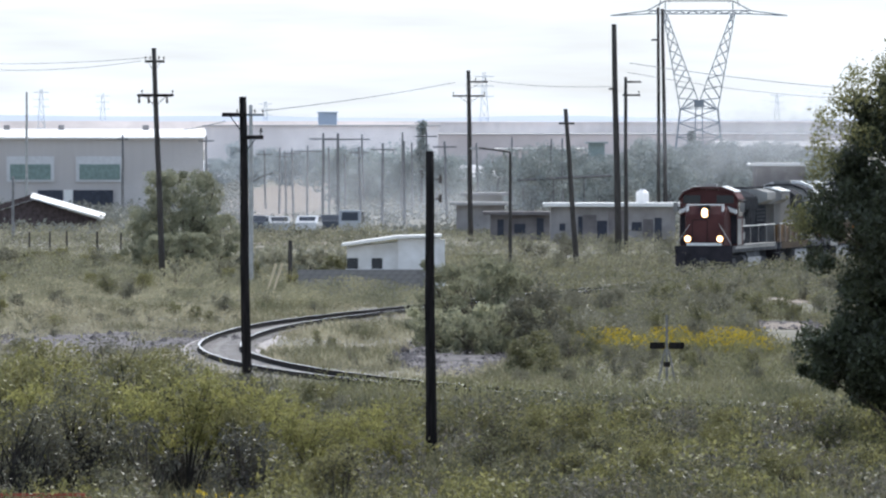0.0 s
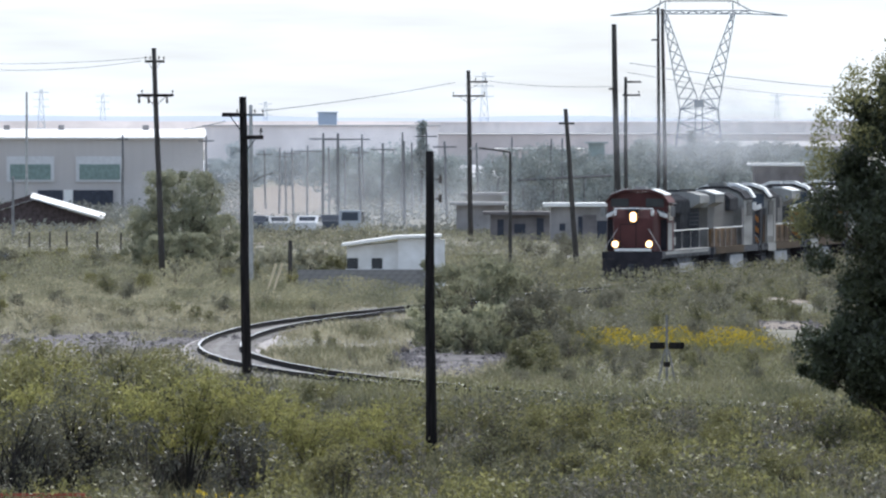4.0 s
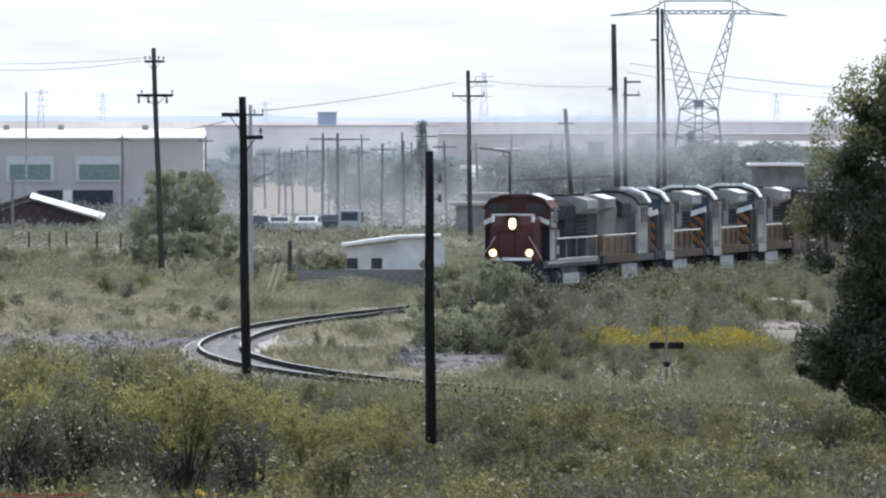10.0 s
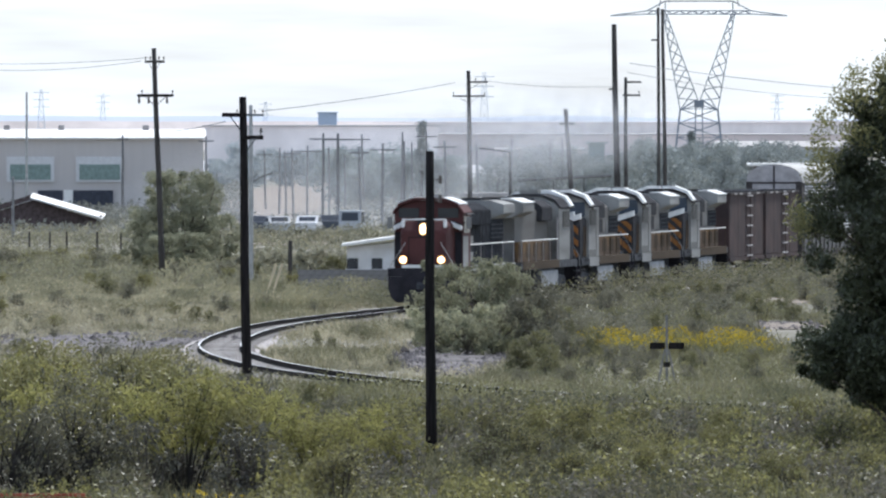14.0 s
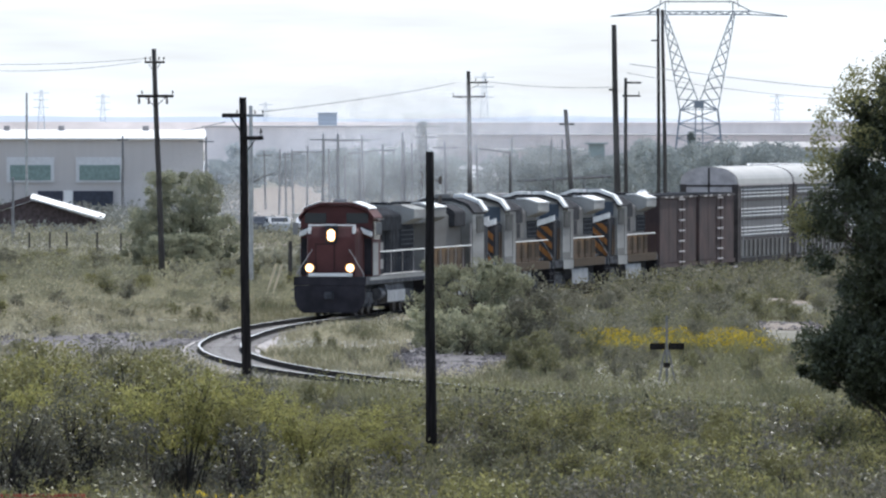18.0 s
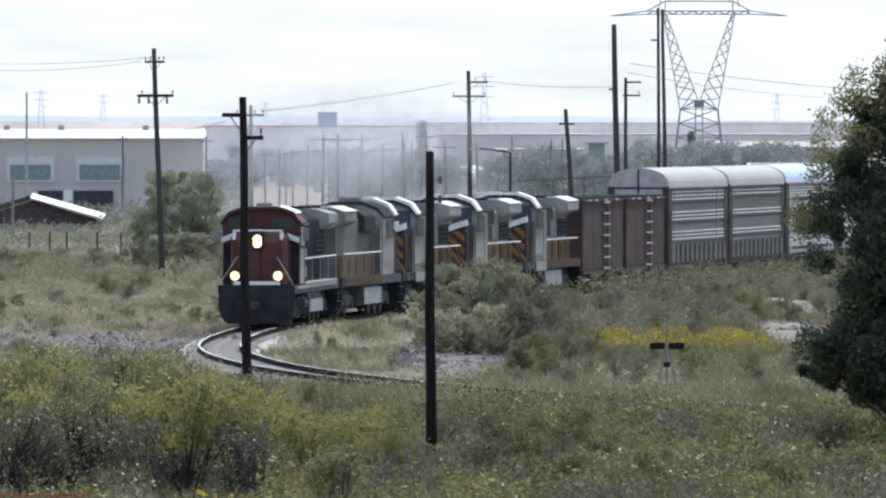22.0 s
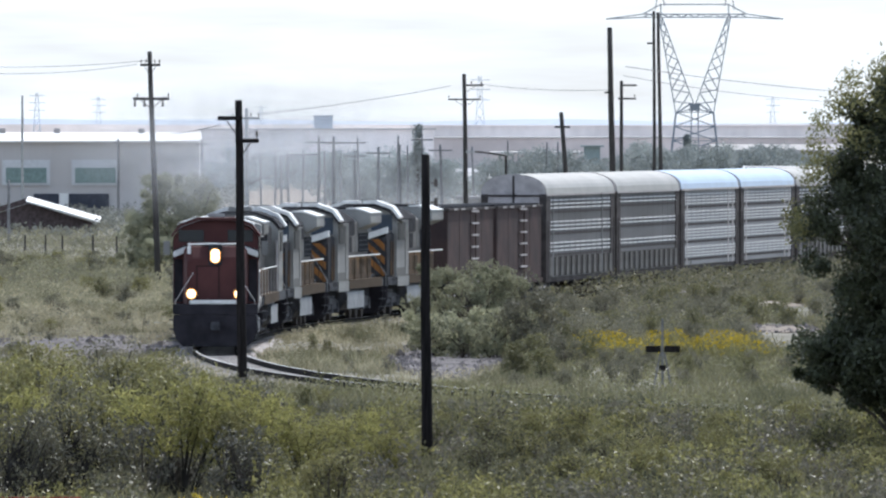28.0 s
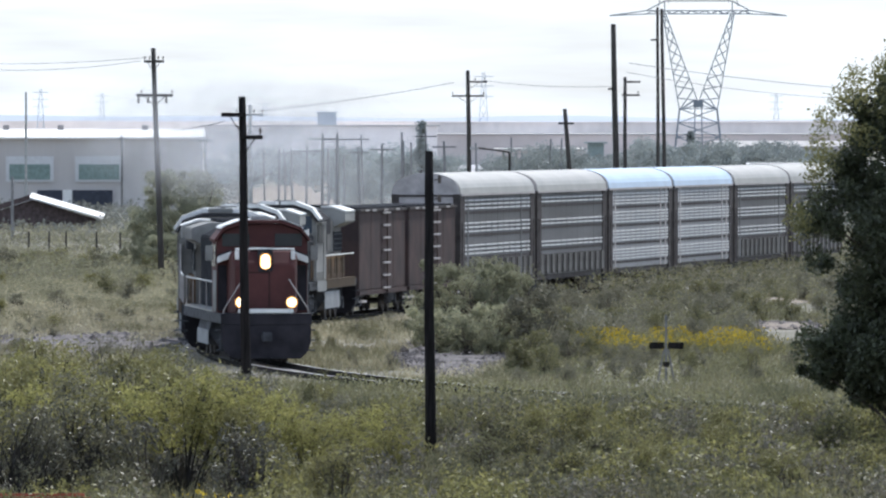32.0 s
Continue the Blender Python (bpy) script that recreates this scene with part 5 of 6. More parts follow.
M_BROWN = mat("oxide_brown", (0.078, 0.052, 0.049), 0.8, var=0.25, scale=0.7, fine=6, dirt=(0.054, 0.041, 0.042), spec=0.12)
M_RUNG = mat("worn_rung", (0.45, 0.42, 0.41), 0.8, var=0.2, spec=0.12)
M_RACK = mat("galvanised_rack", (0.168, 0.168, 0.172), 0.8, 0.1, var=0.25, scale=0.35, dirt=(0.12, 0.118, 0.119), spec=0.12, stretch=ALONG)
M_PANELP = mat("pale_rack_panel", (0.29, 0.29, 0.295), 0.8, var=0.2, scale=0.35, spec=0.12, stretch=ALONG)
M_RACKD = mat("rack_end", (0.075, 0.066, 0.065), 0.8, var=0.3, spec=0.12)
M_DOORG = mat("rack_door", (0.46, 0.43, 0.43), 0.8, var=0.2, spec=0.12)
M_ROOFT = mat("cream_rack_roof", (0.35, 0.337, 0.315), 0.5, var=0.1, scale=0.5)
# Blue sky reflected in the metal is put into the base colour.
M_ROOFW = mat("sky_tinted_rack_roof", (0.42, 0.53, 0.68), 0.4, var=0.08, scale=0.5)
M_SLOT = mat("bright_panel_slot", (0.64, 0.64, 0.64), 0.8, var=0.08, spec=0.12)


def wheelset(parent, x, r=0.52):
    bm = BM()
    for y in (-0.75, 0.75):
        rod(bm, (0, y - 0.07, 0), (0, y + 0.07, 0), r, n=20)
        s = 1 if y > 0 else -1
        rod(bm, (0, y - s * 0.09, 0), (0, y - s * 0.06, 0), r + 0.03, n=20)
        for k in range(4):
            a = k * math.pi / 2
            rod(bm, (math.cos(a) * r * 0.55, y + s * 0.065, math.sin(a) * r * 0.55), (math.cos(a) * r * 0.55, y + s * 0.078, math.sin(a) * r * 0.55), 0.05, n=6)
    rod(bm, (0, -0.8, 0), (0, 0.8, 0), 0.08, n=8)
    return part("wheelset", bm, M_STEELW, parent, at=(x, 0, r))


def bogie(car, x, axles, base, r=0.52, wheels=None):
    for y in (-1.02, 1.02):
        bm = BM()
        prism(bm, [(-base / 2 - 0.55, 0.62), (-base / 2 - 0.4, 0.5), (base / 2 + 0.4, 0.5), (base / 2 + 0.55, 0.62), (base / 2 + 0.45, 0.85), (0.5, 0.95), (-0.5, 0.95), (-base / 2 - 0.45, 0.85)], y - 0.08, y + 0.08, "y")
        for k in range(axles):
            a = -base / 2 + base * k / (axles - 1)
            box(bm, a - 0.2, a + 0.2, y - 0.13, y + 0.13, 0.38, 0.75)
        f = part("bogie_frame", bm, M_UNDER, car, at=(x, 0, 0))
    for k in range(axles):
        wheels.append(wheelset(car, x - base / 2 + base * k / (axles - 1), r))
    return f


def handrail(car, x0, x1, y, material, posts, post=None, z0=1.62, z1=2.62, label="white tube handrail"):
    bm = rod(BM(), (x0, y, z1), (x1, y, z1), 0.028, n=5)
    h = part("handrail", bm, material, car, label)
    for k in range(posts):
        x = x0 + (x1 - x0) * k / max(1, posts - 1)
        part("stanchion", rod(BM(), (x, y, z0), (x, y, z1), 0.016, n=5), post or M_RUNG, h)


def clip_band(lo, hi, slope, y0, y1, z0, z1):
    """The part of the slanting band lo < z + slope * y < hi that lies in a rectangle."""
    poly = [(y0, z0), (y1, z0), (y1, z1), (y0, z1)]
    for sign, lim in ((1, lo), (-1, hi)):
        kept = []
        for p, q in zip(poly, poly[1:] + poly[:1]):
            dp, dq = (sign * (v[1] + slope * v[0] - lim) for v in (p, q))
            if dp >= 0:
                kept.append(p)
            if dp * dq < 0:
                f = dp / (dp - dq)
                kept.append((p[0] + (q[0] - p[0]) * f, p[1] + (q[1] - p[1]) * f))
        poly = kept
    return poly


def locomotive(name, label, length, leader, group="locomotives"):
    """Road diesel, running board along +x to the nose. Returns the thing and its wheelsets."""
    c = thing(name, label, "locomotive", group=group)
    wheels = []
    e = length / 2 - 0.75
    six = length > 20
    cabm, hoodm = (M_RED, M_BLACK) if leader else (M_CABG, M_HOODG)
    low = M_RED if leader else M_YELL
    part("underframe", box(BM(), -e, e, -1.5, 1.5, 1.28, 1.62), M_UNDER, c, bevel=0.03)
    part("sill_stripe", box(BM(), -e + 1.2, e - 1.2, 1.505, 1.52, 1.46, 1.60), M_LGREY if leader else M_HOODD, c)
    if not leader:
        part("cab_skirt", box(BM(), e - 6.4, e - 2.8, 1.522, 1.537, 1.22, 1.64), M_LGREY, c, "grey panel below the cab")
    part("underbody", box(BM(), -e + 0.9, e - 0.9, -1.0, 1.0, 0.42, 1.275), M_BLACK, c, "black underbody between the wheels")
    # fuel tank
    tl = 3.4 if six else 2.4
    tp = [(-1.35, 1.26), (-1.45, 0.9), (-1.1, 0.42), (1.1, 0.42), (1.45, 0.9), (1.35, 1.26)]
    tank = part("fuel_tank", prism(BM(), tp, -tl + 0.4, tl - 0.4), M_UNDER, c, "dark fuel tank")
    for y in (-1.48, 1.455):
        part("tank_panel", box(BM(), -tl + 0.7, tl - 0.3, y, y + 0.025, 0.5, 0.98 if leader else 1.18), M_TANK, tank, "pale tank side panel")
    part("air_reservoir", rod(BM(), (-tl + 0.6, 1.2, 1.1), (0.0, 1.2, 1.1), 0.16, n=10), M_LGREY, c)
    bx = e - 3.9 if six else e - 3.2
    for s in (-1, 1):
        bogie(c, s * bx, 3 if six else 2, 4.1 if six else 2.7, wheels=wheels)
    # hood
    hw, ht = (0.92 if leader else 1.0), 4.25
    cab0, cab1 = (e - 4.6, e - 2.0) if leader else (e - 6.6, e - 2.7)
    hood = [(-hw, 1.625), (hw, 1.625), (hw, 3.95), (0.62, ht), (-0.62, ht), (-hw, 3.95)]
    hd = part("long_hood", prism(BM(), hood, -e + (0.35 if leader else 1.4), cab0 - 0.004), hoodm, c, bevel=0.02)
    if not leader:
        for q in (-1, 1):
            y0, y1 = sorted((q * (hw + 0.002), q * 1.16))
            side = part("lower_side", box(BM(), -e + 1.42, cab0 - 0.06, y0, y1, 1.66, 2.56), M_YELL, c, "dull brownish yellow lower body side", bevel=0.02)
            y0, y1 = sorted((q * 1.17, q * 1.5))
            part("walkway", box(BM(), -e + 0.4, cab0 - 0.1, y0, y1, 1.625, 1.66), M_STAIN, c, "grimy walkway deck")
            y0, y1 = sorted((q * 1.505, q * 1.525))
            part("sill_plate", box(BM(), -e + 0.6, cab0 - 0.06, y0, y1, 1.30, 1.66), M_STAIN, side, "dirty brown sill plate")
            for k in range(4):
                x = -e + 1.6 + k * 2.6
                y0, y1 = sorted((q * 1.161, q * 1.175))
                part("access_panel", box(BM(), x, x + 1.5, y0, y1, 1.85, 2.45), M_STAIN, side, "stained access panel")
    else:
        part("hood_band", box(BM(), -e + 0.5, cab0 - 0.3, hw + 0.002, hw + 0.012, 1.7, 3.3), M_BLACK, hd, "dull black hood side")
    n = int((cab0 + e - (1 if leader else 1.8)) / 1.15)
    y0 = hw + 0.013
    for k in range(n):
        x = -e + (0.7 if leader else 1.5) + k * 1.15
        if leader:
            dr = part("hood_door", box(BM(), x, x + 1.08, y0, y0 + 0.018, 1.72, 2.70), M_BLACK, hd)
            part("latch", box(BM(), x + 0.9, x + 0.98, y0 + 0.02, y0 + 0.04, 2.2, 2.32), M_UNDER, dr)
        part("upper_door", box(BM(), x, x + 1.08, y0, y0 + 0.018, 2.76, 3.4), M_BLACK if leader else (M_HOODD if k % 4 == 1 else M_HOODG), hd)
    # The tail grille's black also paints shadow below the radiator wing.
    for x0, x1, z0, z1, lab in ((-e + (0.5 if leader else 1.5), -e + 4.9, 2.74, 3.52, "radiator grille darkened for wing shadow"), (cab0 - 2.4, cab0 - 0.8, 2.85, 3.6, "dark intake grille")):
        gr = part("grille", box(BM(), x0, x1, hw + 0.034, hw + 0.05, z0, z1), M_BLACK, hd, lab)
        for k in range(4):
            z = z0 + (z1 - z0) * (k + 0.5) / 4
            part("slat", box(BM(), x0, x1, hw + 0.052, hw + 0.068, z - 0.02, z + 0.02), M_UNDER, gr)
    # radiator wings at the tail
    wing = [(-1.5, 3.92), (-0.93, 3.66), (0.93, 3.66), (1.5, 3.92), (1.5, 4.32), (0.9, 4.5), (-0.9, 4.5), (-1.5, 4.32)]
    part("radiator_wing", prism(BM(), wing, -e + 0.6, -e + 4.6), M_CABG if not leader else M_LGREY, c, "overhanging radiator housing", bevel=0.03)
    if not leader:
        for q in (-1, 1):
            # White shoulder plate paints sunlight on the radiator housing.
            part("radiator_roof", prism(BM(), [(q * 0.5, 4.504), (q * 0.9, 4.504), (q * 1.51, 4.324), (q * 1.53, 4.37), (q * 0.92, 4.57), (q * 0.5, 4.56)], -e + 0.58, -e + 4.62), M_WHITE, c, "white plate for sun on the radiator roof")
    part("radiator_top", box(BM(), -e + 0.8, -e + 4.4, -0.45, 0.45, 4.504, 4.60), M_BLACK if leader else M_HOODD, c, "dark radiator mesh", bevel=0.03)
    for k in range(3):
        part("roof_fan", rod(BM(), (-e + 5.6 + k * 1.5, 0, ht + 0.005), (-e + 5.6 + k * 1.5, 0, ht + 0.12), 0.55, n=14), M_BLACK if leader else M_HOODD, c)
    # Dark strip along the hood top sets off the painted highlights.
    part("hood_roof", box(BM(), -e + (0.4 if leader else 1.45), cab0 - 0.02, -0.6, 0.6, ht + 0.002, ht + 0.03), M_BLACK, hd, "dark hood roof strip")
    part("exhaust_silencer", box(BM(), -0.6 + 0.4, 1.8, -0.55, 0.55, ht + 0.005, ht + 0.26), M_BLACK, c, "sooty exhaust silencer", bevel=0.04)
    bw = 1.42 if leader else 1.25
    part("brake_blister", prism(BM(), [(-bw, 3.45), (bw, 3.45), (bw, 4.1), (0.8, 4.42), (-0.8, 4.42), (-bw, 4.1)], cab0 - (7.5 if leader else 4.2), cab0 - 0.5), M_BLACK if leader else M_HOODD, c, bevel=0.04)
    # cab with a cambered roof
    cb = [(-1.5, 1.625), (1.5, 1.625), (1.5, 4.02), (1.22, 4.34), (0.6, 4.56), (-0.6, 4.56), (-1.22, 4.34), (-1.5, 4.02)]
    cab = part("cab", prism(BM(), cb, cab0, cab1), cabm, c, bevel=0.03)
    rf = [(-1.56, 3.98), (-1.26, 4.36), (-0.62, 4.58), (0.62, 4.58), (1.26, 4.36), (1.56, 3.98), (1.58, 4.06), (1.30, 4.44), (0.64, 4.68), (-0.64, 4.68), (-1.30, 4.44), (-1.58, 4.06)]
    # Roof top kept dark so only the white edges look sunlit.
    part("roof", prism(BM(), rf, cab0 - 0.05, cab1 + (0.2 if leader else 0.02)), M_RED if leader else M_HOODD, cab, "dark cambered cab roof")
    if not leader:
        for q in (-1, 1):
            # Sun glare along the roof edge is modelled as a white band.
            sp = [(q * 0.1, 4.685), (q * 0.64, 4.69), (q * 1.31, 4.45), (q * 1.60, 4.06), (q * 1.66, 4.13), (q * 1.36, 4.57), (q * 0.68, 4.83), (q * 0.1, 4.82)]
            part("roof_edge", prism(BM(), sp, cab1 - 0.9, cab1 + 0.30), M_WHITE, cab, "white roof edge painted as sunlit")
        part("roof_visor", prism(BM(), rf, cab1 + 0.03, cab1 + 0.26), M_HOODD, cab, "pale cab roof visor")
        part("roof_box", box(BM(), cab0 + 0.5, cab0 + 1.6, -0.45, 0.45, 4.69, 4.86), M_LGREY, cab, "pale air conditioner on the roof", bevel=0.04)
        part("cab_door", box(BM(), cab0 + 0.35, cab0 + 1.2, 1.503, 1.525, 1.7, 3.6), M_CABG, cab, "grey side door")
        part("kick_band", box(BM(), cab0 + 0.1, cab1 - 0.1, 1.503, 1.512, 1.66, 2.0), M_HOODG, cab, "dirty lower band")
    if leader:
        for q in (-1, 1):
            # Pale strip imitates sun catching the roof edge.
            sp = [(q * 0.70, 4.69), (q * 1.29, 4.47), (q * 1.36, 4.40), (q * 1.37, 4.43), (q * 1.30, 4.50), (q * 0.70, 4.72)]
            part("roof_strip", prism(BM(), sp, cab0, cab1 + 0.15), M_WHITE, cab, "pale strip for sun on the roof edge")
        part("horn", box(BM(), cab0 + 0.8, cab0 + 1.5, -0.3, 0.3, 4.69, 4.82), M_ROOFL, cab, "roof horn cluster", bevel=0.03)
    for y0, y1 in ((-1.32, -0.42), (0.42, 1.32)):
        part("windscreen", box(BM(), cab1 + 0.002, cab1 + 0.03, y0, y1, 3.82 if leader else 3.56, 4.24), M_WIN if leader else M_BLUEG, cab, "windscreen pane")
    for y in (-1.53, 1.505):
        win = part("side_window", box(BM(), cab1 - (2.2 if leader else 2.7), cab1 - 0.3, y, y + 0.025, 3.15, 3.88), M_WIN if leader else M_WINF, cab, "dark cab side window", bevel=0.01)
        part("window_bar", box(BM(), cab1 - 1.3, cab1 - 1.22, y - 0.005, y + 0.03, 3.2, 3.95), cabm, win)
    part("sunshade", box(BM(), cab1 - 2.3, cab1 - 0.3, 1.505, 1.7, 3.97, 4.0), M_LGREY, cab)
    # nose
    nt = 3.66 if leader else 3.46
    if leader:
        # tapered nose between the two side platforms
        nb = BM()
        ring = []
        for x, w, zt in ((cab1 + 0.003, 1.16, nt + 0.05), (e - 0.7, 1.06, nt), (e - 0.35, 0.98, nt - 0.4)):
            ring.append([nb.verts.new(p) for p in ((x, -w, 1.625), (x, w, 1.625), (x, w, zt - 0.16), (x, w - 0.16, zt), (x, 0.16 - w, zt), (x, -w, zt - 0.16))])
        for r0, r1 in zip(ring, ring[1:]):
            for i in range(6):
                nb.faces.new((r0[i], r0[(i + 1) % 6], r1[(i + 1) % 6], r1[i]))
        nb.faces.new(ring[0][::-1])
        nb.faces.new(ring[-1])
        nose = part("nose", nb, cabm, c, bevel=0.03)
        part("nose_door", box(BM(), e - 0.348, e - 0.325, -0.62, 0.1, 1.75, 2.95), M_RED, nose, "dark red nose door", bevel=0.01)
        part("door_frame", box(BM(), e - 0.347, e - 0.335, -0.68, 0.16, 1.70, 3.0), M_STAINR, nose)
        for q in (-1, 1):
            bd = [(q * 1.04, 3.44), (q * 1.5, 3.27), (q * 1.5, 3.48), (q * 1.04, 3.67)]
            nbd = part("number_board", prism(BM(), bd, cab1 + 0.06, cab1 + 0.42), M_WHITE, cab, "white sloping number board", bevel=0.02)
            part("board_hood", prism(BM(), [(u, v + 0.22) if v < 3.46 else (u, v + 0.05) for u, v in bd], cab1 + 0.05, cab1 + 0.4), M_PILOT, nbd, "dark hood over the number board")
            y0, y1 = sorted((q * 0.86, q * 0.99))
            part("marker_light", box(BM(), e - 0.72, e - 0.42, y0, y1, 3.40, 3.70), M_WHITE, nose, "small pale marker lamp", bevel=0.02)
            # Near-black plate paints the shaded cab face next to the nose.
            part("platform_shade", box(BM(), cab1 + 0.01, cab1 + 0.03, min(q * 1.17, q * 1.47), max(q * 1.17, q * 1.47), 1.7, 3.2), M_PILOT, cab, "dark plate for shade beside the nose")
            y0, y1 = sorted((q * 1.503, q * 1.53))
            part("cab_side_panel", box(BM(), cab1 - 1.7, cab1 - 0.05, y0, y1, 1.66, 3.02), M_LGREY, cab, "pale grey cab side panel", bevel=0.008)
            part("mirror", box(BM(), cab1 - 0.25, cab1 - 0.18, q * 1.74 - 0.12, q * 1.74 + 0.12, 3.35, 3.85), M_LGREY, cab, "pale cab mirror", bevel=0.01)
            part("mirror_arm", rod(BM(), (cab1 - 0.22, q * 1.5, 3.62), (cab1 - 0.22, q * 1.66, 3.62), 0.02, n=5), M_PILOT, cab)
        part("nose_rail", rod(BM(), (e - 0.6, -0.98, nt + 0.09), (e - 0.6, 0.98, nt + 0.09), 0.03, n=6), M_WHITE, nose, "white rail over the nose")
        # Pale grey on the red nose imitates sun on its top.
        part("nose_ledge", box(BM(), cab1 + 0.3, e - 0.75, -0.45, 0.1, nt + 0.06, nt + 0.14), M_LGREY, nose, "nose top box coloured pale as sunlit")
        part("pilot_beam", box(BM(), e - 0.02, e + 0.15, -1.5, 1.5, 1.275, 1.63), M_PILOT, c, "dark end beam")
        # Sun on the deck is put into its pale colour.
        for y in (0.955, -1.5):
            part("walkway", box(BM(), -e + 0.4, cab0 - 0.1, y, y + 0.545, 1.625, 1.665), M_ROOFL, c, "walkway deck coloured pale as sunlit")
        part("air_tank", rod(BM(), (tl + 0.1, 1.2, 0.86), (tl + 1.5, 1.2, 0.86), 0.26, n=14), M_UNDER, c, "dark air tank", bevel=0.02)
    else:
        nz = [(cab1 + 0.003, 1.625), (e - 0.35, 1.625), (e - 0.35, nt - 0.22), (e - 0.65, nt), (cab1 + 0.003, nt + 0.05)]
        nose = part("nose", prism(BM(), nz, -1.38, 1.38, "y"), M_HOODD, c, bevel=0.06)
        vz = [(-1.42, 3.84), (0.55, 3.46), (1.42, 3.74), (1.42, 3.48), (0.55, 3.2), (-1.42, 3.62)]
        # The chevron's white also carries sun on the nose top.
        part("nose_visor", prism(BM(), vz, e - 0.62, e - 0.30), M_WHITE, nose, "white chevron for the sunlit nose top")
        for k in range(10):
            c0 = 0.55 + k * 0.56
            poly = clip_band(c0, c0 + 0.29, 0.92, -1.3, 1.3, 1.68, nt - 0.24)
            if len(poly) > 2:
                part("nose_stripe", prism(BM(), poly, e - 0.345, e - 0.328), M_STRIPE, nose, "diagonal warning stripe")
        for k in range(4):
            x0 = cab1 + 0.15 + k * 0.35
            st = BM()
            vs = [st.verts.new(p) for p in ((x0, 1.385, 1.7), (x0 + 0.18, 1.385, 1.7), (x0 + 0.05, 1.385, nt - 0.35), (x0 - 0.13, 1.385, nt - 0.35))]
            wv = [st.verts.new(v.co + Vector((0, 0.012, 0))) for v in vs]
            st.faces.new(wv)
            st.faces.new(vs[::-1])
            for i in range(4):
                st.faces.new((vs[i], vs[(i + 1) % 4], wv[(i + 1) % 4], wv[i]))
            part("nose_stripe", st, M_BLACK if k % 2 else M_YELL, nose, "diagonal warning stripe")
    # front platform, pilot, plough, steps
    part("anticlimber", box(BM(), e - 0.33, e + 0.12, -0.9, 0.9, 1.64, 1.78), M_WHITE if leader else M_LGREY, c, "pale anticlimber edge", bevel=0.02)
    for s in (1, -1):
        pl = [(-1.48, 1.27), (-1.48, 0.72), (-1.36, 0.36), (-1.12, 0.14), (1.12, 0.14), (1.36, 0.36), (1.48, 0.72), (1.48, 1.27)]
        part("pilot", prism(BM(), pl, min(s * (e - 0.02), s * (e + 0.16)), max(s * (e - 0.02), s * (e + 0.16))), M_PILOT, c, "dark snow plough pilot", bevel=0.03)
        part("coupler", box(BM(), min(s * (e + 0.1), s * (e + 0.74)), max(s * (e + 0.1), s * (e + 0.74)), -0.16, 0.16, 0.72, 1.02), M_UNDER, c, bevel=0.03)
        for y in (-1, 1):
            for k in range(3):
                part("step", box(BM(), s * (e - 0.35) - 0.25, s * (e - 0.35) + 0.25, y * 1.5 - 0.12, y * 1.5 + 0.12, 0.4 + k * 0.33, 0.44 + k * 0.33), M_UNDER, c)
    for y in (-1.44, 1.44):
        handrail(c, -e + 0.6, cab0 - 0.2, y, M_WHITE, 5 if leader else 6, M_RUNG if length > 21 else M_STAIN)
    for y in (-1.4, 1.4):
        part("grab_rail", rod(BM(), (e - 0.2, y * 0.55, 2.75), (e + 0.02, y, 1.75), 0.018, n=5), M_RUNG if leader else M_LGREY, c, "sloping white grab rail")
        part("grab_rail", rod(BM(), (e + 0.02, y, 1.75), (e + 0.02, y * 1.02, 0.9), 0.018, n=5), M_RUNG if leader else M_LGREY, c)
        part("door_rail", rod(BM(), (cab0 - 0.12, y * 1.02, 1.65), (cab0 - 0.12, y * 1.02, 3.6), 0.05, n=5), M_RUNG, c, "white cab corner rail")
    if leader:
        part("electrical_cabinet", box(BM(), cab0 - 1.5, cab0 - 0.3, hw + 0.05, 1.42, 1.63, 3.1), M_HOODD, c, "dark cabinet behind the cab", bevel=0.03)
        for z in (1.9, 2.6):
            part("cabinet_door", box(BM(), cab0 - 1.35, cab0 - 0.45, 1.425, 1.44, z, z + 0.4), M_LGREY, c, "pale cabinet door")
        for z in (3.42, 3.26):
            part("headlight", rod(BM(), (e - 0.285, 0, z), (e - 0.27, 0, z), 0.14, n=14), M_LAMP, c, "glowing headlight")
            # Wider glowing disc behind the lens paints its halo.
            part("halo_ring", rod(BM(), (e - 0.30, 0, z), (e - 0.287, 0, z), 0.185, n=14), M_LAMPHALO, c, "glowing ring imitating the lamp halo")
        for y in (-0.84, 0.84):
            part("ditch_housing", rod(BM(), (e - 0.3, y, 2.0), (e + 0.10, y, 2.0), 0.19, n=14), M_BLACK, c)
            part("ditch_light", rod(BM(), (e + 0.103, y, 2.0), (e + 0.115, y, 2.0), 0.14, n=14), M_LAMP, c, "glowing ditch light")
            # Same added halo disc for the ditch light.
            part("halo_ring", rod(BM(), (e + 0.085, y, 2.0), (e + 0.1015, y, 2.0), 0.19, n=14), M_LAMPHALO, c, "glowing ring imitating the lamp halo")
        part("headlight_mount", box(BM(), e - 0.7, e - 0.29, -0.24, 0.24, 3.0, 3.74), M_BLACK, c, bevel=0.03)
    return c, wheels


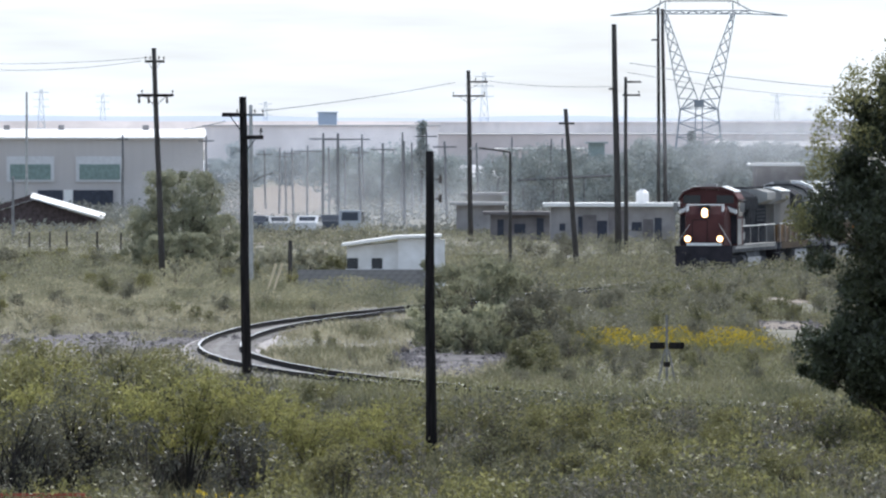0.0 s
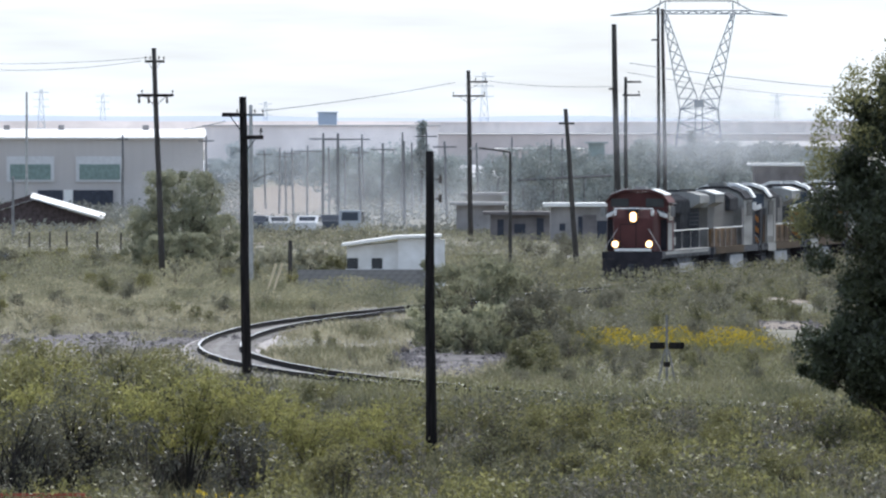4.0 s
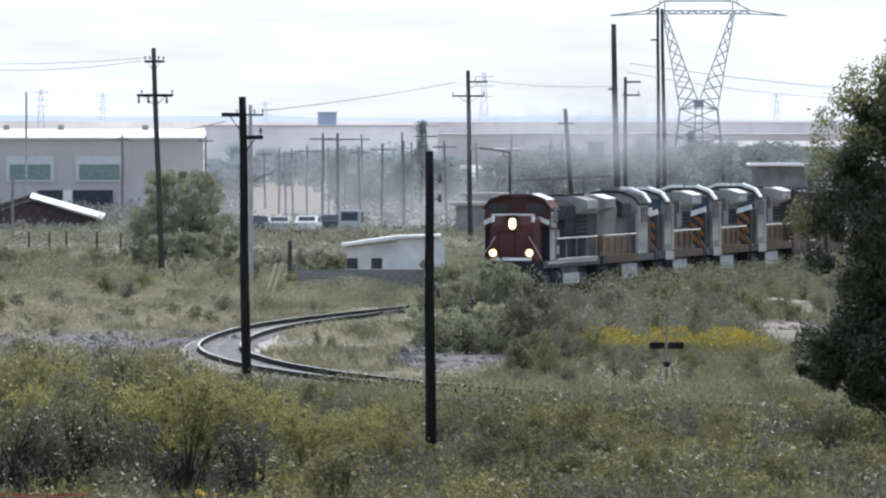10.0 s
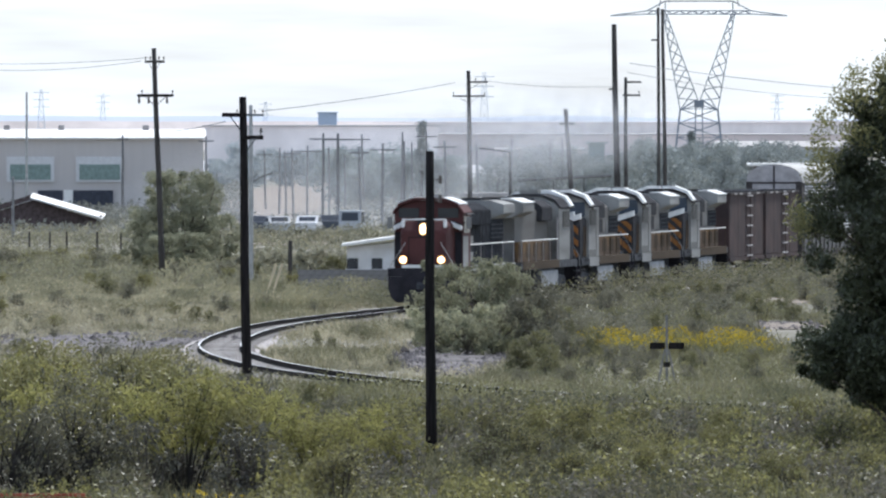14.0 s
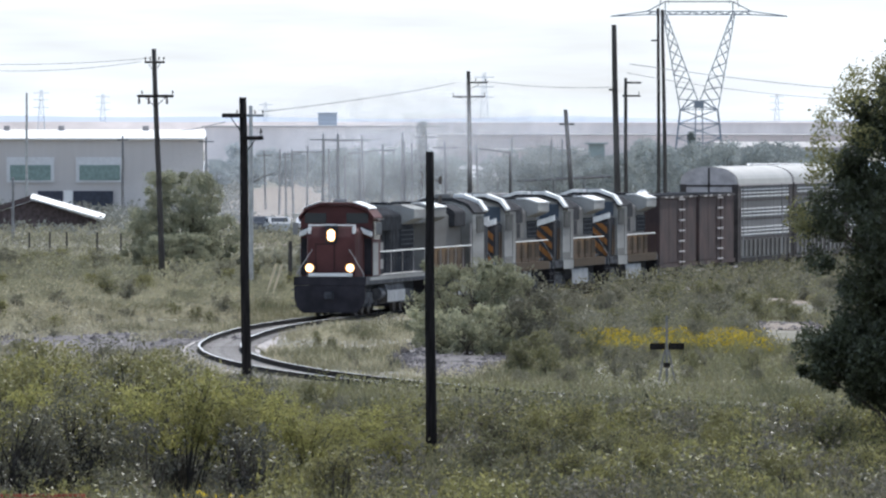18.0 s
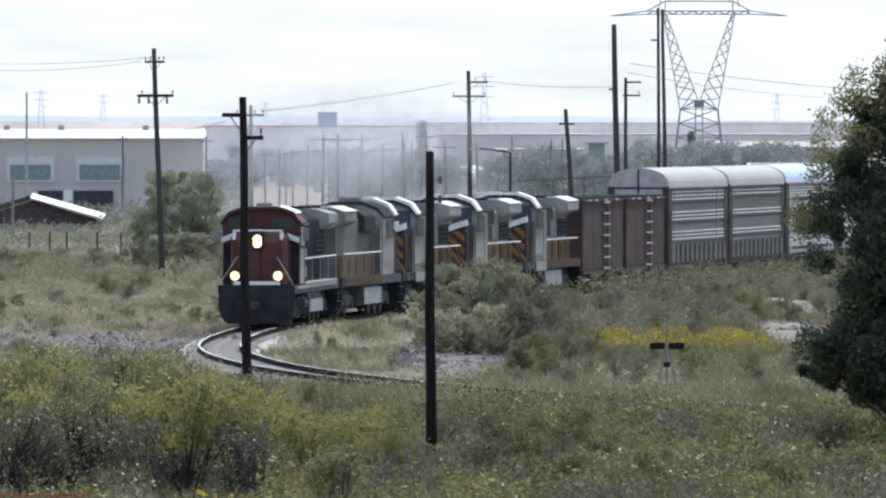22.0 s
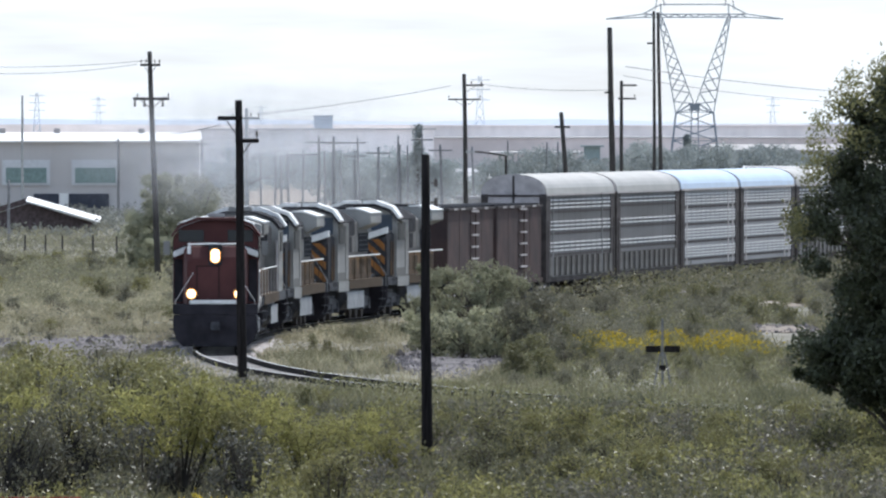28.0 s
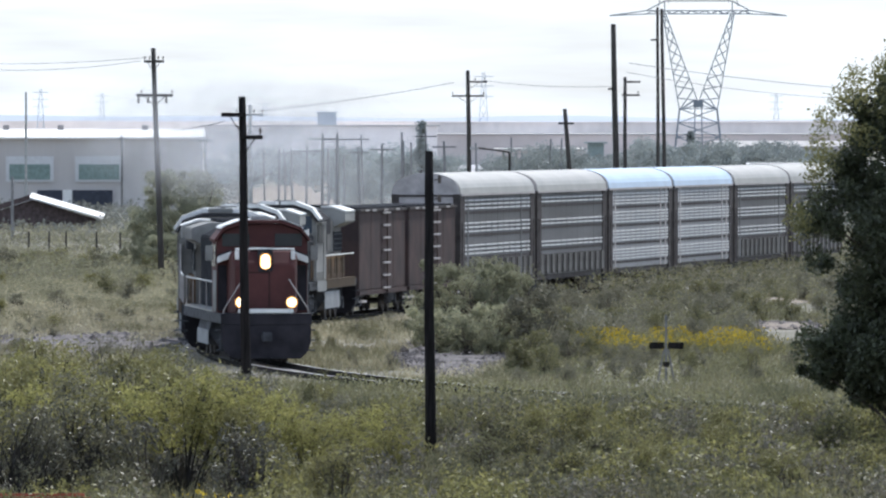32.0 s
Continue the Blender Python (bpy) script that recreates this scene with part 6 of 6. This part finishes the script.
def gondola(label):
    c = thing("freight_gondola", label, "freight wagon", group="brown wagons")
    wheels = []
    e = 7.7
    part("body", box(BM(), -e, e, -1.42, 1.42, 1.05, 4.28), M_BROWN, c, bevel=0.04)
    part("top_rail", box(BM(), -e - 0.03, e + 0.03, -1.5, 1.5, 4.285, 4.38), M_RACKD, c, "worn dark top edge")
    for x in (-4.6, -0.6, 3.2, 5.6):
        part("edge_patch", box(BM(), x - 0.7, x + 0.5, 1.503, 1.512, 4.29, 4.37), M_RUNG, c, "worn pale patch on the top edge")
    part("load_cover", box(BM(), -e + 0.15, e - 0.15, -1.3, 1.3, 4.384, 4.46), M_BLACK, c)
    part("sill", box(BM(), -e - 0.1, e + 0.1, -1.48, 1.48, 0.85, 1.045), M_BROWN, c)
    for k in range(5):
        x = -e + 0.35 + k * (2 * e - 0.7) / 4
        for y in (-1.48, 1.422):
            part("rib", box(BM(), x - 0.08, x + 0.08, y + (0.045 if y < 0 else 0), y + (0.054 if y < 0 else 0.008), 1.06, 4.27), M_BROWN, c)
    for x in (-0.7,):
        lad = part("ladder", box(BM(), x - 0.34, x - 0.28, 1.485, 1.54, 0.9, 4.25), M_BROWN, c)
        for k in range(7):
            part("rung", box(BM(), x - 1.1, x + 1.1, 1.5, 1.56, 1.05 + k * 0.52, 1.13 + k * 0.52), M_RUNG, lad, "pale worn rung")
    for s in (-1, 1):
        bogie(c, s * (e - 1.9), 2, 1.78, 0.45, wheels=wheels)
        part("coupler", box(BM(), min(s * e, s * (e + 0.55)), max(s * e, s * (e + 0.55)), -0.15, 0.15, 0.72, 1.0), M_STEELW, c)
        part("step", box(BM(), s * (e - 0.5) - 0.7, s * (e - 0.5) + 0.7, 1.45, 1.6, 0.55, 0.64), M_RUNG, c, "pale stirrup step")
    return c, wheels


def autorack(label, roofm, style):
    c = thing("autorack_wagon", label, "freight wagon", group="autorack wagons")
    wheels = []
    e, hw, z1 = 12.6, 1.5, 4.82
    part("underframe", box(BM(), -e, e, -1.45, 1.45, 0.78, 1.0), M_RACKD, c)
    core = part("inner_wall", box(BM(), -e + 0.25, e - 0.25, -hw + 0.08, hw - 0.08, 1.004, z1), M_RACK, c)
    prof = [(hw + 0.02, z1 - 0.02)]
    for k in range(17):
        a = math.pi * k / 16
        prof.append((math.cos(a) * (hw + 0.02), z1 + 0.05 + math.sin(a) ** 0.8 * 0.90))
    prof.append((-hw - 0.02, z1 - 0.02))
    part("roof", prism(BM(), prof, -e + 0.1, e - 0.1), roofm, c, "curved sheet metal roof", smooth=False)
    part("roof_lip", box(BM(), -e + 0.1, e - 0.1, hw + 0.022, hw + 0.06, z1 - 0.06, z1 + 0.03), M_RUNG, c, "pale lip along the roof edge")
    # side panels, each with bands of bright pressed slots
    n = 12
    step = (2 * e - 1.2) / n
    for k in range(1, n):
        x = -e + 0.6 + k * step
        wide = k in (2, n - 1) if style == 0 else (k in (1, 2, n - 1) if style == 2 else False)
        for y in (-hw, hw - 0.05) if wide else ():
            part("post", box(BM(), x - (0.22 if wide else 0.04), x + (0.22 if wide else 0.04), y - 0.02, y + 0.065, 1.0, z1 - 0.01), M_RUNG if style == 2 and wide else M_RACK, c)
    bands = [(4.10, 4.64), (3.10, 3.64), (2.12, 2.66)] if style == 0 else ([(4.26, 4.62), (3.26, 3.60), (2.26, 2.60)] if style == 1 else [(4.02, 4.64), (3.14, 3.76), (2.26, 2.86), (1.38, 1.96)])
    rows = (3, 2, 4)[style]
    # one pressed strip, rippled along its length
    sb, last = BM(), None
    for q in range(15):
        x, dz = step * (-0.41 + 0.82 * q / 14), 0.014 * (q % 2) - 0.007
        half = 0.034 if q % 2 else 0.02
        col = [sb.verts.new((x, a, dz + b)) for a, b in ((-0.012, -half), (0.012, -half), (0.012, half), (-0.012, half))]
        if last:
            for a in range(4):
                sb.faces.new((last[a], last[(a + 1) % 4], col[(a + 1) % 4], col[a]))
        else:
            sb.faces.new(col[::-1])
        last = col
    sb.faces.new(last)
    slot = finish("slot", sb, M_SLOT)
    ribm = finish("lower_rib", box(BM(), -0.42, 0.42, -0.03, 0.03, -0.42, 0.42), M_HOODG)
    # Thin dark strip painting the shadow line below each slot band.
    shadow_strip = finish("shadow_strip", box(BM(), -step / 2 + 0.03, step / 2 - 0.03, -0.006, 0.006, -0.06, 0.06), M_RACKD)
    for k in range(n):
        x0, x1 = -e + 0.6 + k * step + 0.012, -e + 0.6 + (k + 1) * step - 0.012
        pn = part("side_panel", box(BM(), x0, x1, hw - 0.07, hw - 0.015, 1.02, z1 - 0.03), M_PANELP if style == 2 else M_RACK, c)
        for a, b in bands:
            for j in range(rows):
                part("slot", slot, None, pn, at=((x0 + x1) / 2, hw, a + (b - a) * (j + 0.5) / rows))
            part("shadow_strip", shadow_strip, None, pn, at=((x0 + x1) / 2, hw - 0.012, a - 0.09))
        if style < 2:
            # Raised dark strip; its colour gives the shade of a recess.
            part("recess_shade", box(BM(), x0 + 0.03, x1 - 0.03, hw - 0.0145, hw - 0.008, 1.05, 1.95), M_RACKD, pn, "dark strip imitating a shaded recess")
            part("lower_rib", ribm, None, pn, at=((x0 + x1) / 2, hw + 0.025, 1.5))
    for s in (-1, 1):
        x0, x1 = sorted((s * (e - 0.22), s * e))
        dp = [(u * 0.97, v) for u, v in prof[1:-1]]
        dp = [(hw * 0.97, 1.0)] + dp + [(-hw * 0.97, 1.0)]
        door = part("end_door", prism(BM(), dp, x0, x1), M_DOORG, c, "grey folding end doors")
        x = s * (e + 0.015)
        part("door_seam", box(BM(), x - 0.012, x + 0.012, -0.05, 0.05, 1.05, z1 + 0.86), M_RACKD, door)
        part("door_edge", box(BM(), x - 0.012, x + 0.012, -hw * 0.95, hw * 0.95, z1 - 0.1, z1), M_RACKD, door)
        for y in (-hw - 0.01, hw - 0.3):
            part("corner_post", box(BM(), s * (e - 0.72) - 0.74, s * (e - 0.72) + 0.74, y, y + 0.33, 0.8, z1 + 0.02), M_RACKD, c, "dark corner post")
        bogie(c, s * (e - 3.0), 2, 1.78, 0.42, wheels=wheels)
        part("coupler", box(BM(), min(s * e, s * (e + 0.45)), max(s * e, s * (e + 0.45)), -0.15, 0.15, 0.72, 1.0), M_STEELW, c)
        lad = part("ladder", box(BM(), s * (e - 0.5) - 0.05, s * (e - 0.5) + 0.05, hw + 0.01, hw + 0.06, 0.9, 3.6), M_RACKD, c)
    return c, wheels


TRAIN = []
SMOKE = []


def build_smoke():
    """Thin exhaust haze as soft irregular puffs that travel with the engines."""
    m = bpy.data.materials.new("exhaust_haze")
    m.use_nodes = True
    nt = m.node_tree
    b = nt.nodes["Principled BSDF"]
    b.inputs["Base Color"].default_value, b.inputs["Roughness"].default_value = (0.62, 0.63, 0.66, 1), 1.0
    b.inputs["Specular IOR Level"].default_value = 0.0
    tr, mix = nt.nodes.new("ShaderNodeBsdfTransparent"), nt.nodes.new("ShaderNodeMixShader")
    tl, half = nt.nodes.new("ShaderNodeBsdfTranslucent"), nt.nodes.new("ShaderNodeMixShader")
    tl.inputs["Color"].default_value = (0.62, 0.63, 0.66, 1)
    co, nz, k = nt.nodes.new("ShaderNodeTexCoord"), nt.nodes.new("ShaderNodeTexNoise"), nt.nodes.new("ShaderNodeMapRange")
    nz.inputs["Scale"].default_value, nz.inputs["Detail"].default_value = 0.55, 4
    for key, value in (("From Min", 0.3), ("From Max", 0.75), ("To Min", 0.04), ("To Max", 0.46)):
        k.inputs[key].default_value = value
    # thinning out from the puff's core to nothing at its rim
    mp, ball, soft_edge = nt.nodes.new("ShaderNodeMapping"), nt.nodes.new("ShaderNodeTexGradient"), nt.nodes.new("ShaderNodeMath")
    ball.gradient_type = "SPHERICAL"
    mp.inputs["Scale"].default_value = (0.165, 0.2, 0.4)
    soft_edge.operation = "MULTIPLY"
    nt.links.new(co.outputs["Object"], nz.inputs["Vector"])
    nt.links.new(co.outputs["Object"], mp.inputs[0])
    nt.links.new(mp.outputs[0], ball.inputs[0])
    nt.links.new(nz.outputs[0], k.inputs["Value"])
    nt.links.new(k.outputs["Result"], soft_edge.inputs[0])
    nt.links.new(ball.outputs["Fac"], soft_edge.inputs[1])
    nt.links.new(soft_edge.outputs[0], mix.inputs[0])
    nt.links.new(b.outputs[0], half.inputs[1])
    nt.links.new(tl.outputs[0], half.inputs[2])
    nt.links.new(tr.outputs[0], mix.inputs[1])
    nt.links.new(half.outputs[0], mix.inputs[2])
    nt.links.new(mix.outputs[0], nt.nodes["Material Output"].inputs[0])
    r = random.Random(6)
    for i, (back, z) in enumerate(((16, 7.1), (28, 7.6), (41, 7.5), (55, 7.5))):
        bm = BM()
        # one billowing veil, bulging along its depth
        rings = []
        for q in (0.02, 0.35, 0.7, 1.0):
            rings.append([bm.verts.new((5.9 * q * math.cos(a * math.pi / 12), 0.5 * noise.noise((q * 3 * math.cos(a * 0.26), q * 3 * math.sin(a * 0.26), i)), 2.4 * q * math.sin(a * math.pi / 12))) for a in range(24)])
        bm.faces.new(rings[0])
        for r0, r1 in zip(rings, rings[1:]):
            for a in range(24):
                bm.faces.new((r0[a], r1[a], r1[(a + 1) % 24], r0[(a + 1) % 24]))
        ob = solo("smoke_puff", bm, m, "faint grey puff of diesel exhaust haze", "smoke", (0, 0, z), 0, "exhaust haze", "stuff", smooth=True)
        ob.visible_shadow = False
        SMOKE.append((ob, back, z, r.uniform(0, 6)))


def build_dust():
    """Thin dust hanging over the flats beyond the hut, in loose upright veils."""
    m = bpy.data.materials.new("airborne_dust")
    m.use_nodes = True
    nt = m.node_tree
    tl, df, both = nt.nodes.new("ShaderNodeBsdfTranslucent"), nt.nodes["Principled BSDF"], nt.nodes.new("ShaderNodeMixShader")
    tl.inputs["Color"].default_value = (0.66, 0.68, 0.72, 1)
    df.inputs["Base Color"].default_value, df.inputs["Roughness"].default_value, df.inputs["Specular IOR Level"].default_value = (0.66, 0.68, 0.72, 1), 1.0, 0.0
    tr, mix = nt.nodes.new("ShaderNodeBsdfTransparent"), nt.nodes.new("ShaderNodeMixShader")
    co, nz, k = nt.nodes.new("ShaderNodeTexCoord"), nt.nodes.new("ShaderNodeTexNoise"), nt.nodes.new("ShaderNodeMapRange")
    nz.inputs["Scale"].default_value, nz.inputs["Detail"].default_value = 0.16, 3
    for key, value in (("From Min", 0.3), ("From Max", 0.7), ("To Min", 0.12), ("To Max", 0.42)):
        k.inputs[key].default_value = value
    mp, ball, edge = nt.nodes.new("ShaderNodeMapping"), nt.nodes.new("ShaderNodeTexGradient"), nt.nodes.new("ShaderNodeMath")
    ball.gradient_type = "SPHERICAL"
    mp.inputs["Scale"].default_value = (1 / 19.0, 0.05, 1 / 8.2)
    edge.operation = "MULTIPLY"
    nt.links.new(co.outputs["Object"], nz.inputs["Vector"])
    nt.links.new(co.outputs["Object"], mp.inputs[0])
    nt.links.new(mp.outputs[0], ball.inputs[0])
    nt.links.new(nz.outputs[0], k.inputs["Value"])
    nt.links.new(k.outputs["Result"], edge.inputs[0])
    nt.links.new(ball.outputs["Fac"], edge.inputs[1])
    nt.links.new(edge.outputs[0], mix.inputs[0])
    both.inputs[0].default_value = 0.6
    nt.links.new(df.outputs[0], both.inputs[1])
    nt.links.new(tl.outputs[0], both.inputs[2])
    nt.links.new(tr.outputs[0], mix.inputs[1])
    nt.links.new(both.outputs[0], mix.inputs[2])
    nt.links.new(mix.outputs[0], nt.nodes["Material Output"].inputs[0])
    for i, (x, y) in enumerate(((-8.0, 985), (-10.0, 1110))):
        n = 14
        verts = [(18.5 * (2 * a / n - 1), 2.0 * noise.noise((a * 0.5, b * 0.5, i)), 8.0 * b / 6) for b in range(7) for a in range(n + 1)]
        faces = [(b * (n + 1) + a, b * (n + 1) + a + 1, (b + 1) * (n + 1) + a + 1, (b + 1) * (n + 1) + a) for b in range(6) for a in range(n)]
        me = raw("dust_haze", verts, faces, m)
        for p in me.polygons:
            p.use_smooth = True
        ob = tagged(new("dust_haze", me), "thin pale dust hanging over the flats", "dust", kind="stuff")
        ob.location = (x, y, GZ)
        ob.visible_shadow = False


def build_train():
    # things, their length, and whether they run tail first
    ld, w = locomotive("locomotive", "orange-red freight locomotive with glowing headlights", 21.8, True)
    TRAIN.append((ld, 21.8, False, w))
    u2, w = locomotive("locomotive", "grey and yellow locomotive coupled tail first", 21.4, False)
    TRAIN.append((u2, 21.4, True, w))
    for k in range(3):
        u, w = locomotive("locomotive", "grey and yellow freight locomotive with striped nose", 20.3, False)
        TRAIN.append((u, 20.3, False, w))
    for k in range(2):
        g, w = gondola("tall oxide brown gondola with pale ladder")
        TRAIN.append((g, 16.5, False, w))
    for k, (rf, st, lab) in enumerate(((M_ROOFT, 0, "grey autorack wagon with cream roof"), (M_ROOFT, 1, "dark grey autorack wagon with cream roof"), (M_ROOFW, 2, "pale autorack wagon with blue-white roof"), (M_ROOFW, 2, "pale autorack wagon with blue-white roof"),
                                       (M_ROOFT, 0, "grey autorack wagon with cream roof"), (M_ROOFT, 1, "dark grey autorack wagon with cream roof"))):
        a, w = autorack(lab, rf, st)
        TRAIN.append((a, 26.1, False, w))


def travelled(t):
    """Arc place of the leader's headlight at t seconds."""
    a = (t - 16) / 16
    return 114.6 - 119.3 * a - 0.28 * a * a - 0.83 * a ** 3 - 0.12 * a ** 4


def car_pose(mid, half, flip):
    ax, ay, _ = line(mid - half)
    bx, by, _ = line(mid + half)
    ang = math.degrees(math.atan2(ay - by, ax - bx)) + (180 if flip else 0)
    return pose((ax + bx) / 2, (ay + by) / 2, 0, 0, 0, ang)


def motions():
    car = MOVING[0]
    walk(car, [(k / 4, pose(car_way(k / 4), 736, GZ, 0, 0, 0)) for k in range(129)])
    for w in CARWHEELS:
        at = w.location.copy()
        walk(w, [(k / 20, pose(at.x, at.y, at.z, 0, math.degrees((car_way(k / 20) - car_way(0)) / 0.31) % 360, 0)) for k in range(641)])
    for ob, back, z, ph in SMOKE:
        rows = []
        for k in range(65):
            t = k / 2
            x, y, th = line(travelled(t) + back + 1.5 * math.sin(0.5 * t + ph), 0.6 * math.sin(0.7 * t + ph))
            rows.append((t, pose(x, y, z + 0.35 * math.sin(0.9 * t + ph), 0, 0, 12 * math.sin(0.4 * t + ph))))
        walk(ob, rows)
    off = -1.7
    for ob, length, flip, wheels in TRAIN:
        mid = off + length / 2
        walk(ob, [(t, car_pose(travelled(t) + mid, length / 2 - 3.9, flip)) for t in range(0, 33)])
        off += length
        sign = -1 if flip else 1
        for w in wheels:
            at = w.location.copy()
            r = at.z
            walk(w, [(k / 10, pose(at.x, at.y, at.z, 0, sign * math.degrees((travelled(0) - travelled(k / 10)) / r) % 360, 0)) for k in range(321)])


build_ground()
patch("gravel_lot", 0.42, 446, 2.0, 34, M_GRAVEL, "grey gravel patch inside the curve", 3)
patch("dirt_path", 13.9, 513, 1.7, 9, M_PALEDIRT, "pale bare dirt path", 5)
patch("dirt_path", 15.6, 590, 1.3, 8, M_PALEDIRT, "pale bare dirt path", 6)
patch("gravel_lot", -13.14, 470, 4.5, 42, M_GRAVEL, "grey stony bare ground", 8)
# Dark floor laid in so gaps in the thicket look shaded.
patch("gap_shade_litter", 0, 310, 22, 46, M_GAPSHADE, "dark litter sheet deepening the shade under the thicket", 21)
patch("dirt_road", -11.2, 884, 3.6, 13, M_PALEDIRT, "pale dirt road before parked cars", 22)
# Sheet added over the far soil; its pale colour paints haze.
patch("haze_flat", 0, 2560, 240, 560, M_FARHAZE, "pale sheet giving the far ground a hazy colour", 14)
patch("dirt_lot", -17.66, 1520, 6.5, 470, M_PALEDIRT, "pale dusty dirt lot under the poles", 12)
build_track()
build_poles()
build_towers()
build_buildings()
build_small()
build_cars()
MOVING = [build_moving_car()]
build_shrubs()
build_trees()
build_grass()
build_train()
build_smoke()
build_dust()
motions()
